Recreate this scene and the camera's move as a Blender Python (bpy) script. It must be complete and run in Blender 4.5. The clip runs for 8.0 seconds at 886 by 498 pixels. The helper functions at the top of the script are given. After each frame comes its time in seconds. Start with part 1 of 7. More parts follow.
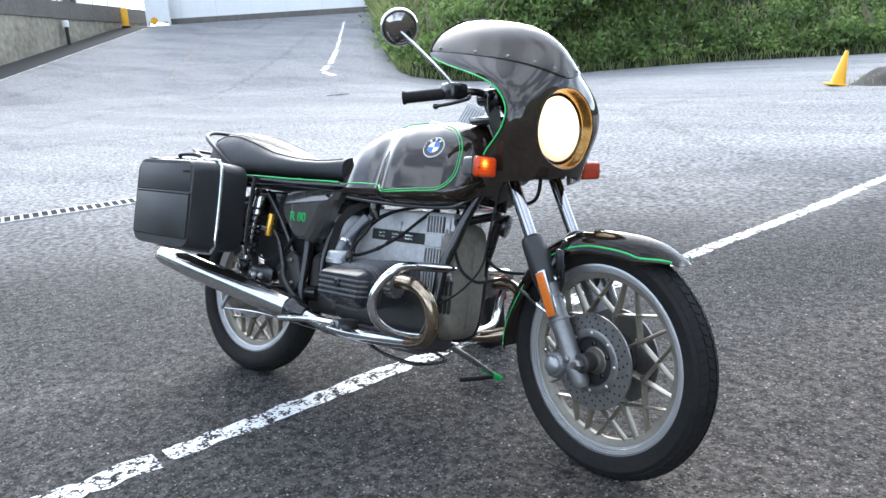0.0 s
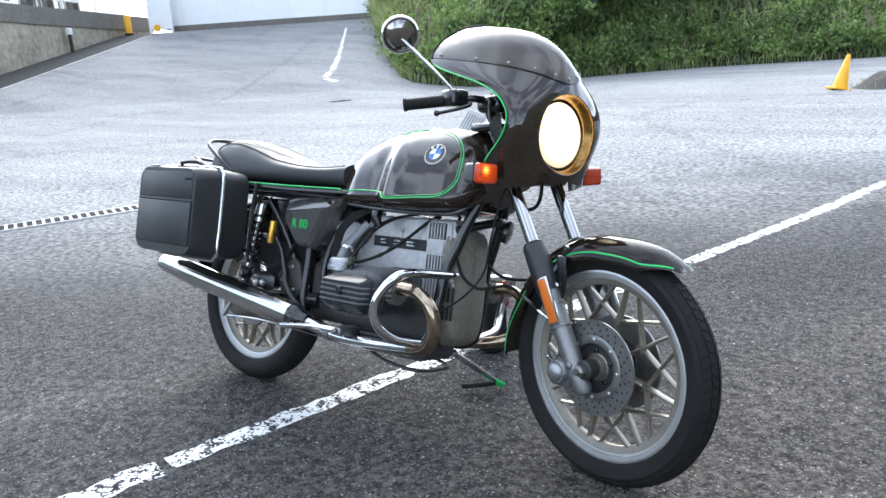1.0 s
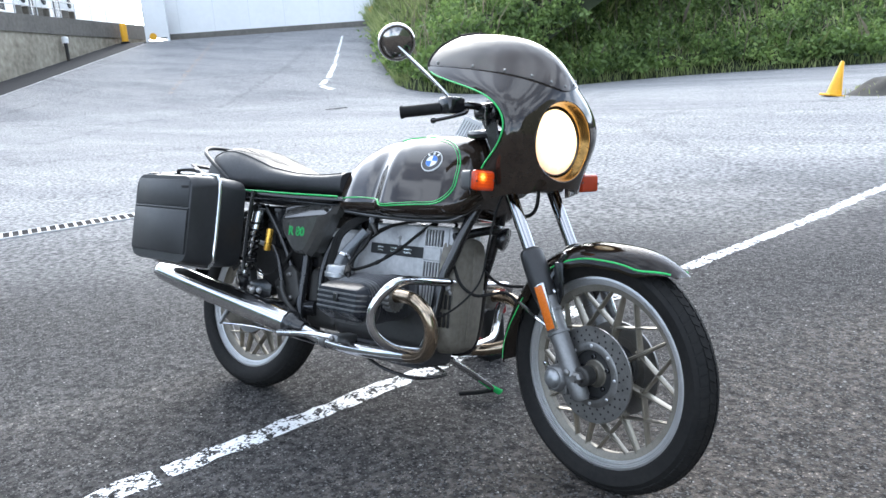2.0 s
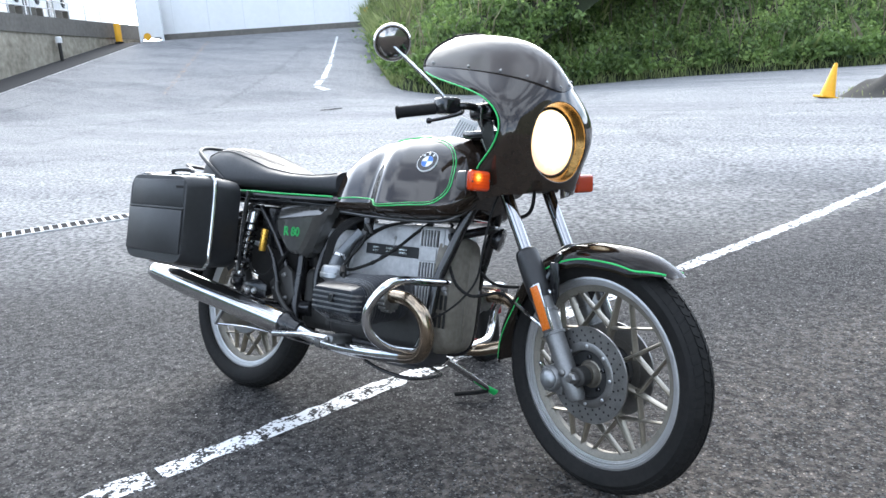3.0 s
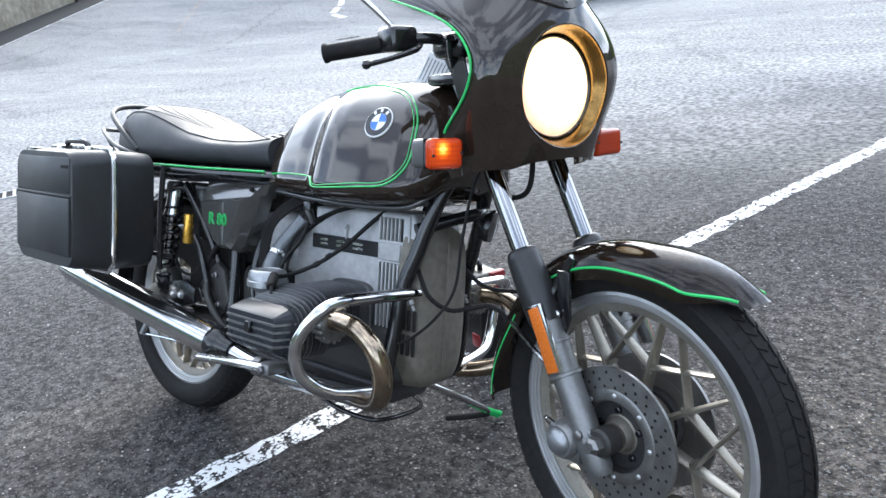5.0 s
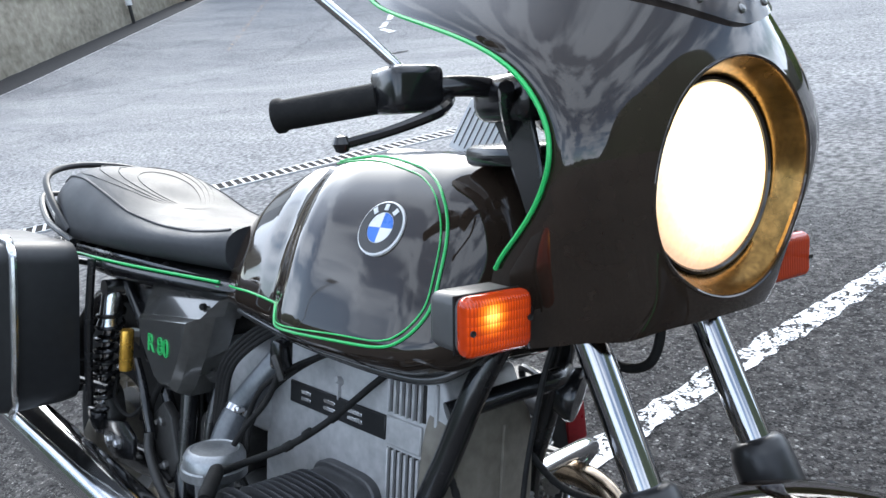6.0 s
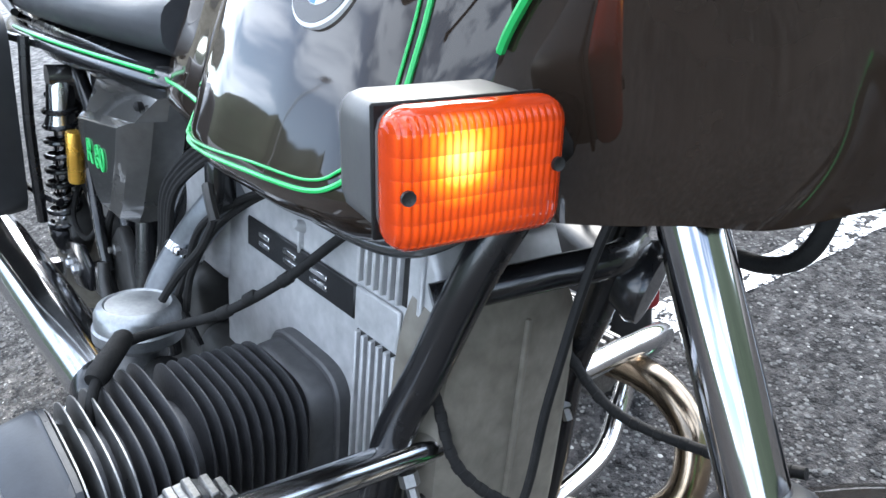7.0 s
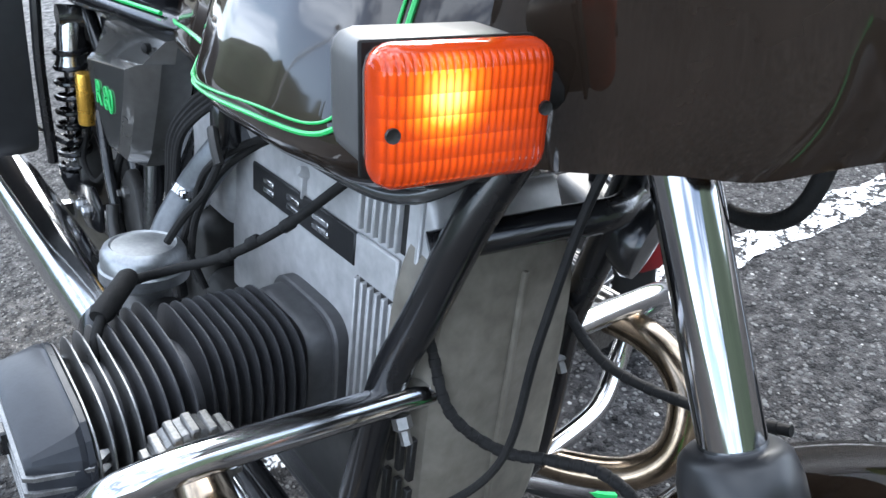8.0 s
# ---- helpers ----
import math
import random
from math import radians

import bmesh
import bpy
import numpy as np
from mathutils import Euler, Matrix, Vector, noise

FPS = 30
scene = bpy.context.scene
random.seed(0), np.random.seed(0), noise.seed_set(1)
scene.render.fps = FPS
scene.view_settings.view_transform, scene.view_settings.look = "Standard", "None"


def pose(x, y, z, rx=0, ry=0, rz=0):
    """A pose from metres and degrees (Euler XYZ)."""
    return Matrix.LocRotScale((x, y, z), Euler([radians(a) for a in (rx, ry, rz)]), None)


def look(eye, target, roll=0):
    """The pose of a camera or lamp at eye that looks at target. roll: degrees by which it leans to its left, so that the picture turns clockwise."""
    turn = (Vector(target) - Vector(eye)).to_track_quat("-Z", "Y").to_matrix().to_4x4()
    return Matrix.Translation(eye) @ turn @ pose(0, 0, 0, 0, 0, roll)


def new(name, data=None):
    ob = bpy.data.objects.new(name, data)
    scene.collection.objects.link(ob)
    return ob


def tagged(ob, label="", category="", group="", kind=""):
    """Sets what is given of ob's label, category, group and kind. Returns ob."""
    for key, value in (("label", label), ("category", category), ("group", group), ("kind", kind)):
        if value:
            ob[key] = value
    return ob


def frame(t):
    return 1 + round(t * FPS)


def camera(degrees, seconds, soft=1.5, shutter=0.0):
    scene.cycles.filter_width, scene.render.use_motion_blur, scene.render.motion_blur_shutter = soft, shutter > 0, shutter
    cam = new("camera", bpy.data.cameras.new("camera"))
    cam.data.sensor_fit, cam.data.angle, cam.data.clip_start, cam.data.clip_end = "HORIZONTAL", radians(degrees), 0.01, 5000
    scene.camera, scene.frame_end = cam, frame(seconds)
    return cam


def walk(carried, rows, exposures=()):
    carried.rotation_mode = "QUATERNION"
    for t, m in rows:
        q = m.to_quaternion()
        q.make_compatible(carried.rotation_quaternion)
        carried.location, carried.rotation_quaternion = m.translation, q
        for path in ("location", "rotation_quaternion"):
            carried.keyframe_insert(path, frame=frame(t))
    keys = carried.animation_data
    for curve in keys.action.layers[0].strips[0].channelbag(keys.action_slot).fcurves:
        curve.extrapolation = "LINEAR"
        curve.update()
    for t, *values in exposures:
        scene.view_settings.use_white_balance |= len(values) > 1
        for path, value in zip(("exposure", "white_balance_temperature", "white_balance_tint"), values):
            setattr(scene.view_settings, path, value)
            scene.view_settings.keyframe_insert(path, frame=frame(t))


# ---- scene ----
cam = camera(63.4, 8.0)
# seconds, eye, yaw, pitch, roll in degrees; x runs along the motorcycle, y to its left
PATH = [
    (0, 2.2655, -1.5963, 1.1050, 38.45, -14.00, -3.65),
    (0.5, 2.2656, -1.5920, 1.1090, 38.65, -14.10, -3.80),
    (1, 2.2672, -1.5924, 1.1087, 38.65, -13.57, -3.92),
    (1.5, 2.2668, -1.5929, 1.1088, 38.52, -13.14, -3.98),
    (3, 2.2632, -1.5940, 1.1068, 37.89, -12.98, -3.90),
    (3.5, 2.2623, -1.5959, 1.1075, 37.67, -12.96, -3.68),
    (4, 2.2425, -1.5463, 1.0890, 37.58, -13.40, -3.25),
    (4.2, 2.2179, -1.4644, 1.0837, 37.51, -14.51, -3.46),
    (5.3, 1.8450, -0.7883, 1.1047, 43.04, -19.12, -8.48),
    (5.5, 1.7477, -0.6866, 1.1273, 43.82, -19.16, -8.77),
    (5.7, 1.6798, -0.5976, 1.1290, 44.71, -17.61, -8.48),
    (5.9, 1.5982, -0.4897, 1.1093, 45.52, -16.62, -8.64),
    (6, 1.5550, -0.4368, 1.0997, 45.53, -17.10, -8.77),
    (6.2, 1.4791, -0.3193, 1.0556, 47.12, -18.91, -8.44),
    (6.3, 1.4411, -0.2699, 1.0299, 48.31, -20.59, -8.19),
    (6.4, 1.4156, -0.2384, 1.0048, 49.45, -22.71, -8.32),
    (6.5, 1.3940, -0.2132, 0.9830, 50.77, -25.05, -8.54),
    (6.7, 1.3736, -0.1813, 0.9673, 52.76, -28.75, -8.71),
    (6.8, 1.3677, -0.1697, 0.9636, 53.49, -29.46, -8.66),
    (7, 1.3567, -0.1567, 0.9593, 54.83, -30.44, -8.74),
    (7.5, 1.3598, -0.1587, 0.9635, 57.39, -32.31, -9.07),
    (8, 1.3695, -0.1534, 0.9544, 56.52, -33.61, -7.73),
]
# the camera's own exposure: it closes down while the headlamp fills the view
EXPOSE = [(0, 1.47), (4, 1.47), (5.5, 1.48), (6, 1.20), (6.5, 1.22), (7, 2.02), (7.5, 1.82), (8, 1.90)]
walk(cam, [(t, pose(x, y, z, 90 + pitch, 0, yaw) @ pose(0, 0, 0, 0, 0, roll)) for t, x, y, z, yaw, pitch, roll in PATH], EXPOSE)

# ---- world and sun: a bright, thinly clouded late afternoon ----
SUN_UP, SUN_TURN = 25.0, -44.0
sun_way = Vector((math.sin(radians(SUN_TURN)) * math.cos(radians(SUN_UP)), math.cos(radians(SUN_TURN)) * math.cos(radians(SUN_UP)), math.sin(radians(SUN_UP))))
world = bpy.data.worlds.new("sky")
scene.world = world
world.use_nodes = True
wt = world.node_tree
wt.nodes.clear()
w_out = wt.nodes.new("ShaderNodeOutputWorld")
w_bg = wt.nodes.new("ShaderNodeBackground")
w_sky = wt.nodes.new("ShaderNodeTexSky")
w_sky.sky_type, w_sky.sun_disc = "NISHITA", False
w_sky.sun_elevation, w_sky.sun_rotation = radians(SUN_UP), radians(SUN_TURN)
w_sky.air_density, w_sky.dust_density, w_sky.ozone_density = 1.0, 2.0, 1.0
w_co = wt.nodes.new("ShaderNodeTexCoord")
w_map = wt.nodes.new("ShaderNodeMapping")
w_map.inputs["Scale"].default_value = (1.0, 1.0, 2.6)
w_noise = wt.nodes.new("ShaderNodeTexNoise")
w_noise.inputs["Scale"].default_value, w_noise.inputs["Detail"].default_value = 3.4, 9.0
w_ramp = wt.nodes.new("ShaderNodeValToRGB")
w_ramp.color_ramp.elements[0].position, w_ramp.color_ramp.elements[1].position = 0.44, 0.575
w_ramp.color_ramp.elements[0].color = (0.10, 0.10, 0.10, 1)
w_mix = wt.nodes.new("ShaderNodeMix")
w_mix.data_type = "RGBA"
w_mix.inputs[7].default_value = (7.8, 8.45, 9.4, 1)
wt.links.new(w_co.outputs["Generated"], w_map.inputs["Vector"])
wt.links.new(w_map.outputs["Vector"], w_noise.inputs["Vector"])
wt.links.new(w_noise.outputs["Fac"], w_ramp.inputs["Fac"])
w_sep = wt.nodes.new("ShaderNodeSeparateXYZ")
wt.links.new(w_co.outputs["Generated"], w_sep.inputs["Vector"])
w_high = wt.nodes.new("ShaderNodeMapRange")
w_high.inputs["From Min"].default_value, w_high.inputs["From Max"].default_value = 0.35, 0.95
w_high.inputs["To Max"].default_value = 0.25
wt.links.new(w_sep.outputs["Z"], w_high.inputs["Value"])
w_add = wt.nodes.new("ShaderNodeMath")
w_add.operation, w_add.use_clamp = "ADD", True
wt.links.new(w_ramp.outputs["Color"], w_add.inputs[0])
wt.links.new(w_high.outputs["Result"], w_add.inputs[1])
wt.links.new(w_sky.outputs["Color"], w_mix.inputs[6])
wt.links.new(w_bg.outputs["Background"], w_out.inputs["Surface"])
# thin cloud is brightest round the veiled sun and duller on the far side
w_dot = wt.nodes.new("ShaderNodeVectorMath")
w_dot.operation = "DOT_PRODUCT"
wt.links.new(w_co.outputs["Generated"], w_dot.inputs[0])
w_dot.inputs[1].default_value = sun_way
w_half = wt.nodes.new("ShaderNodeMath")
w_half.operation, w_half.use_clamp = "MULTIPLY_ADD", True
w_half.inputs[1].default_value, w_half.inputs[2].default_value = 0.5, 0.5
wt.links.new(w_dot.outputs["Value"], w_half.inputs[0])
w_veil = wt.nodes.new("ShaderNodeValToRGB")
w_veil.color_ramp.interpolation = "EASE"
ve = w_veil.color_ramp.elements
ve[0].position, ve[0].color = 0.10, (0.22, 0.23, 0.245, 1)
ve[1].position, ve[1].color = 0.985, (1.0, 0.95, 0.88, 1)
for at, v in ((0.42, 0.30), (0.66, 0.30), (0.78, 0.29), (0.90, 0.43)):
    ve.new(at).color = (v * 0.95, v, v * 1.07, 1)
wt.links.new(w_half.outputs[0], w_veil.inputs["Fac"])
# the cloud thickens towards the sun
w_near = wt.nodes.new("ShaderNodeMapRange")
w_near.inputs["From Min"].default_value, w_near.inputs["From Max"].default_value = 0.76, 0.95
w_near.inputs["To Max"].default_value = 0.8
wt.links.new(w_half.outputs[0], w_near.inputs["Value"])
w_more = wt.nodes.new("ShaderNodeMath")
w_more.operation, w_more.use_clamp = "ADD", True
wt.links.new(w_add.outputs[0], w_more.inputs[0])
wt.links.new(w_near.outputs["Result"], w_more.inputs[1])
wt.links.new(w_more.outputs[0], w_mix.inputs["Factor"])
w_mul = wt.nodes.new("ShaderNodeMix")
w_mul.data_type, w_mul.blend_type = "RGBA", "MULTIPLY"
w_mul.inputs["Factor"].default_value = 1.0
wt.links.new(w_mix.outputs[2], w_mul.inputs[6])
wt.links.new(w_veil.outputs["Color"], w_mul.inputs[7])
w_low = wt.nodes.new("ShaderNodeMapRange")
w_low.inputs["From Min"].default_value, w_low.inputs["From Max"].default_value = 0.06, 0.55
w_low.inputs["To Min"].default_value, w_low.inputs["To Max"].default_value = 1.75, 0.88
wt.links.new(w_sep.outputs["Z"], w_low.inputs["Value"])
w_fade = wt.nodes.new("ShaderNodeVectorMath")
w_fade.operation = "SCALE"
wt.links.new(w_mul.outputs[2], w_fade.inputs[0])
wt.links.new(w_low.outputs["Result"], w_fade.inputs["Scale"])
wt.links.new(w_fade.outputs["Vector"], w_bg.inputs["Color"])
w_bg.inputs["Strength"].default_value = 0.44
sun = new("sun", bpy.data.lights.new("sun", "SUN"))
sun.data.energy, sun.data.angle, sun.data.color = 0.7, radians(30), (1.0, 0.95, 0.88)
sun.matrix_world = look(sun_way * 50, (0, 0, 0))

# ---- materials ----
def material(name, color, rough=0.5, metal=0.0, noise_scale=30.0, vary=0.12, bump=0.0, bump_scale=200.0, coat=0.0, dirt=None, spec=0.5, rough_vary=0.1):
    """A surface with two scales of colour variation, uneven gloss and fine relief."""
    m = bpy.data.materials.new(name)
    m.use_nodes = True
    nt = m.node_tree
    b = nt.nodes["Principled BSDF"]
    b.inputs["Metallic"].default_value = metal
    b.inputs["Coat Weight"].default_value = coat
    b.inputs["Coat Roughness"].default_value = 0.04
    b.inputs["Specular IOR Level"].default_value = spec
    co = nt.nodes.new("ShaderNodeTexCoord")
    n1 = nt.nodes.new("ShaderNodeTexNoise")
    n1.inputs["Scale"].default_value, n1.inputs["Detail"].default_value = noise_scale, 5.0
    n2 = nt.nodes.new("ShaderNodeTexNoise")
    n2.inputs["Scale"].default_value, n2.inputs["Detail"].default_value = noise_scale * 7, 3.0
    add = nt.nodes.new("ShaderNodeMath")
    add.operation = "ADD"
    nt.links.new(co.outputs["Object"], n1.inputs["Vector"])
    nt.links.new(co.outputs["Object"], n2.inputs["Vector"])
    nt.links.new(n1.outputs["Fac"], add.inputs[0])
    nt.links.new(n2.outputs["Fac"], add.inputs[1])
    ramp = nt.nodes.new("ShaderNodeMapRange")
    ramp.inputs["From Min"].default_value, ramp.inputs["From Max"].default_value = 0.6, 1.4
    nt.links.new(add.outputs[0], ramp.inputs["Value"])
    mix = nt.nodes.new("ShaderNodeMix")
    mix.data_type = "RGBA"
    lo = [c * (1 - vary) for c in color]
    hi = [min(1, c * (1 + vary)) for c in color] if dirt is None else dirt
    mix.inputs[6].default_value, mix.inputs[7].default_value = (*lo, 1), (*hi, 1)
    nt.links.new(ramp.outputs["Result"], mix.inputs["Factor"])
    nt.links.new(mix.outputs[2], b.inputs["Base Color"])
    rr = nt.nodes.new("ShaderNodeMapRange")
    rr.inputs["From Min"].default_value, rr.inputs["From Max"].default_value = 0.3, 0.7
    rr.inputs["To Min"].default_value, rr.inputs["To Max"].default_value = max(0.02, rough - rough_vary * rough), min(1, rough + rough_vary)
    nt.links.new(n1.outputs["Fac"], rr.inputs["Value"])
    nt.links.new(rr.outputs["Result"], b.inputs["Roughness"])
    if bump:
        n3 = nt.nodes.new("ShaderNodeTexNoise")
        n3.inputs["Scale"].default_value, n3.inputs["Detail"].default_value = bump_scale, 4.0
        nt.links.new(co.outputs["Object"], n3.inputs["Vector"])
        bp = nt.nodes.new("ShaderNodeBump")
        bp.inputs["Strength"].default_value, bp.inputs["Distance"].default_value = bump, 0.002
        nt.links.new(n3.outputs["Fac"], bp.inputs["Height"])
        nt.links.new(bp.outputs["Normal"], b.inputs["Normal"])
    return m


def glowing(name, color, strength, base=(0.8, 0.8, 0.8), rough=0.2):
    m = material(name, base, rough)
    b = m.node_tree.nodes["Principled BSDF"]
    b.inputs["Emission Color"].default_value, b.inputs["Emission Strength"].default_value = (*color, 1), strength
    return m


PAINT = material("black smoke paint", (0.024, 0.0165, 0.012), 0.035, 0.0, 6, 0.25, coat=0.30, rough_vary=0.02)
CHROME = material("chrome", (0.60, 0.60, 0.61), 0.08, 1.0, 18, 0.14, rough_vary=0.10)
SMOKED = material("smoked chrome", (0.36, 0.34, 0.32), 0.10, 1.0, 18, 0.14, rough_vary=0.10)
HEADER = material("heat-tinted chrome", (0.36, 0.285, 0.21), 0.15, 1.0, 9, 0.35, rough_vary=0.1)
STEEL = material("brushed disc steel", (0.25, 0.245, 0.24), 0.38, 0.9, 40, 0.2)
ALLOY = material("cast aluminium", (0.235, 0.235, 0.235), 0.42, 0.85, 25, 0.18, bump=0.25, bump_scale=500)
WHEEL = material("wheel alloy", (0.25, 0.228, 0.19), 0.34, 0.7, 30, 0.15, bump=0.1)
RIM = material("polished rim", (0.62, 0.62, 0.63), 0.36, 0.9, 40, 0.08, rough_vary=0.08)
CASE = material("grey engine casing", (0.40, 0.40, 0.405), 0.40, 0.25, 9, 0.2, bump=0.10, bump_scale=300, dirt=(0.54, 0.54, 0.54))
FINS = material("black-grey fins", (0.052, 0.052, 0.056), 0.38, 0.3, 25, 0.25, bump=0.25, bump_scale=400)
BLACK = material("black enamel", (0.009, 0.009, 0.010), 0.20, 0.0, 20, 0.25, coat=0.3)
SATIN = material("satin black plastic", (0.014, 0.014, 0.015), 0.36, 0.0, 15, 0.25, bump=0.12, bump_scale=500, spec=0.4)
RUBBER = material("rubber", (0.009, 0.009, 0.0095), 0.70, 0.0, 12, 0.3, bump=0.4, bump_scale=300, dirt=(0.018, 0.017, 0.016), spec=0.22)
LEATHER = material("black seat vinyl", (0.032, 0.033, 0.036), 0.48, 0.0, 14, 0.25, bump=0.22, bump_scale=900, spec=0.38)
COVERGLOSS = material("glossy dark flange", (0.10, 0.10, 0.10), 0.12, 0.6, 20, 0.1)
GREEN = material("green pinstripe", (0.02, 0.50, 0.12), 0.3, 0.0, 30, 0.1)
WHITE = material("white enamel", (0.8, 0.8, 0.8), 0.25, 0.0, 40, 0.04)
BLUE = material("blue enamel", (0.03, 0.17, 0.62), 0.25, 0.0, 40, 0.08)
RED = material("red lacquer", (0.22, 0.008, 0.012), 0.3, 0.0, 30, 0.2)
AMBER = material("amber reflector", (0.60, 0.14, 0.015), 0.22, 0.0, 300, 0.15, bump=0.25, bump_scale=500)
DARK = material("dark oily metal, also recess shade", (0.03, 0.029, 0.028), 0.5, 0.5, 20, 0.4, bump=0.3)
# the lamp recess is black gloss; the headlamp's amber light is in this colour
AMBER_RECESS = material("recess with lamplight in its colour", (0.20, 0.115, 0.036), 0.20, 0.9, 26, 0.6, bump=0.12, bump_scale=60)
HEADLAMP = glowing("headlamp glass, lit", (1.0, 0.80, 0.48), 2.6)
hl = HEADLAMP.node_tree
hl_co = hl.nodes.new("ShaderNodeTexCoord")
hl_d = hl.nodes.new("ShaderNodeVectorMath")
hl_d.operation = "DISTANCE"
hl.links.new(hl_co.outputs["Object"], hl_d.inputs[0])
hl_d.inputs[1].default_value = (-0.195, 0.012, 0.640)
hl_r = hl.nodes.new("ShaderNodeValToRGB")
hle = hl_r.color_ramp.elements
hle[0].position, hle[0].color = 0.03, (1.0, 0.90, 0.70, 1)
hle[1].position, hle[1].color = 0.108, (0.13, 0.062, 0.013, 1)
for at, tone in ((0.066, (0.60, 0.45, 0.24, 1)), (0.088, (0.30, 0.185, 0.065, 1))):
    hle.new(at).color = tone
hl.links.new(hl_d.outputs["Value"], hl_r.inputs["Fac"])
hl.links.new(hl_r.outputs["Color"], hl.nodes["Principled BSDF"].inputs["Emission Color"])
STRIP = material("bright steel trim", (0.7, 0.7, 0.7), 0.18, 1.0, 30, 0.1)
CONCRETE = material("weathered concrete", (0.28, 0.245, 0.185), 0.85, 0.0, 0.5, 0.4, bump=0.3, bump_scale=12, dirt=(0.50, 0.455, 0.37))
DARKCON = material("damp dark concrete", (0.15, 0.14, 0.125), 0.85, 0.0, 0.8, 0.3, bump=0.5, bump_scale=12)
WALLWHITE = material("white sheet cladding", (0.82, 0.83, 0.84), 0.5, 0.0, 0.5, 0.04)
CONE = material("yellow-orange plastic", (0.85, 0.42, 0.02), 0.5, 0.0, 4, 0.12)


# ---- shapes ----
def spline(pts, n=8, closed=False):
    """Points along a smooth curve through pts."""
    p = [Vector(q) for q in pts]
    out = []
    m = len(p)
    for i in range(m if closed else m - 1):
        a, b, c, d = (p[(i + k) % m] if closed else p[min(max(i + k, 0), m - 1)] for k in (-1, 0, 1, 2))
        for j in range(n):
            t = j / n
            out.append(0.5 * ((2 * b) + (c - a) * t + (2 * a - 5 * b + 4 * c - d) * t * t + (3 * b - a - 3 * c + d) * t ** 3))
    if not closed:
        out.append(p[-1])
    return out


def sweep(pts, r, n=10, steps=8, closed=False, flat=1.0, bm=None, straight=False):
    """A tube along a smooth curve; r is one radius or one for each given point."""
    bm = bm or bmesh.new()
    path = [Vector(q) for q in pts] if straight else spline(pts, steps, closed)
    m = len(path)
    radii = [r] * m if not isinstance(r, (list, tuple)) else [float(v) for v in np.interp(np.linspace(0, len(r) - 1, m), range(len(r)), r)]
    rings, up = [], None
    for i, q in enumerate(path):
        t = (path[(i + 1) % m] - path[i - 1]) if closed else (path[min(i + 1, m - 1)] - path[max(i - 1, 0)])
        t.normalize()
        if up is None:
            up = t.orthogonal().normalized()
        up = (up - t * up.dot(t)).normalized()
        side = t.cross(up)
        rings.append([bm.verts.new(q + radii[i] * (math.cos(a) * up + flat * math.sin(a) * side)) for a in (2 * math.pi * k / n for k in range(n))])
    for i in range(m if closed else m - 1):
        a, b = rings[i], rings[(i + 1) % m]
        for k in range(n):
            bm.faces.new((a[k], a[(k + 1) % n], b[(k + 1) % n], b[k]))
    if not closed:
        bm.faces.new(rings[0][::-1])
        bm.faces.new(rings[-1])
    return bm


def loft(rings, caps=True, ring_closed=True, closed=False, bm=None):
    bm = bm or bmesh.new()
    vs = [[bm.verts.new(p) for p in ring] for ring in rings]
    m, n = len(vs), len(vs[0])
    for i in range(m if closed else m - 1):
        a, b = vs[i], vs[(i + 1) % m]
        for k in range(n if ring_closed else n - 1):
            bm.faces.new((a[k], a[(k + 1) % n], b[(k + 1) % n], b[k]))
    if caps and ring_closed and not closed:
        bm.faces.new(vs[0][::-1])
        bm.faces.new(vs[-1])
    return bm


def axis_matrix(axis):
    """Turns z into the given axis."""
    return Vector((0, 0, 1)).rotation_difference(Vector(axis)).to_matrix().to_4x4()


def lathe(profile, n=32, at=(0, 0, 0), axis=(0, 0, 1), closed=False, bm=None):
    """profile: rows of radius and height, turned round an axis."""
    m = Matrix.Translation(at) @ axis_matrix(axis)
    rings = [[m @ Vector((max(r, 1e-4) * math.cos(a), max(r, 1e-4) * math.sin(a), h)) for a in (2 * math.pi * k / n for k in range(n))] for r, h in profile]
    return loft(rings, caps=not closed, closed=closed, bm=bm)


def rbox(lo, hi, b=0.004, seg=2, bm=None, turn=None, at=None):
    """A box with rounded edges; turn: a matrix applied about its middle."""
    bm2 = bmesh.new()
    bmesh.ops.create_cube(bm2, size=1)
    lo, hi = Vector(lo), Vector(hi)
    bmesh.ops.scale(bm2, vec=hi - lo, verts=bm2.verts)
    if b:
        bmesh.ops.bevel(bm2, geom=bm2.edges[:], offset=b, segments=seg, affect="EDGES", profile=0.5)
    if turn is not None:
        bmesh.ops.transform(bm2, matrix=turn, verts=bm2.verts)
    bmesh.ops.translate(bm2, vec=(lo + hi) / 2, verts=bm2.verts)
    return bm2 if bm is None else merge(bm, bm2)


def merge(a, b):
    """Adds the mesh b to a."""
    base = [a.verts.new(v.co) for v in b.verts]
    b.verts.index_update()
    for f in b.faces:
        a.faces.new([base[v.index] for v in f.verts])
    b.free()
    return a


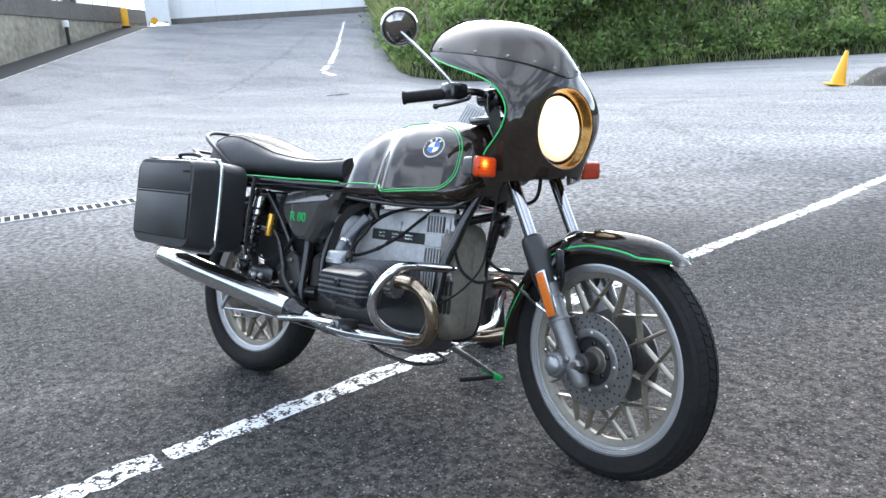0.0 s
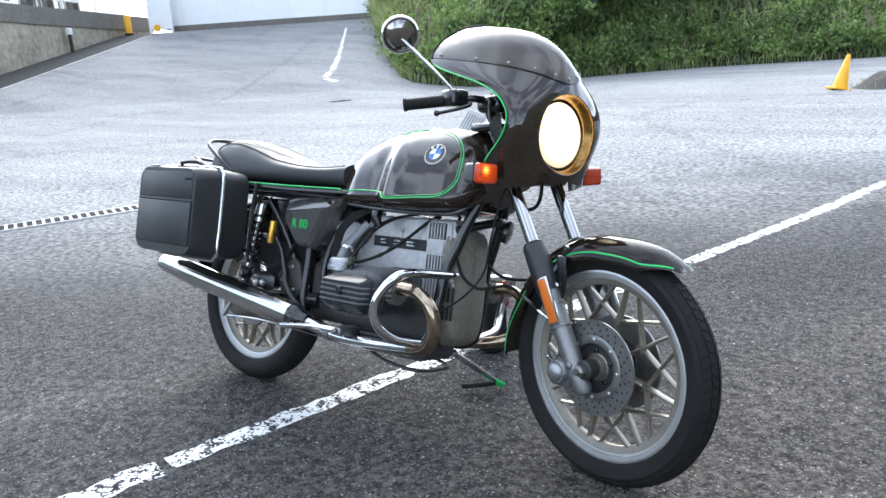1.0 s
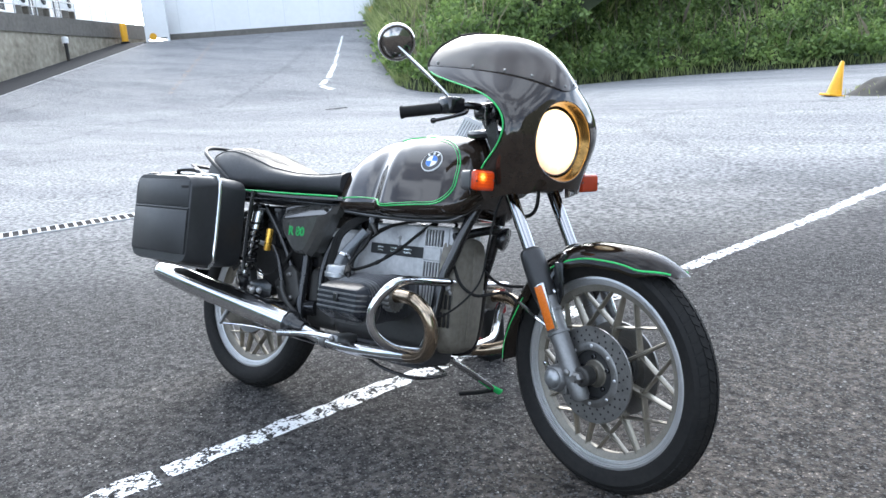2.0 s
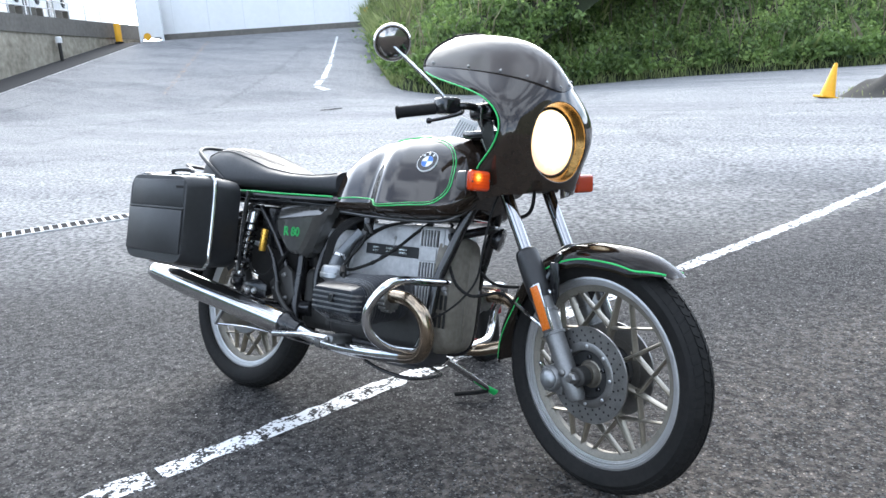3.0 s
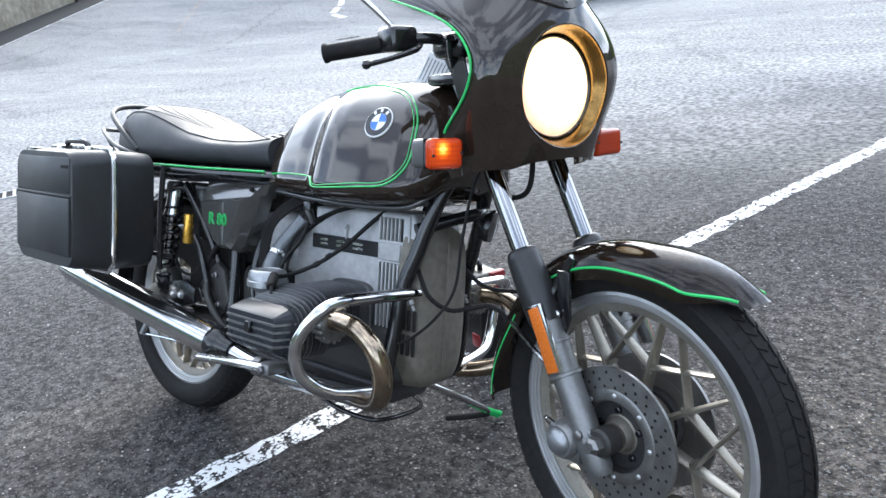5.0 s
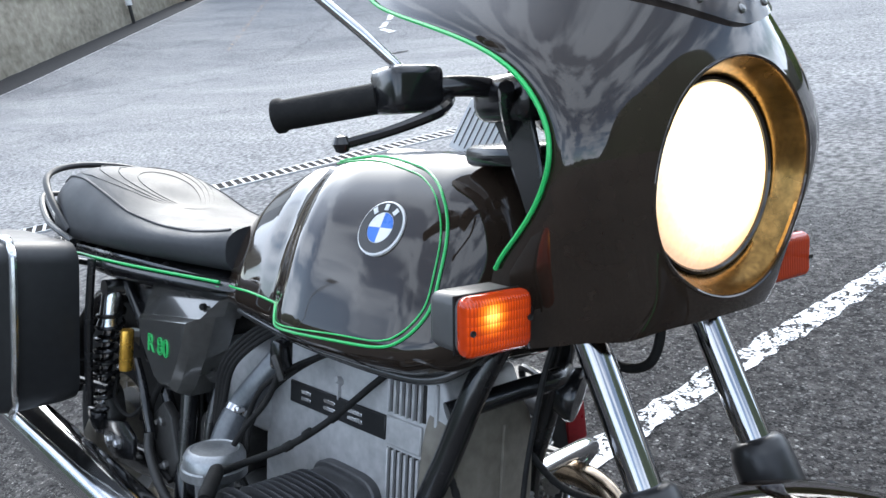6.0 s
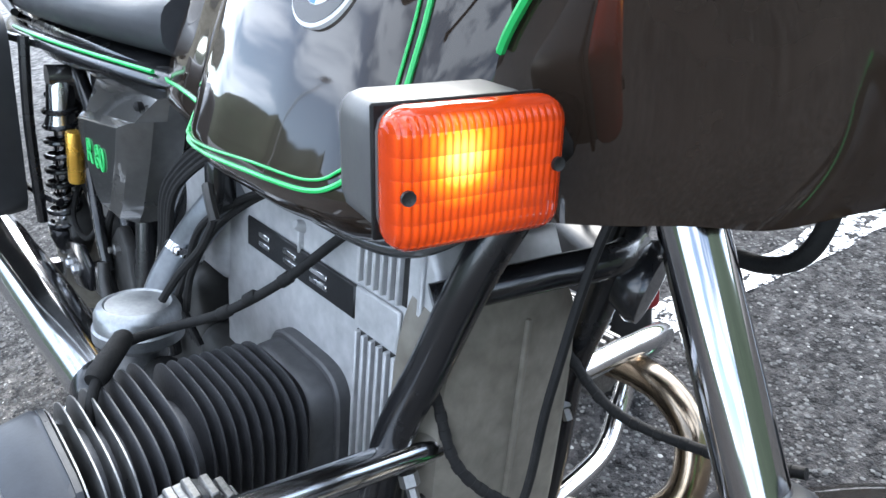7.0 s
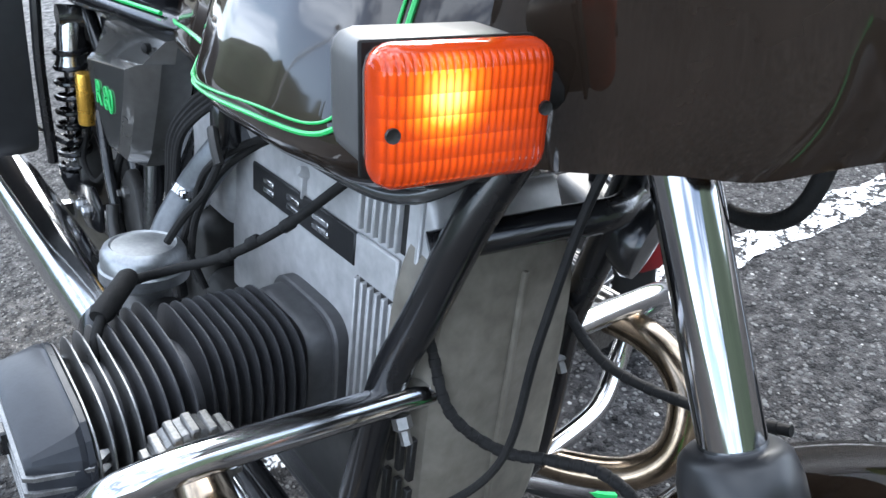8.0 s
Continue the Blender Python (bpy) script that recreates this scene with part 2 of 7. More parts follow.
def extrude_outline(pts, plane_axis, d0, d1, b=0.003, seg=2):
    """A plate from an outline of (u, v) rows: axis 'y' takes (x, z), 'x' takes (y, z), 'z' takes (x, y)."""
    bm = bmesh.new()
    def at(u, v, d):
        return {"y": (u, d, v), "x": (d, u, v), "z": (u, v, d)}[plane_axis]
    a = [bm.verts.new(at(u, v, d0)) for u, v in pts]
    c = [bm.verts.new(at(u, v, d1)) for u, v in pts]
    n = len(pts)
    for k in range(n):
        bm.faces.new((a[k], a[(k + 1) % n], c[(k + 1) % n], c[k]))
    bm.faces.new(a[::-1])
    bm.faces.new(c)
    bmesh.ops.recalc_face_normals(bm, faces=bm.faces)
    if b:
        bmesh.ops.bevel(bm, geom=bm.edges[:], offset=b, segments=seg, affect="EDGES", profile=0.5)
    return bm


def mesh_of(name, bm, mat, sharp=38):
    bmesh.ops.recalc_face_normals(bm, faces=bm.faces)
    me = bpy.data.meshes.new(name)
    bm.to_mesh(me)
    bm.free()
    for p in me.polygons:
        p.use_smooth = True
    me.set_sharp_from_angle(angle=radians(sharp))
    me.materials.append(mat)
    return me


def part(name, bm, mat, parent, label="", matrix=None, sharp=38):
    """One mesh object under a thing or under a part."""
    ob = new(name, mesh_of(name, bm, mat, sharp))
    ob.parent = parent
    if matrix is not None:
        ob.matrix_basis = matrix
    return tagged(ob, label)


def thing(name, bm, mat, label, category, kind="", group="", matrix=None, sharp=38):
    ob = new(name, mesh_of(name, bm, mat, sharp))
    if matrix is not None:
        ob.matrix_basis = matrix
    return tagged(ob, label, category, group, kind)


def holder(name, label, category, matrix, group=""):
    ob = new(name)
    ob.matrix_basis = matrix
    return tagged(ob, label, category, group)

# ---- the ground and what stands round the lot ----
# s runs away from the lot's near edge towards the ramp, r across it to the east
ORIGIN, AWAY, ACROSS = Vector((2.27, -1.60)), Vector((-0.62, 0.785)), Vector((0.785, 0.62))


def smooth(a, b, v):
    t = min(max((v - a) / (b - a), 0), 1)
    return t * t * (3 - 2 * t)


def plan(s, r):
    p = ORIGIN + AWAY * s + ACROSS * r
    return p.x, p.y


def height(s, r):
    lot = 0.028 * min(max(s - 5, 0), 60)
    a = min(max(s - 17, 0), 10)
    ramp = 0.15 * a * a / 20 + 0.15 * min(max(s - 27, 0), 19.5)
    return lot + ramp * (1 - smooth(-3.5, 2.5, r))


def on_ground(s, r, up=0.0):
    return Vector((*plan(s, r), height(s, r) + up))


def ground_material():
    m = bpy.data.materials.new("asphalt")
    m.use_nodes = True
    nt = m.node_tree
    b = nt.nodes["Principled BSDF"]
    co = nt.nodes.new("ShaderNodeTexCoord")

    def tex(kind, scale, detail=2.0):
        n = nt.nodes.new(kind)
        n.inputs["Scale"].default_value = scale
        if "Detail" in n.inputs:
            n.inputs["Detail"].default_value = detail
        nt.links.new(co.outputs["Object"], n.inputs["Vector"])
        return n

    def blend(kind, a, c, fac=1.0):
        n = nt.nodes.new("ShaderNodeMix")
        n.data_type, n.blend_type = "RGBA", kind
        for sock, v in ((6, a), (7, c), (0, fac)):
            if isinstance(v, (tuple, float)):
                n.inputs[sock].default_value = v
            else:
                nt.links.new(v, n.inputs[sock])
        return n.outputs[2]

    def ramp(src, lo, hi, c0=(0, 0, 0, 1), c1=(1, 1, 1, 1)):
        n = nt.nodes.new("ShaderNodeValToRGB")
        e = n.color_ramp.elements
        e[0].position, e[1].position, e[0].color, e[1].color = lo, hi, c0, c1
        nt.links.new(src, n.inputs["Fac"])
        return n.outputs["Color"]

    stones = tex("ShaderNodeTexVoronoi", 72.0)
    stones2 = tex("ShaderNodeTexVoronoi", 190.0)
    grit = tex("ShaderNodeTexNoise", 260.0, 4.0)
    patch = tex("ShaderNodeTexNoise", 0.35, 5.0)
    mid = tex("ShaderNodeTexNoise", 5.0, 4.0)
    stone_tone = nt.nodes.new("ShaderNodeSeparateColor")
    nt.links.new(stones.outputs["Color"], stone_tone.inputs["Color"])
    c = ramp(stone_tone.outputs["Red"], 0.10, 1.0, (0.036, 0.035, 0.036, 1), (0.33, 0.32, 0.30, 1))
    pits = ramp(stones.outputs["Distance"], 0.30, 0.62, (1, 1, 1, 1), (0.22, 0.22, 0.23, 1))
    c = blend("MULTIPLY", c, pits)
    c = blend("MULTIPLY", c, ramp(patch.outputs["Fac"], 0.32, 0.68, (0.80, 0.80, 0.82, 1), (1.18, 1.17, 1.15, 1)))
    c = blend("MULTIPLY", c, ramp(mid.outputs["Fac"], 0.3, 0.7, (0.86, 0.86, 0.86, 1), (1.12, 1.12, 1.12, 1)))
    # the ramp and the far lane are paler, blending in with distance
    sep = nt.nodes.new("ShaderNodeSeparateXYZ")
    nt.links.new(co.outputs["Object"], sep.inputs["Vector"])
    s_val = nt.nodes.new("ShaderNodeVectorMath")
    s_val.operation = "DOT_PRODUCT"
    nt.links.new(co.outputs["Object"], s_val.inputs[0])
    s_val.inputs[1].default_value = (AWAY.x, AWAY.y, 0)
    wob = nt.nodes.new("ShaderNodeMath")
    wob.operation = "MULTIPLY_ADD"
    wob.inputs[1].default_value = 1.6
    nt.links.new(patch.outputs["Fac"], wob.inputs[0])
    nt.links.new(s_val.outputs["Value"], wob.inputs[2])
    s_off = ORIGIN.dot(AWAY)
    pale = nt.nodes.new("ShaderNodeMapRange")
    pale.inputs["From Min"].default_value, pale.inputs["From Max"].default_value = s_off + 4.6, s_off + 8.5
    nt.links.new(wob.outputs[0], pale.inputs["Value"])
    crack = nt.nodes.new("ShaderNodeTexVoronoi")
    crack.feature = "DISTANCE_TO_EDGE"
    crack.inputs["Scale"].default_value = 0.24
    bent = nt.nodes.new("ShaderNodeMix")
    bent.data_type = "RGBA"
    bent.inputs[0].default_value = 0.5
    nt.links.new(co.outputs["Object"], bent.inputs[6])
    nt.links.new(mid.outputs["Color"], bent.inputs[7])
    nt.links.new(bent.outputs[2], crack.inputs["Vector"])
    far_pale = blend("MIX", blend("MULTIPLY", c, (1.6, 1.6, 1.6, 1)), (0.46, 0.465, 0.475, 1), 0.5)
    far_pale = blend("MULTIPLY", far_pale, ramp(crack.outputs["Distance"], 0.002, 0.016, (0.78, 0.78, 0.79, 1), (1, 1, 1, 1)))
    c = blend("MIX", c, far_pale, pale.outputs["Result"])
    upper = nt.nodes.new("ShaderNodeMapRange")
    upper.inputs["From Min"].default_value, upper.inputs["From Max"].default_value = s_off + 24.2, s_off + 24.5
    nt.links.new(wob.outputs[0], upper.inputs["Value"])
    c = blend("MIX", c, blend("MULTIPLY", c, (0.86, 0.86, 0.87, 1)), upper.outputs["Result"])
    # a coarse, darker strip of paving that carries the parking line: bluish, with a ravelled pale edge behind
    def calc(kind, *args):
        n = nt.nodes.new("ShaderNodeMath")
        n.operation = kind
        for k, v in enumerate(args):
            if isinstance(v, float):
                n.inputs[k].default_value = v
            else:
                nt.links.new(v, n.inputs[k])
        return n.outputs[0]

    def between(value, lo, hi):
        n = nt.nodes.new("ShaderNodeMapRange")
        n.interpolation_type = "SMOOTHSTEP"
        n.inputs["From Min"].default_value, n.inputs["From Max"].default_value = lo, hi
        nt.links.new(value, n.inputs["Value"])
        return n.outputs["Result"]

    across = calc("MULTIPLY_ADD", sep.outputs["Y"], -0.378, sep.outputs["X"])
    ragged = calc("MULTIPLY_ADD", mid.outputs["Fac"], 0.34, across)
    coarse = calc("MULTIPLY", between(ragged, -0.14, 0.16), calc("SUBTRACT", 1.0, between(ragged, 0.85, 1.6)))
    edge = calc("MULTIPLY", between(ragged, -0.24, -0.08), calc("SUBTRACT", 1.0, between(ragged, -0.04, 0.16)))
    front = between(ragged, 0.8, 1.7)
    c = blend("MIX", c, blend("MULTIPLY", c, (0.80, 0.79, 0.80, 1)), coarse)
    c = blend("MIX", c, blend("MULTIPLY", c, (1.25, 1.23, 1.20, 1)), edge)
    c = blend("MIX", c, blend("MULTIPLY", c, (1.26, 1.15, 1.04, 1)), front)
    # long stains and worn patches over the lot
    streak = nt.nodes.new("ShaderNodeMapping")
    streak.inputs["Rotation"].default_value = (0, 0, radians(-32))
    streak.inputs["Scale"].default_value = (0.16, 0.75, 1.0)
    nt.links.new(co.outputs["Object"], streak.inputs["Vector"])
    stain = nt.nodes.new("ShaderNodeTexNoise")
    stain.inputs["Scale"].default_value, stain.inputs["Detail"].default_value, stain.inputs["Roughness"].default_value = 1.0, 6.0, 0.62
    nt.links.new(streak.outputs["Vector"], stain.inputs["Vector"])
    c = blend("MULTIPLY", c, ramp(stain.outputs["Fac"], 0.36, 0.62, (0.80, 0.81, 0.83, 1), (1.08, 1.08, 1.07, 1)))
    # coarse mottling that still reads far off
    mott = tex("ShaderNodeTexNoise", 26.0, 6.0)
    c = blend("MULTIPLY", c, ramp(mott.outputs["Fac"], 0.36, 0.64, (0.50, 0.50, 0.51, 1), (1.58, 1.56, 1.53, 1)))
    nt.links.new(c, b.inputs["Base Color"])
    b.inputs["Roughness"].default_value = 0.82
    b.inputs["Specular IOR Level"].default_value = 0.12
    h1 = blend("MIX", stones.outputs["Distance"], stones2.outputs["Distance"], 0.35)
    h = blend("MIX", h1, grit.outputs["Fac"], 0.25)
    bump = nt.nodes.new("ShaderNodeBump")
    bump.invert = True
    bump.inputs["Strength"].default_value, bump.inputs["Distance"].default_value = 1.0, 0.010
    nt.links.new(h, bump.inputs["Height"])
    nt.links.new(bump.outputs["Normal"], b.inputs["Normal"])
    return m


def paint_material(name, color, wear, scale=1.0):
    """Road paint, broken through to the asphalt where it has worn."""
    m = bpy.data.materials.new(name)
    m.use_nodes = True
    nt = m.node_tree
    b = nt.nodes["Principled BSDF"]
    b.inputs["Base Color"].default_value, b.inputs["Roughness"].default_value = (*color, 1), 0.6
    co = nt.nodes.new("ShaderNodeTexCoord")
    n1 = nt.nodes.new("ShaderNodeTexNoise")
    n1.inputs["Scale"].default_value, n1.inputs["Detail"].default_value, n1.inputs["Roughness"].default_value = 22.0 * scale, 8.0, 0.72
    n2 = nt.nodes.new("ShaderNodeTexVoronoi")
    n2.inputs["Scale"].default_value = 95.0 * scale
    for n in (n1, n2):
        nt.links.new(co.outputs["Object"], n.inputs["Vector"])
    add = nt.nodes.new("ShaderNodeMath")
    add.operation = "MULTIPLY_ADD"
    add.inputs[1].default_value = -0.24
    nt.links.new(n2.outputs["Distance"], add.inputs[0])
    nt.links.new(n1.outputs["Fac"], add.inputs[2])
    ramp = nt.nodes.new("ShaderNodeValToRGB")
    ramp.color_ramp.elements[0].position, ramp.color_ramp.elements[1].position = wear - 0.02, wear + 0.02
    nt.links.new(add.outputs[0], ramp.inputs["Fac"])
    clear = nt.nodes.new("ShaderNodeBsdfTransparent")
    mix = nt.nodes.new("ShaderNodeMixShader")
    nt.links.new(ramp.outputs["Color"], mix.inputs[0])
    nt.links.new(clear.outputs[0], mix.inputs[1])
    nt.links.new(b.outputs[0], mix.inputs[2])
    nt.links.new(mix.outputs[0], nt.nodes["Material Output"].inputs["Surface"])
    bump = nt.nodes.new("ShaderNodeBump")
    bump.inputs["Strength"].default_value, bump.inputs["Distance"].default_value = 0.5, 0.003
    nt.links.new(n1.outputs["Fac"], bump.inputs["Height"])
    nt.links.new(bump.outputs["Normal"], b.inputs["Normal"])
    return m


ASPHALT = ground_material()
LINE = paint_material("worn white road paint", (0.66, 0.67, 0.68), 0.350)
FARLINE = paint_material("old white road paint", (0.78, 0.78, 0.78), 0.30, 0.4)
FAINT = paint_material("faint white road paint", (0.7, 0.7, 0.7), 0.35, 0.4)
GUTTER = material("dark asphalt", (0.045, 0.045, 0.047), 0.85, 0.0, 2, 0.3, bump=0.6, bump_scale=60, spec=0.1)
ORANGE_LINE = paint_material("faded orange road paint", (0.55, 0.30, 0.16), 0.46, 0.4)


def build_ground():
    def steps(*runs):
        out = []
        for a, b, d in runs:
            out += list(np.arange(a, b, d))
        return out
    ss = steps((-600, -60, 60), (-60, -8, 4), (-8, 5, 1), (5, 17, 1.5), (17, 27, 0.5), (27, 46.5, 1.5), (46.5, 65, 2), (65, 100, 7), (100, 700, 75)) + [700]
    rs = steps((-600, -60, 60), (-60, -20, 5), (-20, -4, 1.0), (-4, 3, 0.5), (3, 22, 1.0), (22, 80, 6), (80, 600, 65)) + [600]
    bm = bmesh.new()
    rows = [[bm.verts.new(on_ground(s, r)) for r in rs] for s in ss]
    for i in range(len(ss) - 1):
        for k in range(len(rs) - 1):
            bm.faces.new((rows[i][k], rows[i][k + 1], rows[i + 1][k + 1], rows[i + 1][k]))
    thing("ground", bm, ASPHALT, "rough grey asphalt of a sloping car park", "ground", "structure", sharp=80)


def strip_line(name, a, b, width, mat, label, up=0.004, ragged=0.006, seed=3):
    """A painted line between two plan points (s, r), with ragged edges."""
    rnd = random.Random(seed)
    a, b = Vector(a), Vector(b)
    n = max(4, int((b - a).length / 0.05)) if (b - a).length < 12 else 90
    d = (b - a).normalized()
    side = Vector((-d.y, d.x))
    bm = bmesh.new()
    rows = []
    for i in range(n + 1):
        q = a + (b - a) * i / n
        l, r = q + side * (width / 2 + rnd.uniform(-ragged, ragged)), q - side * (width / 2 + rnd.uniform(-ragged, ragged))
        rows.append((bm.verts.new(on_ground(l.x, l.y, up)), bm.verts.new(on_ground(q.x, q.y, up)), bm.verts.new(on_ground(r.x, r.y, up))))
    for p, q in zip(rows, rows[1:]):
        bm.faces.new((p[0], p[1], q[1], q[0]))
        bm.faces.new((p[1], p[2], q[2], q[1]))
    return thing(name, bm, mat, label, "road marking", "structure")


def to_sr(x, y):
    v = Vector((x, y)) - ORIGIN
    det = AWAY.x * ACROSS.y - AWAY.y * ACROSS.x
    return ((v.x * ACROSS.y - v.y * ACROSS.x) / det, (AWAY.x * v.y - AWAY.y * v.x) / det)


build_ground()
# the parking line that the motorcycle stands across
LINE_TURN, LINE_OFF = radians(78.2), -0.428
line_dir, line_foot = Vector((math.cos(LINE_TURN), math.sin(LINE_TURN))), Vector((-math.sin(LINE_TURN), math.cos(LINE_TURN))) * LINE_OFF
strip_line("parking_line", to_sr(*(line_foot - line_dir * 0.50)), to_sr(*(line_foot + line_dir * 9.5)), 0.094, LINE, "worn white parking line painted on the asphalt", 0.003, 0.011)
strip_line("parking_line", to_sr(*(line_foot - line_dir * 1.6)), to_sr(*(line_foot - line_dir * 0.53)), 0.105, LINE, "worn white parking line painted on the asphalt", 0.003, 0.014, seed=8)
for k, (s0, r0, s1, r1, w) in enumerate(((25.6, -3.45, 26.5, -3.95, 0.22), (26.8, -3.97, 27.8, -3.94, 0.24), (28.1, -3.9, 31.7, -4.05, 0.20), (32.0, -4.1, 34.7, -4.25, 0.13), (35.0, -4.3, 42.0, -4.8, 0.11))):
    strip_line("edge_line", (s0, r0), (s1, r1), w, FARLINE, "broken white edge line on the ramp", 0.02, 0.04, seed=20 + k)
strip_line("edge_line", (22.0, -17.0), (45.2, -17.1), 0.08, FAINT, "thin white edge line along the ramp wall", 0.02, 0.02)
strip_line("gutter_strip", (14.0, -18.2), (47.0, -18.2), 2.1, GUTTER, "dark asphalt strip along the retaining wall", 0.012, 0.05)
strip_line("asphalt_patch", (21.1, -3.1), (21.35, -2.5), 0.22, GUTTER, "small dark repair patch in the asphalt", 0.012, 0.06)
strip_line("centre_line", (27.0, -9.6), (44.0, -12.6), 0.16, ORANGE_LINE, "faded orange centre line on the ramp", 0.02, 0.04)

# ---- retaining wall, building and fence beside the ramp ----
def wall_along(name, pts, base_drop, tops, thick, mat, label, category, kind="structure"):
    """A wall over plan points (s, r); tops: its top height at each."""
    rings = []
    for (s, r), top in zip(pts, tops):
        z0 = height(s, r) - base_drop
        x0, y0 = plan(s, r)
        x1, y1 = plan(s, r - thick)
        rings.append([Vector((x0, y0, z0)), Vector((x0, y0, top)), Vector((x1, y1, top)), Vector((x1, y1, z0))])
    return thing(name, loft(rings), mat, label, category, kind)


wall_along("wall_west", [(14, -19.3), (30, -19.3), (40, -19.3), (47.6, -19.3), (52, -19.3)], 0.5, [4.2, 4.72, 5.0, 5.28, 5.4], 0.35, CONCRETE, "stained concrete retaining wall beside the ramp", "wall")


def far_box(name, s0, s1, r0, r1, z0, z1, mat, parent=None, label="", category="", kind="", b=0.0):
    """A box laid out along the ramp's directions."""
    bm = bmesh.new()
    rings = [[Vector((*plan(s, r), z)) for s, r in ((s0, r0), (s1, r0), (s1, r1), (s0, r1))] for z in (z0, z1)]
    loft(rings, bm=bm)
    if parent is None:
        return thing(name, bm, mat, label, category, kind)
    return part(name, bm, mat, parent, label)


# the parapet on the wall
rings = []
for s, lo, hi in ((14, 4.15, 5.0), (30, 4.67, 5.45), (40, 4.95, 5.82), (52, 5.38, 6.3)):
    rings.append([Vector((*plan(s, -19.22), lo)), Vector((*plan(s, -19.22), hi)), Vector((*plan(s, -19.7), hi)), Vector((*plan(s, -19.7), lo))])
thing("wall_parapet", loft(rings), DARKCON, "dark concrete parapet on the retaining wall", "wall", "structure")

hall = holder("white_hall", "long white clad building with a dark plinth above the ramp", "building", Matrix())
far_box("wall", 47.2, 60, -17.5, 4.0, 5.2, 12.5, WALLWHITE, hall)
far_box("plinth", 47.0, 60, -16.2, 4.0, 4.2, 5.22, DARKCON, hall, "dark concrete plinth")
for k in range(6):
    far_box("panel_seam", 47.17, 47.22, -15.5 + 2.2 * k, -15.46 + 2.2 * k, 5.22, 12.4, material("seam grey", (0.74, 0.75, 0.76), 0.6) if k == 0 else bpy.data.materials["seam grey"], hall)
far_box("roof", 46.9, 60.3, -17.8, 4.3, 12.5, 12.75, DARKCON, hall, "flat grey roof")

shed = holder("white_house", "white rendered building with small dark windows behind the retaining wall", "building", Matrix())
GLASS = material("dark window glass", (0.03, 0.035, 0.04), 0.08, 0.0, 2, 0.2)
far_box("wall", 26, 58, -30, -23.5, 4.0, 11.0, WALLWHITE, shed)
far_box("roof", 25.6, 58.4, -30.4, -23.1, 11.0, 11.3, DARKCON, shed, "grey roof edge")
for s0 in (37.5, 41.0, 44.5, 48.0):
    w = far_box("window", s0, s0 + 1.4, -23.52, -23.44, 6.7, 8.1, GLASS, shed, "dark window pane")
    far_box("sill", s0 - 0.1, s0 + 1.5, -23.5, -23.34, 6.6, 6.7, WALLWHITE, w)
    far_box("mullion", s0 + 0.66, s0 + 0.74, -23.5, -23.4, 6.7, 8.1, WALLWHITE, w)


def aircon(s, z):
    u = holder("outdoor_unit", "pale grey outdoor air conditioning unit on the wall's ledge", "air conditioner", Matrix(), "outdoor units")
    far_box("body", s, s + 0.9, -20.4, -20.05, z, z + 0.75, WALLWHITE, u)
    bm = lathe([(0.26, 0), (0.26, 0.02), (0.22, 0.03)], 20, Vector((*plan(s + 0.38, -20.05), z + 0.38)), Vector((ACROSS.x, ACROSS.y, 0)))
    part("grille", bm, GLASS, u, "dark round fan grille")
    for o in (0.05, 0.75):
        far_box("foot", s + o, s + o + 0.1, -20.4, -20.05, z - 1.4, z, DARKCON, u)


for s, z in ((37.6, 6.3), (39.6, 6.4), (42.4, 6.5)):
    aircon(s, z)
far_box("ledge", 14, 52, -24, -19.7, 3.5, 5.0, CONCRETE, None, "concrete terrace behind the parapet", "terrace", "structure")

rail = holder("handrail", "thin pale steel handrail on the parapet", "railing", Matrix())
RAIL = material("galvanised steel", (0.55, 0.56, 0.57), 0.4, 0.8, 6, 0.1)


def para(s):
    return float(np.interp(s, [14, 30, 40, 52], [5.0, 5.45, 5.82, 6.3]))


for h in (0.45, 0.85):
    part("rail", sweep([(*plan(s, -19.45), para(s) + h) for s in range(30, 53, 2)], 0.025, 6, 1), RAIL, rail)
for s in range(30, 53, 2):
    part("post", sweep([(*plan(s, -19.45), para(s) - 0.03), (*plan(s, -19.45), para(s) + 0.87)], 0.025, 6, 1), RAIL, rail)


def bollard(s, r, h=1.2):
    z = height(s, r)
    b = holder("bollard", "orange-yellow plastic bollard with a dark base", "bollard", Matrix.Translation((*plan(s, r), z - 0.02)), "bollards at the ramp's head")
    part("body", lathe([(0.20, 0.1), (0.20, h - 0.1), (0.16, h), (0.0, h + 0.02)], 16), CONE, b)
    part("base", lathe([(0.27, 0), (0.27, 0.08), (0.2, 0.12)], 16), RUBBER, b, "black rubber base")


bollard(46.4, -18.7)
bollard(45.8, -3.3)

gate = holder("white_gate", "white panelled gate with a yellow round plate at its foot", "gate", Matrix())
far_box("panel", 46.0, 46.12, -17.2, -15.9, 5.0, 8.2, WALLWHITE, gate)
for r in (-17.25, -15.95):
    far_box("post", 45.95, 46.15, r, r + 0.12, 4.55, 8.3, WALLWHITE, gate)
part("plate", lathe([(0.22, 0), (0.22, 0.04)], 20, Vector((*plan(45.9, -16.75), 5.05)), Vector((-AWAY.x, -AWAY.y, 0))), CONE, gate, "round yellow plate")

marker = holder("marker_post", "thin dark post with a white cap by the retaining wall", "marker post", Matrix.Translation(on_ground(39.4, -19.0, -0.02)))
part("pole", lathe([(0.09, 0), (0.09, 0.95)], 12), DARK, marker)
part("cap", lathe([(0.16, 0.93), (0.17, 1.2), (0.12, 1.25)], 12), WHITE, marker, "white cap")

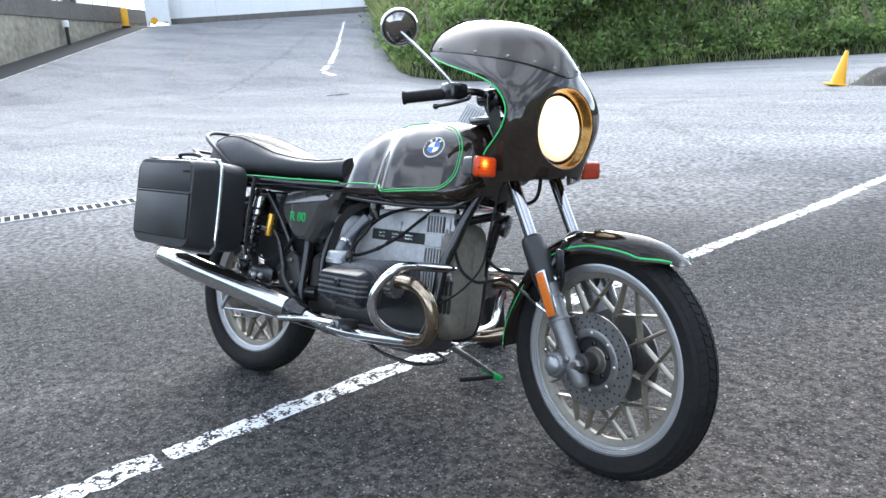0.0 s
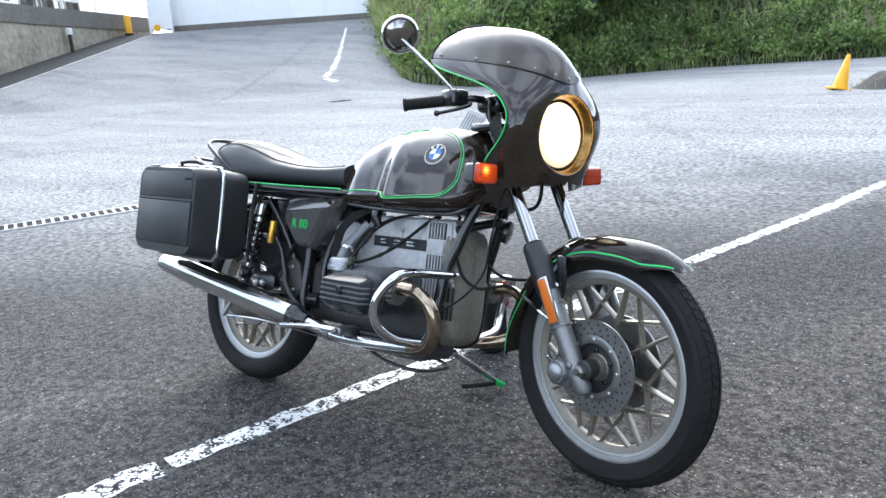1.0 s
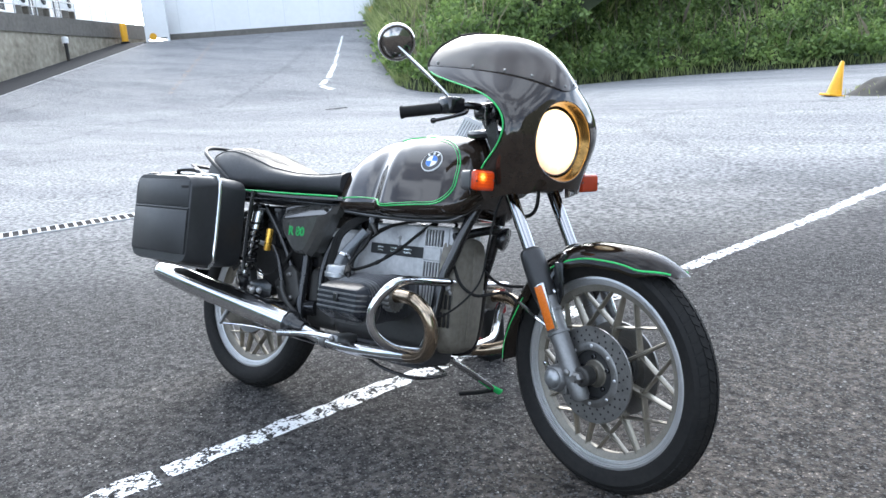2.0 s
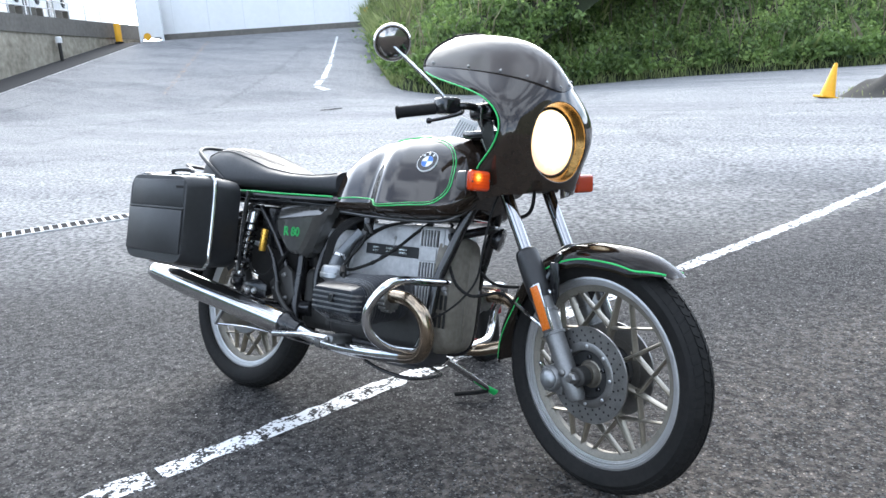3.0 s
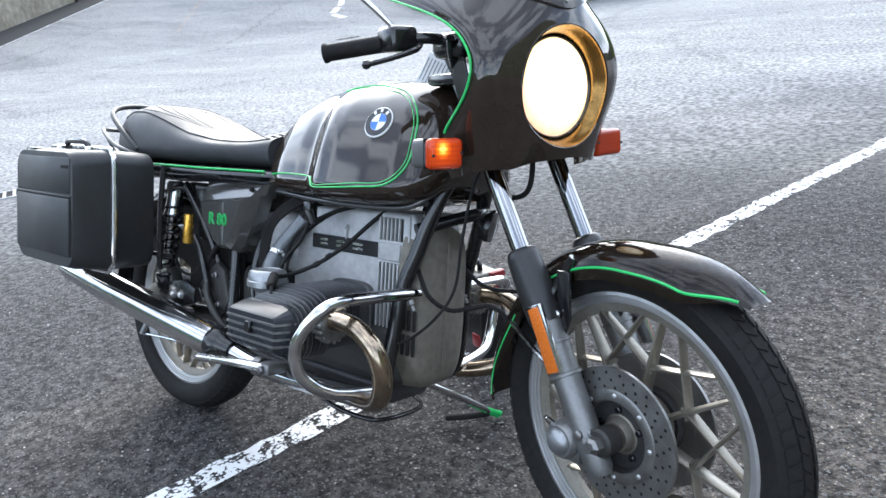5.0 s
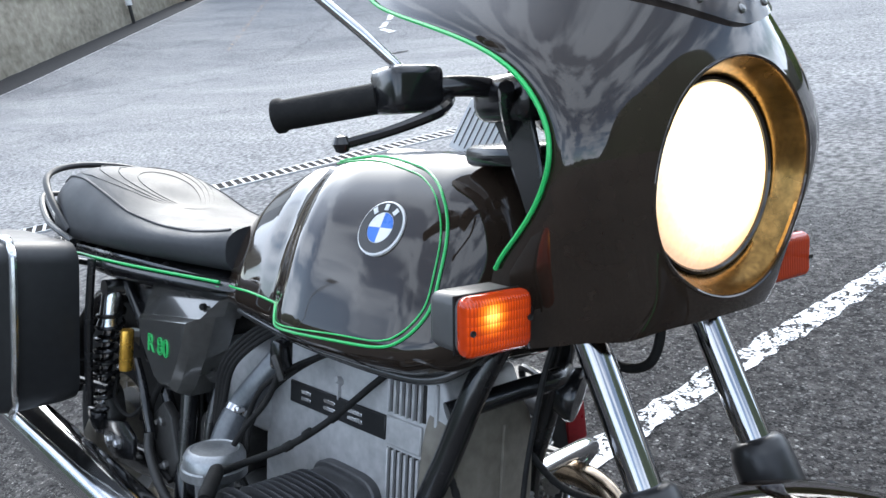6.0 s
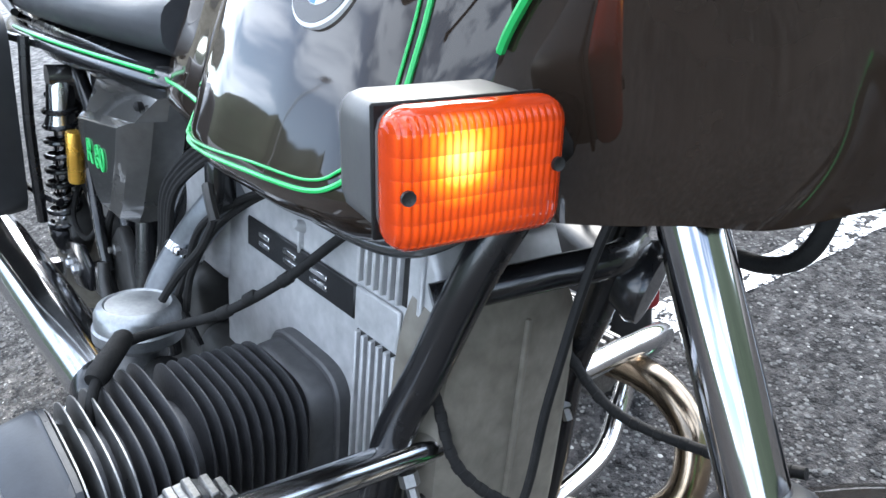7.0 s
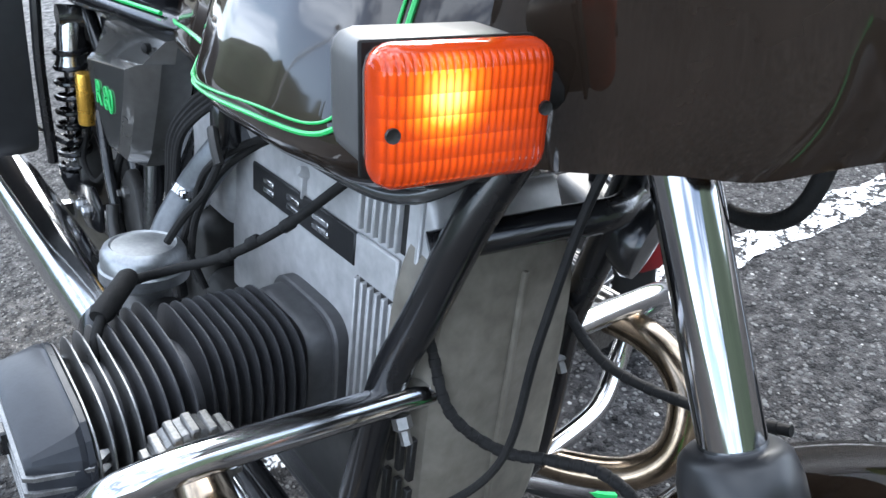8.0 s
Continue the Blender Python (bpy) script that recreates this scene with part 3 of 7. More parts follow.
cone = holder("traffic_cone", "faded yellow-orange traffic cone with a square base", "traffic cone", Matrix.Translation(on_ground(15.1, 8.3)) @ Matrix.Rotation(radians(13), 4, Vector((AWAY.x, AWAY.y, 0))) @ pose(0, 0, 0, 0, 0, 40))
part("body", lathe([(0.15, 0.03), (0.145, 0.06), (0.035, 0.70), (0.02, 0.715)], 24), CONE, cone)
part("base", rbox((-0.2, -0.2, -0.01), (0.2, 0.2, 0.035), 0.012), CONE, cone)

# a low heap of dark soil with weeds beside the cone
bm = bmesh.new()
N = 26
rows = []
for i in range(N):
    row = []
    for k in range(N):
        u, v = (i / (N - 1) - 0.5) * 2, (k / (N - 1) - 0.5) * 2
        s, r = 14.9 + u * 1.2, 10.4 + v * 2.0
        d = max(0, 1 - math.hypot(u, v))
        row.append(bm.verts.new(on_ground(s, r, 0.58 * smooth(0, 0.6, d) * (0.8 + 0.5 * noise.noise(Vector((s * 2, r * 2, 0)))) - 0.02)))
    rows.append(row)
for i in range(N - 1):
    for k in range(N - 1):
        bm.faces.new((rows[i][k], rows[i][k + 1], rows[i + 1][k + 1], rows[i + 1][k]))
SOIL = material("dark soil", (0.040, 0.037, 0.032), 0.9, 0.0, 5, 0.4, bump=0.8, bump_scale=40)
thing("soil_heap", bm, SOIL, "low heap of dark soil on the asphalt", "soil", "structure")

# ---- drain grate across the lot ----
grate = holder("drain_grate", "galvanised steel drain grating let into the asphalt", "drain grate", Matrix())
GA, GB = Vector((6.25, -4.1)), Vector((8.9, 0.4))
g_dir = (GB - GA).normalized()
g_side = Vector((-g_dir.y, g_dir.x))


def grate_piece(name, a0, a1, w0, w1, up0, up1, mat):
    pts = [GA + g_dir * a + g_side * w for a, w in ((a0, w0), (a1, w0), (a1, w1), (a0, w1))]
    return part(name, loft([[on_ground(p.x, p.y, u) for p in pts] for u in (up0, up1)]), mat, grate)


g_len = (GB - GA).length
GALV = material("dull galvanised steel", (0.42, 0.43, 0.44), 0.55, 0.3, 8, 0.2)
SLOT = material("dark drain slot", (0.02, 0.02, 0.021), 0.9, 0.0, 8, 0.3, spec=0.1)
grate_piece("channel", 0, g_len, -0.14, 0.14, -0.02, 0.0095, SLOT)
for w in (-0.15, 0.135):
    grate_piece("edge_bar", 0, g_len, w, w + 0.020, -0.01, 0.0125, GALV)
for k in range(int(g_len / 0.075)):
    grate_piece("slat", 0.03 + 0.075 * k, 0.054 + 0.075 * k, -0.135, 0.135, -0.01, 0.0115, GALV)

# ---- the overgrown bank ----
FOOT = [(75, -7.5), (52, -5.0), (45.5, -3.4), (36.3, -2.4), (29, -1.6), (25.9, -0.6), (26.6, 2.5), (29, 6.5), (30.4, 11), (29.6, 14.8), (29.0, 18.4), (30, 26), (33, 40), (38, 70)]


def bank_z(d):
    """Height of the bank at d metres in from its foot."""
    return 0.25 * smooth(0, 0.6, d) + 0.62 * max(0, min(d, 12) - 0.3) - 0.012 * min(d, 12) ** 2


fp = spline([(s, r, 0) for s, r in FOOT], 12)
bank_rows = []
for i, q in enumerate(fp):
    a, b = fp[max(i - 1, 0)], fp[min(i + 1, len(fp) - 1)]
    t = (b - a).normalized()
    nrm = Vector((t.y, -t.x, 0))
    if nrm.x < 0 and q.y > 3:
        nrm = -nrm
    # away from the lot: to the east of the ramp, and away from the lot's far edge
    inward = Vector((0.55, 0.84, 0)) if q.y < 2.5 else Vector((0.95, 0.30, 0))
    bank_rows.append((q, inward.normalized()))
depths = [0, 0.3, 0.8, 1.6, 2.6, 4, 6, 8, 10, 13, 20, 30]
SOILGREEN = material("undergrowth", (0.022, 0.030, 0.012), 0.9, 0.0, 1.2, 0.5, bump=0.8, bump_scale=20)
bm = bmesh.new()
vr = []
for q, inward in bank_rows:
    row = []
    for d in depths:
        p = q + inward * d
        z = height(q.x, q.y) + bank_z(d) + (0.35 * noise.noise(Vector((p.x * 0.5, p.y * 0.5, 3))) if d > 0.5 else -0.05)
        row.append(bm.verts.new(Vector((*plan(p.x, p.y), z))))
    vr.append(row)
for i in range(len(vr) - 1):
    for k in range(len(depths) - 1):
        bm.faces.new((vr[i][k], vr[i][k + 1], vr[i + 1][k + 1], vr[i + 1][k]))
thing("bank", bm, SOILGREEN, "steep overgrown earth bank at the edge of the lot", "bank", "structure", sharp=80)


def leaf_material(name, c0, c1):
    m = bpy.data.materials.new(name)
    m.use_nodes = True
    nt = m.node_tree
    b = nt.nodes["Principled BSDF"]
    geo = nt.nodes.new("ShaderNodeNewGeometry")
    ramp = nt.nodes.new("ShaderNodeValToRGB")
    e = ramp.color_ramp.elements
    e[0].color, e[1].color = (*c0, 1), (*c1, 1)
    co = nt.nodes.new("ShaderNodeTexCoord")
    n1 = nt.nodes.new("ShaderNodeTexNoise")
    n1.inputs["Scale"].default_value, n1.inputs["Detail"].default_value = 0.8, 3.0
    nt.links.new(co.outputs["Object"], n1.inputs["Vector"])
    mul = nt.nodes.new("ShaderNodeMath")
    mul.operation = "MULTIPLY_ADD"
    mul.inputs[1].default_value = 0.55
    sub = nt.nodes.new("ShaderNodeMath")
    sub.operation = "MULTIPLY_ADD"
    sub.inputs[1].default_value, sub.inputs[2].default_value = 1.5, -0.53
    nt.links.new(n1.outputs["Fac"], sub.inputs[0])
    nt.links.new(geo.outputs["Random Per Island"], mul.inputs[0])
    nt.links.new(sub.outputs[0], mul.inputs[2])
    nt.links.new(mul.outputs[0], ramp.inputs["Fac"])
    nt.links.new(ramp.outputs["Color"], b.inputs["Base Color"])
    b.inputs["Roughness"].default_value = 0.5
    tr = nt.nodes.new("ShaderNodeBsdfTranslucent")
    nt.links.new(ramp.outputs["Color"], tr.inputs["Color"])
    mix = nt.nodes.new("ShaderNodeMixShader")
    mix.inputs[0].default_value = 0.5
    nt.links.new(b.outputs[0], mix.inputs[1])
    nt.links.new(tr.outputs[0], mix.inputs[2])
    nt.links.new(mix.outputs[0], nt.nodes["Material Output"].inputs["Surface"])
    return m


LEAF = leaf_material("bank leaves", (0.020, 0.046, 0.014), (0.27, 0.40, 0.12))
GRASS = leaf_material("bank grass", (0.13, 0.19, 0.055), (0.46, 0.50, 0.22))
CREEPER = leaf_material("creeper leaves", (0.09, 0.16, 0.04), (0.42, 0.55, 0.18))
STEMS = leaf_material("dead stems", (0.10, 0.085, 0.06), (0.30, 0.26, 0.18))
rng = np.random.default_rng(5)


def scatter(name, centres, sizes, kind, mat, label, category):
    """Many small leaves or blades in one mesh."""
    n = len(centres)
    c = np.asarray(centres)
    d = rng.normal(size=(n, 3))
    if kind == "leaf":
        d[:, 2] = np.abs(d[:, 2]) * 0.5 + 0.1
        d /= np.linalg.norm(d, axis=1)[:, None]
        u = np.cross(d, rng.normal(size=(n, 3)))
        u /= np.linalg.norm(u, axis=1)[:, None]
        v = np.cross(d, u)
        k = sizes[:, None]
        verts = np.stack([c - v * k, c + u * k * 0.55 - v * k * 0.1, c + v * k * 1.1 + d * k * 0.25, c - u * k * 0.55 - v * k * 0.1], 1).reshape(-1, 3)
        faces = np.arange(n * 4).reshape(-1, 4)
    else:
        u = rng.normal(size=(n, 3))
        u[:, 2] = 0
        u /= np.linalg.norm(u, axis=1)[:, None]
        tip = rng.normal(size=(n, 3)) * 0.35
        tip[:, 2] = 1
        k = sizes[:, None]
        w = k * (0.03 if kind == "blade" else 0.012) + 0.004
        mid = c + tip * k * 0.55 * np.array([0.5, 0.5, 1.0])
        verts = np.stack([c - u * w, c + u * w, mid + u * w * 0.8, c + tip * k, mid - u * w * 0.8], 1).reshape(-1, 3)
        faces = np.arange(n * 5).reshape(-1, 5)
    me = bpy.data.meshes.new(name)
    me.from_pydata(verts.tolist(), [], faces.tolist())
    me.materials.append(mat)
    return tagged(new(name, me), label, category, "", "stuff")


# bank plants: clumps over the slope
f_arr = np.array([[q.x, q.y] for q, _ in bank_rows])
in_arr = np.array([[w.x, w.y] for _, w in bank_rows])
seg = np.r_[0, np.cumsum(np.linalg.norm(np.diff(f_arr, axis=0), axis=1))]


def bank_place(n, dmin, dmax, l0, l1):
    l = rng.uniform(l0, l1, n)
    q = np.stack([np.interp(l, seg, f_arr[:, k]) for k in (0, 1)], 1)
    w = np.stack([np.interp(l, seg, in_arr[:, k]) for k in (0, 1)], 1)
    d = dmin + (dmax - dmin) * rng.random(n) ** 1.3
    p = q + w * d[:, None]
    z = np.array([height(a, b) + bank_z(e) for (a, b), e in zip(q, d)])
    xy = np.array([plan(a, b) for a, b in p])
    return np.c_[xy, z], d


l_end = seg[-1] * 0.72
# each shrub is a dome of leaves with a denser, darker heart
base, dd = bank_place(1500, 0.4, 11, seg[-1] * 0.20, l_end)
rad = rng.uniform(0.30, 1.05, 1500) * rng.uniform(0.7, 1.0, 1500)
per = 150
off = rng.normal(size=(1500, per, 3))
off /= np.linalg.norm(off, axis=2)[:, :, None]
off[:, :, 2] = np.abs(off[:, :, 2]) * rng.uniform(0.8, 1.5, 1500)[:, None]
pts = (base[:, None, :] + off * (rad[:, None] * rng.uniform(0.45, 1.08, (1500, per)))[:, :, None]).reshape(-1, 3)
scatter("bank_shrubs", pts, rng.uniform(0.05, 0.15, len(pts)), "leaf", LEAF, "dense green shrubs and creepers on the bank", "shrubs")
base, dd = bank_place(420, 0.3, 8, seg[-1] * 0.16, l_end)
rad = rng.uniform(0.3, 0.9, 420)
off = rng.normal(size=(420, 70, 3)) * 0.55
off[:, :, 2] = np.abs(off[:, :, 2]) * 0.7 + 0.15
pts = (base[:, None, :] + off * rad[:, None, None]).reshape(-1, 3)
scatter("creepers", pts, rng.uniform(0.05, 0.12, len(pts)), "leaf", CREEPER, "broad pale green creeper leaves over the bank", "creepers")
base, dd = bank_place(14000, 0.0, 2.6, seg[-1] * 0.12, l_end)
scatter("bank_grass", base, rng.uniform(0.15, 0.5, len(base)), "blade", GRASS, "long rough grass at the foot of the bank", "grass")
base, dd = bank_place(1200, 0.6, 6.0, seg[-1] * 0.14, l_end)
scatter("dead_stems", base, rng.uniform(0.8, 2.0, len(base)), "stem", STEMS, "dry brown stems among the green", "dry stems")

base, dd = bank_place(15000, 0.0, 6.0, seg[-1] * 0.10, seg[-1] * 0.34)
scatter("corner_grass", base, rng.uniform(0.6, 1.5, len(base)), "blade", GRASS, "tall pale grass on the corner beside the ramp", "grass")
base, dd = bank_place(1100, 0.5, 9.0, seg[-1] * 0.16, l_end)
scatter("bank_shoots", base, rng.uniform(0.5, 1.1, len(base)), "blade", GRASS, "pale upright shoots among the shrubs", "shoots")

n = 700
hs, hr = 14.9 + rng.normal(size=n) * 0.45, 10.4 + rng.normal(size=n) * 0.85
base = np.array([[*plan(a, b), height(a, b) + 0.42 * max(0, 1 - math.hypot((a - 14.9) / 1.2, (b - 10.4) / 2.0))] for a, b in zip(hs, hr)])
scatter("heap_weeds", base, rng.uniform(0.04, 0.16, n), "blade", GRASS, "thin weeds growing on the soil heap", "weeds")

# ---- loose chippings of the worn asphalt, near the motorcycle ----
n = 210000
px_, py_ = rng.uniform(-2.2, 3.4, n), rng.uniform(-1.9, 3.2, n)
rad = rng.uniform(0.0028, 0.0072, n)
turn = rng.uniform(0, 2 * math.pi, n)
flat_z = rng.uniform(0.35, 0.65, n)
corner = np.array([[1, 0, 0], [0.35, 0.85, 0], [-0.75, 0.6, 0], [-0.8, -0.55, 0], [0.3, -0.9, 0], [0.15, 0.1, 1.0]])
cs, sn = np.cos(turn), np.sin(turn)
vx = (corner[:, 0] * cs[:, None] - corner[:, 1] * sn[:, None]) * rad[:, None] + px_[:, None]
vy = (corner[:, 0] * sn[:, None] + corner[:, 1] * cs[:, None]) * rad[:, None] * 0.8 + py_[:, None]
vz = corner[:, 2] * (rad * flat_z)[:, None] - 0.0006
verts = np.stack([vx, vy, vz], 2).reshape(-1, 3)
tri_ = np.array([[0, 1, 5], [1, 2, 5], [2, 3, 5], [3, 4, 5], [4, 0, 5]])
faces = (tri_[None] + (np.arange(n) * 6)[:, None, None]).reshape(-1, 3)
me = bpy.data.meshes.new("chippings")
me.vertices.add(len(verts))
me.vertices.foreach_set("co", verts.ravel())
me.loops.add(len(faces) * 3)
me.loops.foreach_set("vertex_index", faces.ravel())
me.polygons.add(len(faces))
me.polygons.foreach_set("loop_start", np.arange(len(faces)) * 3)
me.update()
me.validate()
CHIPS = bpy.data.materials.new("asphalt chippings")
CHIPS.use_nodes = True
ct = CHIPS.node_tree
cb = ct.nodes["Principled BSDF"]
cg = ct.nodes.new("ShaderNodeNewGeometry")
cr = ct.nodes.new("ShaderNodeValToRGB")
el = cr.color_ramp.elements
el[0].color, el[1].color = (0.012, 0.012, 0.013, 1), (0.27, 0.26, 0.245, 1)
el[0].position, el[1].position = 0.1, 1.0
el.new(0.985).color = (0.15, 0.147, 0.140, 1)
el[-1].color = (0.38, 0.37, 0.35, 1)
mid_el = el.new(0.75)
mid_el.color = (0.110, 0.109, 0.107, 1)
ct.links.new(cg.outputs["Random Per Island"], cr.inputs["Fac"])
ct.links.new(cr.outputs["Color"], cb.inputs["Base Color"])
cb.inputs["Roughness"].default_value = 0.75
cb.inputs["Specular IOR Level"].default_value = 0.2
me.materials.append(CHIPS)
tagged(new("chippings", me), "grey stone chippings standing proud of the asphalt", "chippings", "", "stuff")

# ---- wooded hills all round, which the paint and chrome mirror ----
HILL = material("wooded hills", (0.035, 0.05, 0.03), 0.9, 0.0, 0.05, 0.5)
bm = bmesh.new()
rows = []
for k in range(721):
    a = 2 * math.pi * k / 720
    off = (math.degrees(a) - 227 + 180) % 360 - 180
    # an unseen high rise, added ahead to darken what fork and fairing mirror
    ahead = (math.degrees(a) - 4 + 180) % 360 - 180
    h = 11 + 90 * math.exp(-(ahead / 28) ** 4) + 30 * math.exp(-(off / 30) ** 4) * (1 + 0.12 * noise.noise(Vector((k * 0.11, 3, 0))) + 0.07 * noise.noise(Vector((k * 0.5, 7, 0)))) + 6 * noise.noise(Vector((math.cos(a) * 2, math.sin(a) * 2, 1))) + 3 * noise.noise(Vector((math.cos(a) * 9, math.sin(a) * 9, 4)))
    rows.append([Vector((d * math.cos(a), d * math.sin(a), h * f)) for d, f in ((130, -0.1), (145, 0.55), (170, 1.0), (260, 0.6))])
loft(rows, caps=False, ring_closed=False, bm=bm)
thing("hills", bm, HILL, "dark wooded hills round the place, with an unseen high rise added ahead", "hills", "structure", sharp=80)


def street_lamp(x, y, h, turn):
    """A tapered steel pole with a short arm and a flat lantern."""
    lamp_post = holder("street_lamp", "grey steel street lamp with a flat lantern on a short arm", "street lamp", pose(x, y, 0, 0, 0, turn))
    part("pole", lathe([(0.0, 0.0), (0.14, 0.0), (0.14, 0.30), (0.085, 0.34), (0.05, h - 0.4), (0.04, h)], 16), GALV, lamp_post)
    part("base_plate", rbox((-0.2, -0.2, 0.0), (0.2, 0.2, 0.025), 0.006, 2), GALV, lamp_post)
    part("arm", sweep([(0, 0, h - 0.15), (0.25, 0, h + 0.12), (0.8, 0, h + 0.28), (1.3, 0, h + 0.32)], [0.038, 0.035, 0.03, 0.03], 10), GALV, lamp_post)
    lantern = part("lantern", rbox((1.15, -0.16, h + 0.25), (1.85, 0.16, h + 0.40), 0.05, 3), GALV, lamp_post)
    part("diffuser", rbox((1.22, -0.13, h + 0.225), (1.78, 0.13, h + 0.252), 0.012, 2), WHITE, lantern, "milky lamp glass")


street_lamp(-17.4, -11.9, 8.6, 40)

# ---- the motorcycle: x forward from the rear axle, y to its left, z up; it leans on its side stand ----
LEAN_LEFT, STEER, RAKE = 15.9, -15.9, 28.0
AXLE = Vector((1.4654, 0.0025, 0.3277))
bike = holder("motorcycle", "black boxer-twin motorcycle with green pinstripes leaning on its side stand", "motorcycle", Matrix.Rotation(radians(-LEAN_LEFT), 4, "X") @ Matrix.Translation((0, 0, 0.002)))
STEERED = Matrix.Translation(AXLE) @ Matrix.Rotation(radians(STEER), 4, Vector((-math.sin(radians(RAKE)), 0, math.cos(radians(RAKE)))))


def bp_(name, bm, mat, label="", sharp=38):
    return part(name, bm, mat, bike, label, None, sharp)


def fp_(name, bm, mat, label="", sharp=38):
    """A part that turns with the handlebar, in the fork's frame about the front axle."""
    return part(name, bm, mat, bike, label, STEERED, sharp)


def mirror_y(bm):
    for v in bm.verts:
        v.co.y = -v.co.y
    return bm


# ---- wheels ----
def wheel(name, matrix, tyre_r, rim_r, width, rim_w, discs):
    hub = part(name, lathe([(0.0, -0.062), (0.028, -0.062), (0.034, -0.046), (0.056, -0.038), (0.056, 0.038), (0.034, 0.046), (0.028, 0.062), (0.0, 0.062)], 28, axis=(0, 1, 0)), WHEEL, bike, "cast alloy wheel hub", matrix)
    w, q = width / 2, rim_w / 2
    prof = [(rim_r + 0.001, -w * 0.50), (rim_r + 0.004, -q - 0.0005), (rim_r + 0.010, -w * 0.80), (rim_r + 0.02, -w * 0.91), ((rim_r + tyre_r) / 2 + 0.006, -w), (tyre_r - 0.022, -w * 0.9), (tyre_r - 0.009, -w * 0.62), (tyre_r - 0.002, -w * 0.3), (tyre_r, 0)]
    prof = prof + [(r, -h) for r, h in prof[-2::-1]]
    part("tyre", lathe(prof, 96, axis=(0, 1, 0), closed=True), RUBBER, hub, "black road tyre with a grooved tread")
    for e in (-1, 1):
        lip = [(rim_r + 0.004, e * (q - 0.006)), (rim_r + 0.004, e * q), (rim_r - 0.002, e * (q + 0.001)), (rim_r - 0.0035, e * (q - 0.002)), (rim_r - 0.0075, e * (q - 0.0025)), (rim_r - 0.0085, e * (q - 0.005)), (rim_r - 0.0130, e * (q - 0.0055)), (rim_r - 0.0145, e * (q - 0.009)), (rim_r - 0.0185, e * (q - 0.010)), (rim_r - 0.0185, e * (q - 0.013)), (rim_r - 0.006, e * (q - 0.012))]
        part("rim", lathe(lip, 96, axis=(0, 1, 0), closed=True), RIM, hub, "bright alloy rim lip")
    well = [(rim_r - 0.004, q - 0.013), (rim_r - 0.018, q - 0.0125), (rim_r - 0.024, 0.013), (rim_r - 0.037, 0.007)]
    well = well + [(r, -h) for r, h in well[::-1]]
    part("rim_well", lathe(well, 96, axis=(0, 1, 0), closed=True), WELL, hub, "dull cast rim well")
    # tread blocks along the crown
    bm = bmesh.new()
    n = 76
    for k in range(n):
        for side in (-1, 1):
            for y0, y1, sk in ((0.12, 0.44, 0.30), (0.50, 0.84, 0.10)):
                a0 = 2 * math.pi * (k + (0.5 if side > 0 else 0)) / n
                da = 2 * math.pi / n * 0.40
                quad = []
                for yy, aa in ((y0, -da), (y0, da), (y1, da), (y1, -da)):
                    ang = a0 + aa + sk * (yy - y0) * (0.35 if y0 < 0.3 else -0.5)
                    rr = float(np.interp(yy, [0, 0.3, 0.62, 0.9], [tyre_r, tyre_r - 0.002, tyre_r - 0.009, tyre_r - 0.022]))
                    quad.append((ang, yy * w * side, rr))
                top = [bm.verts.new(((r + 0.0035) * math.cos(a), y, (r + 0.0035) * math.sin(a))) for a, y, r in quad]
                low = [bm.verts.new(((r - 0.003) * math.cos(a), y, (r - 0.003) * math.sin(a))) for a, y, r in quad]
                bm.faces.new(top)
                for i in range(4):
                    bm.faces.new((top[i], top[(i + 1) % 4], low[(i + 1) % 4], low[i]))
    tagged(part("tread", bm, RUBBER, hub), kind="stuff")
    # snowflake spokes: each forks towards the rim
    inner, node, outer = 0.05, rim_r * 0.66, rim_r - 0.034
    for k in range(16):
        a = radians(-14 + 45 * k + (22.5 if k > 7 else 0))
        bm = bmesh.new()

        def bar(r0, a0, r1, a1, w0, w1, d0, d1):
            p0, p1 = Vector((r0 * math.cos(a0), 0, r0 * math.sin(a0))), Vector((r1 * math.cos(a1), 0, r1 * math.sin(a1)))
            t = (p1 - p0).normalized()
            s_ = Vector((-t.z, 0, t.x))
            rings = []
            for p, ww, dp in ((p0, w0, d0), (p1, w1, d1)):
                rings.append([p + s_ * ww * x + Vector((0, dp * y, 0)) for x, y in ((-1, -0.5), (-0.45, -1), (0.45, -1), (1, -0.5), (1, 0.5), (0.45, 1), (-0.45, 1), (-1, 0.5))])
            loft(rings, bm=bm)
        if k < 8:
            bar(inner, a, outer + 0.01, a, 0.0062, 0.0038, 0.019, 0.010)
        else:
            for e in (-1, 1):
                p1 = (outer + 0.012, a + e * 0.25)
                x1, z1 = p1[0] * math.cos(e * 0.25), p1[0] * math.sin(e * 0.25)
                tx, tz = node - x1, -z1
                ln = math.hypot(tx, tz)
                x2, z2 = node + tx / ln * 0.082, tz / ln * 0.082
                bar(math.hypot(x2, z2), a + math.atan2(z2, x2), p1[0], p1[1], 0.0040, 0.0034, 0.013, 0.009)
        part("spoke", bm, WHEEL, hub)
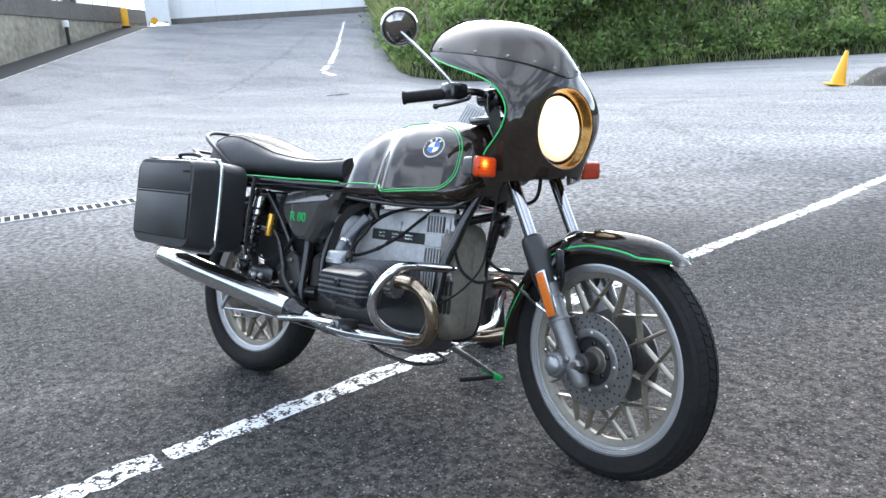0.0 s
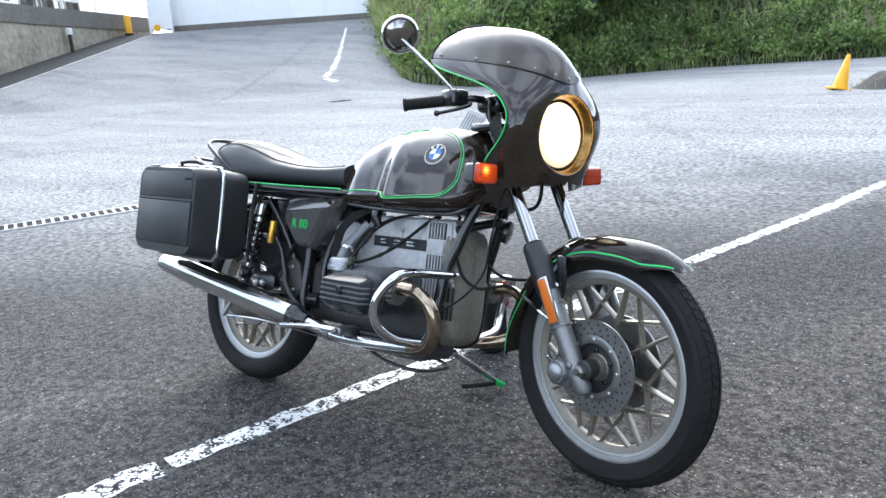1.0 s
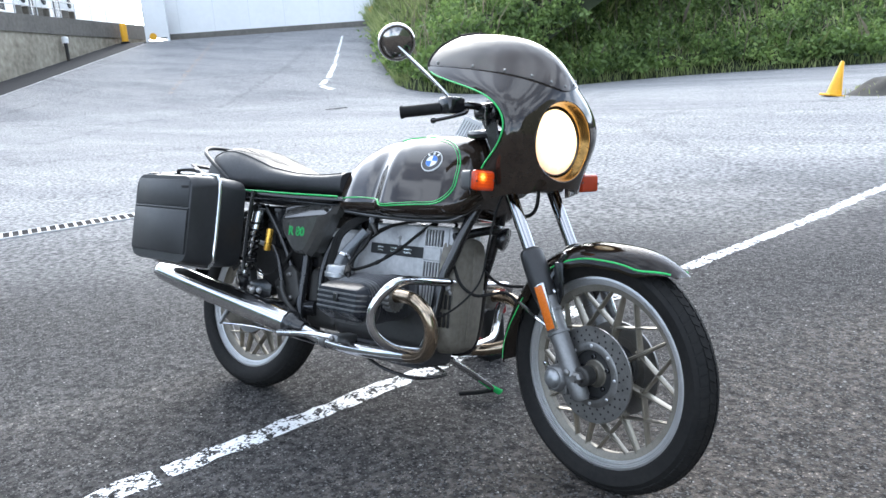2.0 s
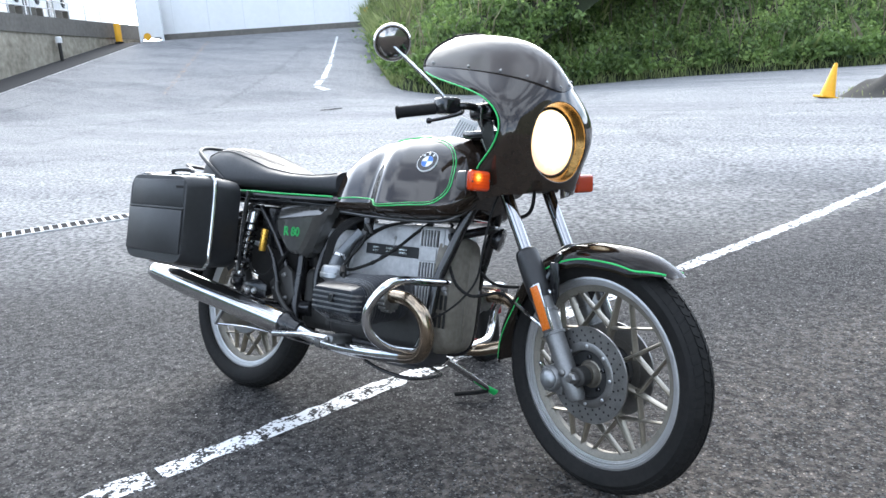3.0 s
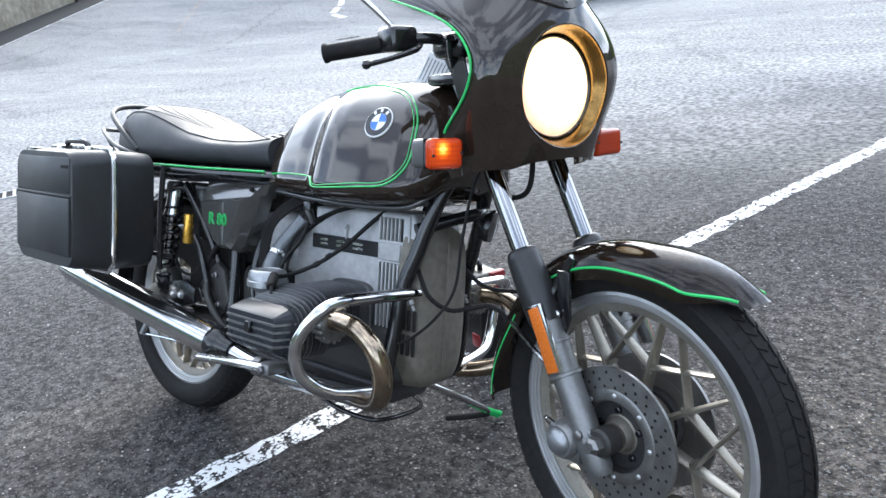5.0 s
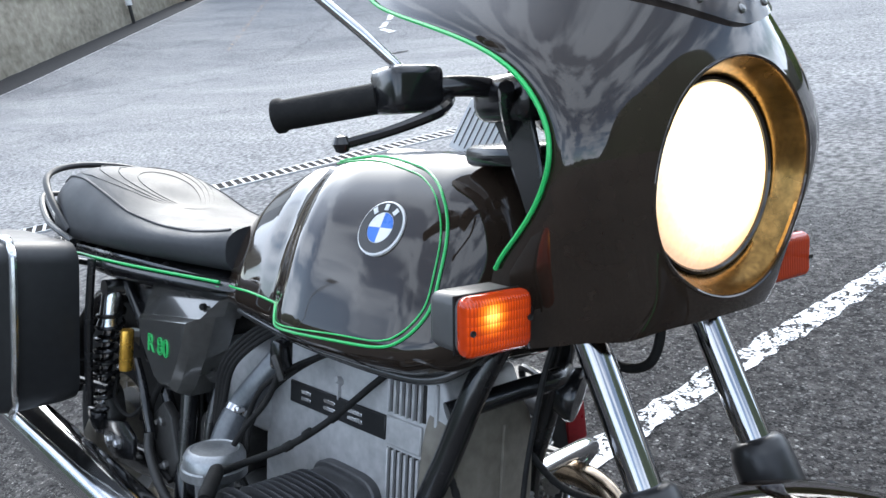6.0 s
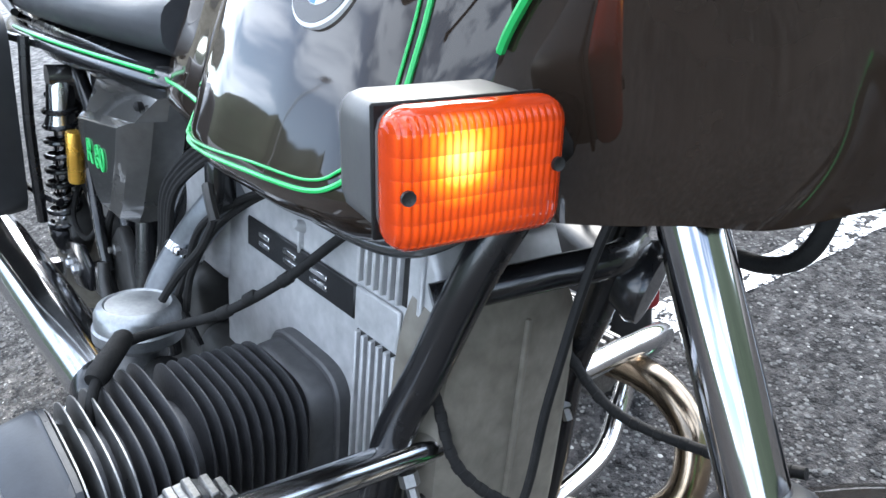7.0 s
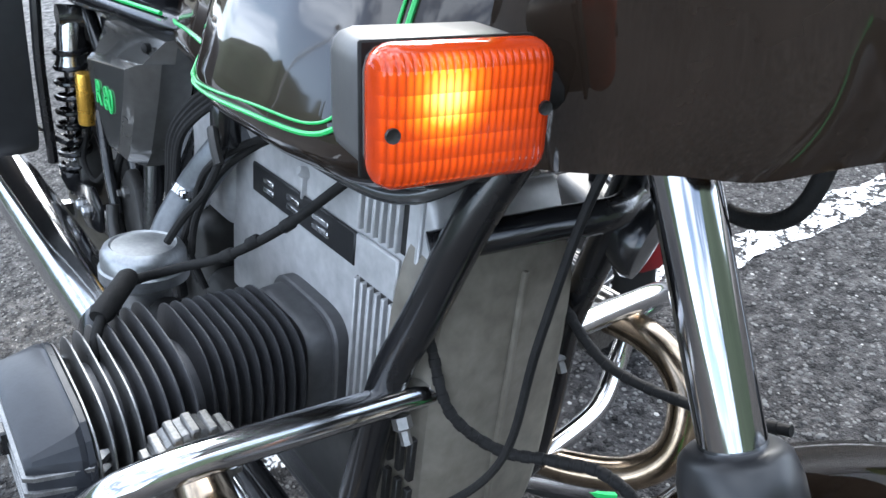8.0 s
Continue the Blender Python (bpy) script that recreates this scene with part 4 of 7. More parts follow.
    for y in discs:
        d = part("brake_disc", lathe([(0.082, y - 0.003), (0.130, y - 0.003), (0.130, y + 0.003), (0.082, y + 0.003)], 72, axis=(0, 1, 0), closed=True), STEEL, hub, "drilled steel brake disc")
        sg = 1 if y > 0 else -1
        part("disc_carrier", lathe([(0.064, y - 0.004 * sg), (0.067, y + 0.0040 * sg), (0.070, y + 0.0050 * sg), (0.086, y + 0.0050 * sg), (0.088, y + 0.0036 * sg), (0.088, y - 0.004 * sg)], 48, axis=(0, 1, 0), closed=True), STEEL, d, "plain steel ring riveted to the disc")
        part("disc_dish", lathe([(0.030, y - 0.012 * sg), (0.052, y - 0.013 * sg), (0.061, y - 0.010 * sg), (0.066, y - 0.002 * sg), (0.066, y - 0.005 * sg), (0.060, y - 0.014 * sg), (0.030, y - 0.016 * sg)], 48, axis=(0, 1, 0), closed=True), CARRIER, d, "dark dished disc carrier")
        for k in range(5):
            a = 2 * math.pi * (k + 0.3) / 5
            part("carrier_bolt", lathe([(0.0065, -0.002), (0.0065, 0.005), (0.0045, 0.006), (0.004, 0.002), (0.0, 0.002)], 10, (0.046 * math.cos(a), y - 0.012 * sg, 0.046 * math.sin(a)), (0, sg, 0)), BLACK, d)
        bm = bmesh.new()
        for ring, (rr, m) in enumerate(((0.093, 24), (0.106, 24), (0.119, 24))):
            for k in range(m):
                a = 2 * math.pi * (k + ring / 3) / m
                bmesh.ops.create_circle(bm, cap_ends=True, segments=8, radius=0.0032, matrix=Matrix.Translation((rr * math.cos(a), y + 0.0036 * sg, rr * math.sin(a))) @ Matrix.Rotation(radians(90), 4, "X"))
        tagged(part("drill_holes", bm, DARK, d), kind="stuff")
        for k in range(8):
            a = 2 * math.pi * k / 8
            part("disc_bolt", lathe([(0.0048, -0.002), (0.0048, 0.002), (0.003, 0.0032), (0.0, 0.0034)], 10, (0.0785 * math.cos(a), y + 0.005 * sg, 0.0785 * math.sin(a)), (0, sg, 0)), RIM, d, "bright rivet")
    return hub


POLISHED = material("polished alloy", (0.32, 0.33, 0.34), 0.34, 0.8, 30, 0.2, bump=0.08, bump_scale=60)
STRIPDULL = material("dull grey tube", (0.13, 0.14, 0.15), 0.32, 0.5, 25, 0.2)
NUTALLOY = material("sooty alloy", (0.15, 0.145, 0.14), 0.38, 0.8, 40, 0.3, dirt=(0.30, 0.295, 0.285))
ROCKER = material("semi-gloss black rocker enamel", (0.022, 0.024, 0.029), 0.26, 0.0, 14, 0.25, bump=0.05, bump_scale=300, spec=0.32)
FLANGE = material("dark dusty flange", (0.075, 0.075, 0.078), 0.36, 0.3, 14, 0.25, bump=0.1)
WORN = material("black fins worn bright", (0.040, 0.040, 0.041), 0.30, 0.4, 60, 0.2, dirt=(0.13, 0.13, 0.13))
OILY = material("oily dark alloy", (0.075, 0.073, 0.070), 0.45, 0.3, 20, 0.4, dirt=(0.03, 0.028, 0.026))
# crankcase: oil, and the shade below the cylinders, both put into one dark colour
OILY_SHADED = material("oily grey alloy with shade in its colour", (0.070, 0.068, 0.066), 0.45, 0.25, 12, 0.3, dirt=(0.030, 0.029, 0.028))
# darker than CASE: dust plus the front cover's shade, held in the colour
FRONTCASE = material("dusty casting darkened for shade", (0.150, 0.132, 0.104), 0.5, 0.15, 8, 0.3, bump=0.1, bump_scale=200, dirt=(0.22, 0.20, 0.165))
EDGE = material("bare fin edge", (0.22, 0.22, 0.22), 0.34, 0.8, 90, 0.4)
GILT = material("gold anodised can", (0.75, 0.42, 0.07), 0.25, 0.75, 30, 0.1)
WELL = material("dull rim well", (0.24, 0.22, 0.185), 0.5, 0.5, 30, 0.25)
GAITER = material("black gaiter plastic", (0.016, 0.016, 0.017), 0.33, 0.0, 10, 0.2, bump=0.03, bump_scale=80)
DULLCHROME = material("fork chrome", (0.36, 0.36, 0.37), 0.06, 1.0, 14, 0.05, rough_vary=0.04)
CARRIER = material("dark grey carrier", (0.055, 0.055, 0.056), 0.42, 0.5, 30, 0.25)
wheel("front_wheel", STEERED, 0.3265, 0.256, 0.088, 0.056, (-0.057, 0.057))
wheel("rear_wheel", Matrix.Translation((0, 0, 0.3235)), 0.3225, 0.243, 0.112, 0.072, ())

# ---- fork ----
def leg_x(z):
    return -0.039 - 0.5317 * z


FORK_DIR = Vector((-math.sin(radians(RAKE)), 0, math.cos(radians(RAKE))))
for side in (-1, 1):
    y = 0.089 * side

    def on_leg(z):
        return Vector((leg_x(z), y, z))
    fp_("fork_tube", sweep([on_leg(0.28), on_leg(0.66)], 0.0185, 28, 1), DULLCHROME, "chrome fork tube")
    up = FORK_DIR
    fp_("fork_boot", lathe([(0.0192, 0.142), (0.025, 0.141), (0.0300, 0.136), (0.0330, 0.124), (0.0345, 0.09), (0.0350, 0.04), (0.0340, 0.006), (0.0315, -0.006)], 32, on_leg(0.195), up), GAITER, "black rubber fork gaiter")
    fp_("fork_slider", lathe([(0.030, 0.0), (0.0285, -0.06), (0.0265, -0.14), (0.027, -0.24), (0.025, -0.285), (0.018, -0.297), (0.0, -0.298)], 24, on_leg(0.195), up), ALLOY, "grey cast fork slider")
    fp_("axle_clamp", rbox((-0.055, y - 0.018, -0.019), (0.010, y + 0.018, 0.019), 0.008, 3), ALLOY)
    fp_("axle_boss", lathe([(0.0, -0.020), (0.026, -0.019), (0.027, 0.012), (0.023, 0.017), (0.016, 0.018)], 28, (0, y, 0), (0, side, 0)), OILY, "dark axle boss")
    fp_("pinch_bolt", lathe([(0.010, -0.002), (0.010, 0.010), (0.006, 0.013)], 12, (-0.038, y + 0.018 * side, 0.006), (0, side, 0)), STEEL)
    for zz in (0.10, 0.155):
        fp_("slider_ring", lathe([(0.0285, -0.004), (0.0315, -0.003), (0.0315, 0.003), (0.0285, 0.004)], 24, on_leg(zz), FORK_DIR), ALLOY)
    fp_("axle_nut", lathe([(0.016, 0), (0.016, 0.014), (0.010, 0.02), (0.010, 0.028)], 6, (0, y + 0.018 * side, 0), (0, side, 0)), STEEL, "steel axle nut")
    cal = fp_("caliper", lathe([(0.0, -0.036), (0.030, -0.034), (0.036, -0.026), (0.036, 0.02), (0.030, 0.034), (0.0, 0.036)], 20, (leg_x(-0.02) - 0.050, y + 0.002 * side, -0.018), (0, 1, 0)), ALLOY, "cast brake caliper")
    part("caliper_cap", lathe([(0.0, 0.014), (0.012, 0.013), (0.022, 0.008), (0.026, 0.0), (0.026, -0.01)], 24, (leg_x(-0.02) - 0.050, y + 0.036 * side, -0.018), (0, side, 0)), POLISHED, cal)
    part("caliper_bridge", rbox((leg_x(-0.02) - 0.085, y - 0.02, -0.06), (leg_x(-0.02) - 0.012, y + 0.02, 0.008), 0.008, 2), ALLOY, cal)
    part("bleed_nipple", lathe([(0.006, 0), (0.006, 0.012), (0.004, 0.02)], 8, (leg_x(-0.02) - 0.07, y + 0.03 * side, 0.01), (-0.3, 0.6 * side, 0.7)), CHROME, cal)
    # amber side reflector in a bright frame
    mid = Vector((-0.104, 0.128 * side, 0.173))
    m = Matrix.Translation(mid) @ Matrix.Rotation(radians(-25), 4, "Y")
    b1 = rbox((-0.0185, -0.007, -0.066), (0.0185, 0.004, 0.066), 0.003)
    bmesh.ops.transform(b1, matrix=m, verts=b1.verts)
    ref = fp_("reflector_frame", b1, CHROME, "chrome reflector frame")
    b2 = rbox((-0.0145, -0.003, -0.061), (0.0145, 0.003, 0.061), 0.002)
    bmesh.ops.transform(b2, matrix=Matrix.Translation((0, 0.006 * side, 0)) @ m, verts=b2.verts)
    part("reflector", b2, AMBER, ref, "amber plastic reflector")
fp_("axle", sweep([(0, -0.12, 0), (0, 0.12, 0)], 0.010, 12, 1), STEEL)
fp_("lower_yoke", rbox((leg_x(0.49) - 0.075, -0.125, 0.475), (leg_x(0.49) + 0.025, 0.125, 0.505), 0.012), BLACK)
fp_("upper_yoke", rbox((leg_x(0.63) - 0.085, -0.12, 0.635), (leg_x(0.63) + 0.03, 0.12, 0.66), 0.010), BLACK)

# ---- front mudguard ----
def guard_r(a):
    return 0.352 + 0.016 * smooth(radians(88), radians(58), a) + 0.014 * smooth(radians(150), radians(187), a)


def guard_ring(a, grow=0.0, n=14):
    drop = 0.062 * smooth(radians(49), radians(67), a) * (1 - 0.40 * smooth(radians(150), radians(187), a)) + 0.004
    half = 0.068 * (0.45 + 0.55 * smooth(radians(48), radians(67), a))
    out = []
    for k in range(n + 1):
        v = -1 + 2 * k / n
        t = v * radians(88)
        rr = guard_r(a) + grow - drop * (1 - math.cos(t)) ** 1.25
        out.append(Vector((rr * math.cos(a), (half + grow) * math.sin(t), rr * math.sin(a))))
    return out


angles = [radians(50.5 + (186 - 50.5) * k / 64) for k in range(65)]
bm = loft([guard_ring(a) for a in angles], caps=False, ring_closed=False)
bmesh.ops.solidify(bm, geom=bm.faces[:], thickness=0.003)
guard = fp_("front_mudguard", bm, PAINT, "black painted front mudguard with a green stripe")
for side in (0, -1):
    for lo, hi in ((53.5, 128), (146, 184)):
        pts = []
        for a in [radians(lo + (hi - lo) * k / 40) for k in range(41)]:
            g = guard_ring(a, 0.0018)
            p, q = (g[0], g[3]) if side == 0 else (g[-1], g[-4])
            pts.append(p.lerp(q, 0.42))
        part("stripe", sweep(pts, 0.0028, 6, 1, straight=True), GREEN, guard, "green pinstripe")
for side in (-1, 1):
    part("stay", sweep([(leg_x(0.22) + 0.01, 0.085 * side, 0.22), (-0.13, 0.07 * side, 0.26), (-0.10, 0.058 * side, 0.315)], 0.010, 8), BLACK, guard)
    part("bolt", lathe([(0.008, 0), (0.008, 0.006), (0.004, 0.008)], 8, (-0.117, 0.085 * side, 0.21), (0.3, side, 0)), CHROME, guard)
for side in (-1, 1):
    a, b = min(0.074 * side, 0.081 * side), max(0.074 * side, 0.081 * side)
    part("stay_plate", extrude_outline([(-0.124, 0.292), (-0.092, 0.292), (-0.090, 0.203), (-0.103, 0.172), (-0.130, 0.164), (-0.118, 0.200)], "y", a, b, 0.002, 2), BLACK, guard, "black mudguard bracket")
part("rear_stay", sweep([(leg_x(0.10), -0.11, 0.11), (-0.16, -0.10, 0.13), (-0.27, -0.062, 0.155)], 0.006, 8), CHROME, guard)

# ---- fairing ----
PLATE = [(-0.385, 0.700), (-0.352, 0.712), (-0.315, 0.700), (-0.300, 0.640), (-0.298, 0.592), (-0.325, 0.586), (-0.352, 0.650)]
FZ = [0.455, 0.47, 0.5, 0.546, 0.576, 0.608, 0.645, 0.675, 0.716, 0.748, 0.78, 0.81, 0.84, 0.87, 0.9, 0.925, 0.945, 0.958, 0.966]
F_NOSE = [-0.200, -0.187, -0.171, -0.161, -0.158, -0.157, -0.157, -0.158, -0.163, -0.169, -0.177, -0.190, -0.208, -0.236, -0.278, -0.325, -0.382, -0.450, -0.526]
F_HALF = [0.170, 0.176, 0.183, 0.190, 0.191, 0.190, 0.187, 0.184, 0.184, 0.183, 0.181, 0.178, 0.170, 0.154, 0.134, 0.109, 0.081, 0.056, 0.036]
F_TAIL = [-0.313, -0.321, -0.327, -0.317, -0.276, -0.243, -0.224, -0.222, -0.25, -0.293, -0.387, -0.496, -0.598, -0.61, -0.612, -0.612, -0.61, -0.6, -0.59]


def eased(arr, width=0.020):
    """The listed section values along the height, smoothed to an even curve."""
    z = np.linspace(FZ[0] - 0.2, FZ[-1] + 0.2, 1823)
    inner = np.interp(z, FZ, arr)
    lo, hi = z < FZ[0], z > FZ[-1]
    inner[lo] = 2 * arr[0] - np.interp(2 * FZ[0] - z[lo], FZ, arr)
    inner[hi] = 2 * arr[-1] - np.interp(2 * FZ[-1] - z[hi], FZ, arr)
    step = z[1] - z[0]
    ker = np.exp(-0.5 * (np.arange(-300, 301) * step / width) ** 2)
    out = np.convolve(inner, ker / ker.sum(), mode="same")
    return z[310:-310], out[310:-310]


NOSE_Z, NOSE_C = eased(F_NOSE)
HALF_C, TAIL_C = eased(F_HALF)[1], eased(F_TAIL, 0.019)[1]


def fairing_point(t, z):
    """t runs from -1, the right edge, to 1, the left edge."""
    nose, half, tail = (float(np.interp(z, NOSE_Z, arr)) for arr in (NOSE_C, HALF_C, TAIL_C))
    th = t * radians(90)
    return Vector((tail + (nose - tail) * max(math.cos(th), 0) ** 0.9, half * math.sin(th), z))


def seam_z(t):
    return 0.766 + 0.108 * (t * t + 0.006) ** 0.575


def relax(rows, times):
    for _ in range(times):
        old = [[p.copy() for p in r] for r in rows]
        for i in range(1, len(rows) - 1):
            for k in range(len(rows[0])):
                rows[i][k] = (old[i - 1][k] + 2 * old[i][k] + old[i + 1][k]) / 4
    return rows


LAMP = Vector((-0.206, 0, 0.622))


def fairing_at(t, z):
    return fairing_point(t, z)


ts = [-1 + 2 * k / 150 for k in range(151)]


def hem_z(t):
    """The fairing's lower edge, arched in front of the fork legs."""
    return 0.489 - 0.032 * abs(t) ** 1.6 - 0.006 * math.exp(-((abs(t) - 0.42) / 0.1) ** 2)


def opening(r, turn, sunk=0.0):
    """A point of the round lamp opening, on the fairing's skin."""
    y, z = r * math.cos(turn), LAMP.z + r * math.sin(turn)
    lo, hi = -0.9, 0.9
    for _ in range(30):
        mid = (lo + hi) / 2
        lo, hi = (mid, hi) if fairing_point(mid, z).y < y else (lo, mid)
    return fairing_point(lo, z) - Vector((sunk, 0, 0))


lower = [[fairing_at(t, hem_z(t) + (seam_z(t) - hem_z(t)) * i / 80) for t in ts] for i in range(81)]
bm = loft(lower, caps=False, ring_closed=False)
gone = [f for f in bm.faces if math.hypot(f.calc_center_median().y, f.calc_center_median().z - LAMP.z) < 0.1125 and f.calc_center_median().x > -0.26]
bmesh.ops.delete(bm, geom=gone, context="FACES")
for v in bm.verts:
    if v.is_boundary and math.hypot(v.co.y, v.co.z - LAMP.z) < 0.122:
        v.co = opening(0.1136, math.atan2(v.co.z - LAMP.z, v.co.y))
bmesh.ops.solidify(bm, geom=bm.faces[:], thickness=0.0035)
fairing = fp_("fairing", bm, PAINT, "glossy smoke-black cockpit fairing edged with a green stripe", 50)
upper = [[fairing_at(t, seam_z(t) - 0.012 + (0.965 - seam_z(t) + 0.012) * i / 40) + Vector((0.004, 0, 0.003)) for t in ts] for i in range(41)]
bm = loft(upper, caps=False, ring_closed=False)
bmesh.ops.solidify(bm, geom=bm.faces[:], thickness=0.003)
SCREEN = material("dark tinted screen", (0.055, 0.041, 0.034), 0.05, 0.0, 8, 0.2, coat=1.0, rough_vary=0.03, spec=0.8)
SCREEN.node_tree.nodes["Principled BSDF"].inputs["Alpha"].default_value = 0.93
st = SCREEN.node_tree
haze = st.nodes.new("ShaderNodeBsdfTranslucent")
haze.inputs["Color"].default_value = (0.72, 0.66, 0.62, 1)
hz_mix = st.nodes.new("ShaderNodeMixShader")
hz_mix.inputs[0].default_value = 0.22
st.links.new(st.nodes["Principled BSDF"].outputs[0], hz_mix.inputs[1])
st.links.new(haze.outputs[0], hz_mix.inputs[2])
st.links.new(hz_mix.outputs[0], st.nodes["Material Output"].inputs["Surface"])
screen = fp_("windscreen", bm, SCREEN, "dark tinted acrylic windscreen bolted to the fairing", 50)
edge = [upper[-1][k] for k in range(0, 151, 3)]
part("edge_trim", sweep([r[0] for r in upper[::4]] + edge + [r[-1] for r in upper[::-4]], 0.004, 6, 1), RUBBER, screen, "black rubber edge trim")
for t in (-0.93, -0.70, -0.51, -0.33, -0.16, 0.0, 0.16, 0.33, 0.51, 0.70, 0.93):
    p, q = fairing_at(t, seam_z(t) + 0.002), fairing_at(t, seam_z(t) - 0.03)
    nrm = Vector((1, t * 1.6, 0.6)).normalized()
    part("screen_bolt", lathe([(0.0045, -0.004), (0.0045, 0.002), (0.0025, 0.0035)], 10, p + nrm * 0.004, nrm), STEEL, screen, "domed steel bolt")
for side in (-1, 1):
    pts = [fairing_at(side * 0.992, z) + Vector((0.002, 0.003 * side, 0)) for z in np.linspace(0.546, 0.842, 40)]
    part("stripe", sweep(pts, 0.0024, 6, 1), GREEN, fairing, "green pinstripe along the fairing's edge")
# headlamp in its recess
turns = [2 * math.pi * k / 96 for k in range(96)]


def around(r, x):
    return [Vector((LAMP.x + x, r * math.cos(a), LAMP.z + r * math.sin(a))) for a in turns]


def between(p, q, f):
    return [a.lerp(b, f) for a, b in zip(p, q)]


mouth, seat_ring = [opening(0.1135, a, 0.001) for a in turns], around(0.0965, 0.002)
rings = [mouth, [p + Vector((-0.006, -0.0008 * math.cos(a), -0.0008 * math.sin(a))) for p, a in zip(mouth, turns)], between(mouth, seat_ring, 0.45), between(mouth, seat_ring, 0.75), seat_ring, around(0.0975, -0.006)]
part("lamp_recess", loft(rings, caps=False), AMBER_RECESS, fairing, "glossy recess with the headlamp's amber light put into its colour")
part("recess_lip", sweep([opening(0.1138, a, 0.0012) for a in turns], 0.0022, 8, 1, closed=True), PAINT, fairing)
part("lamp_rim", lathe([(0.0915, 0.003), (0.0935, 0.0052), (0.0962, 0.004), (0.0968, -0.004), (0.0925, -0.004)], 64, LAMP, (1, 0, 0), closed=True), BLACK, fairing, "thin black lamp rim")
lamp = fp_("headlamp", lathe([(0.0, 0.016), (0.03, 0.0145), (0.06, 0.010), (0.085, 0.003), (0.092, 0.0), (0.092, -0.02), (0.0, -0.05)], 56, LAMP, (1, 0, 0)), HEADLAMP, "lit round headlamp with ribbed glass")
part("lamp_shell", lathe([(0.095, -0.002), (0.096, -0.03), (0.085, -0.08), (0.05, -0.125), (0.0, -0.135)], 40, LAMP, (1, 0, 0)), BLACK, lamp, "black headlamp shell")
# dark bracket between fork and fairing
for side in (-1, 1):
    fp_("fairing_bracket", sweep([(leg_x(0.52), 0.10 * side, 0.52), (-0.30, 0.13 * side, 0.53), (-0.28, 0.15 * side, 0.54)], 0.010, 8), BLACK)
    fp_("fairing_bracket", sweep([(leg_x(0.62), 0.10 * side, 0.62), (-0.34, 0.14 * side, 0.69), (-0.31, 0.165 * side, 0.72)], 0.008, 8), BLACK)

for side in (-1, 1):
    fp_("bracket_plate", extrude_outline(PLATE, "y", min(0.128 * side, 0.134 * side), max(0.128 * side, 0.134 * side), 0.002, 1), BLACK, "black steel fairing bracket")
fp_("dash_panel", rbox((-0.40, -0.15, 0.685), (-0.30, 0.15, 0.735), 0.018, 3), BLACK, "black instrument panel")
# ---- indicators ----
def indicator_lens_material(lit):
    """Moulded amber plastic: a smooth rim round a fluted, stepped field; lit from a bulb behind it if a bulb's place is given."""
    m = material("amber lens", (0.42, 0.034, 0.004), 0.06, 0.0, 200, 0.10, bump=0.0, rough_vary=0.03)
    nt = m.node_tree
    b = nt.nodes["Principled BSDF"]
    co = nt.nodes.new("ShaderNodeTexCoord")
    sep = nt.nodes.new("ShaderNodeSeparateXYZ")
    nt.links.new(co.outputs["Object"], sep.inputs["Vector"])

    def calc(kind, *args):
        n = nt.nodes.new("ShaderNodeMath")
        n.operation = kind
        for k, v in enumerate(args):
            if isinstance(v, float):
                n.inputs[k].default_value = v
            else:
                nt.links.new(v, n.inputs[k])
        return n.outputs[0]

    def inside(value, middle, half, soft):
        off = calc("ABSOLUTE", calc("SUBTRACT", value, middle))
        n = nt.nodes.new("ShaderNodeMapRange")
        n.inputs["From Min"].default_value, n.inputs["From Max"].default_value = half, half - soft
        nt.links.new(off, n.inputs["Value"])
        return n.outputs["Result"]

    across = calc("ABSOLUTE", sep.outputs["Y"])
    field = calc("MULTIPLY", inside(across, 0.2425, 0.0365, 0.002), inside(sep.outputs["Z"], 0.506, 0.0255, 0.002))
    flute = calc("ABSOLUTE", calc("SINE", calc("MULTIPLY", across, 980.0)))
    row = calc("FRACT", calc("MULTIPLY", sep.outputs["Z"], 118.0))
    relief = calc("MULTIPLY", calc("ADD", flute, calc("MULTIPLY", row, 0.8)), field)
    bump = nt.nodes.new("ShaderNodeBump")
    bump.inputs["Strength"].default_value, bump.inputs["Distance"].default_value = 0.45, 0.0015
    nt.links.new(relief, bump.inputs["Height"])
    nt.links.new(bump.outputs["Normal"], b.inputs["Normal"])
    if lit:
        dist = nt.nodes.new("ShaderNodeVectorMath")
        dist.operation = "DISTANCE"
        nt.links.new(co.outputs["Object"], dist.inputs[0])
        dist.inputs[1].default_value = lit
        ramp = nt.nodes.new("ShaderNodeValToRGB")
        e = ramp.color_ramp.elements
        e[0].position, e[0].color = 0.004, (1.0, 0.55, 0.10, 1)
        e[1].position, e[1].color = 0.046, (0.040, 0.0026, 0.0002, 1)
        for at, tone in ((0.0095, (0.62, 0.14, 0.006, 1)), (0.018, (0.17, 0.019, 0.0007, 1))):
            e.new(at).color = tone
        nt.links.new(dist.outputs["Value"], ramp.inputs["Fac"])
        shine = calc("MULTIPLY_ADD", calc("MULTIPLY", calc("MULTIPLY_ADD", flute, 1.05, 0.05), calc("MULTIPLY_ADD", row, 1.2, 0.40)), field, 0.20)
        nt.links.new(ramp.outputs["Color"], b.inputs["Emission Color"])
        nt.links.new(shine, b.inputs["Emission Strength"])
    return m


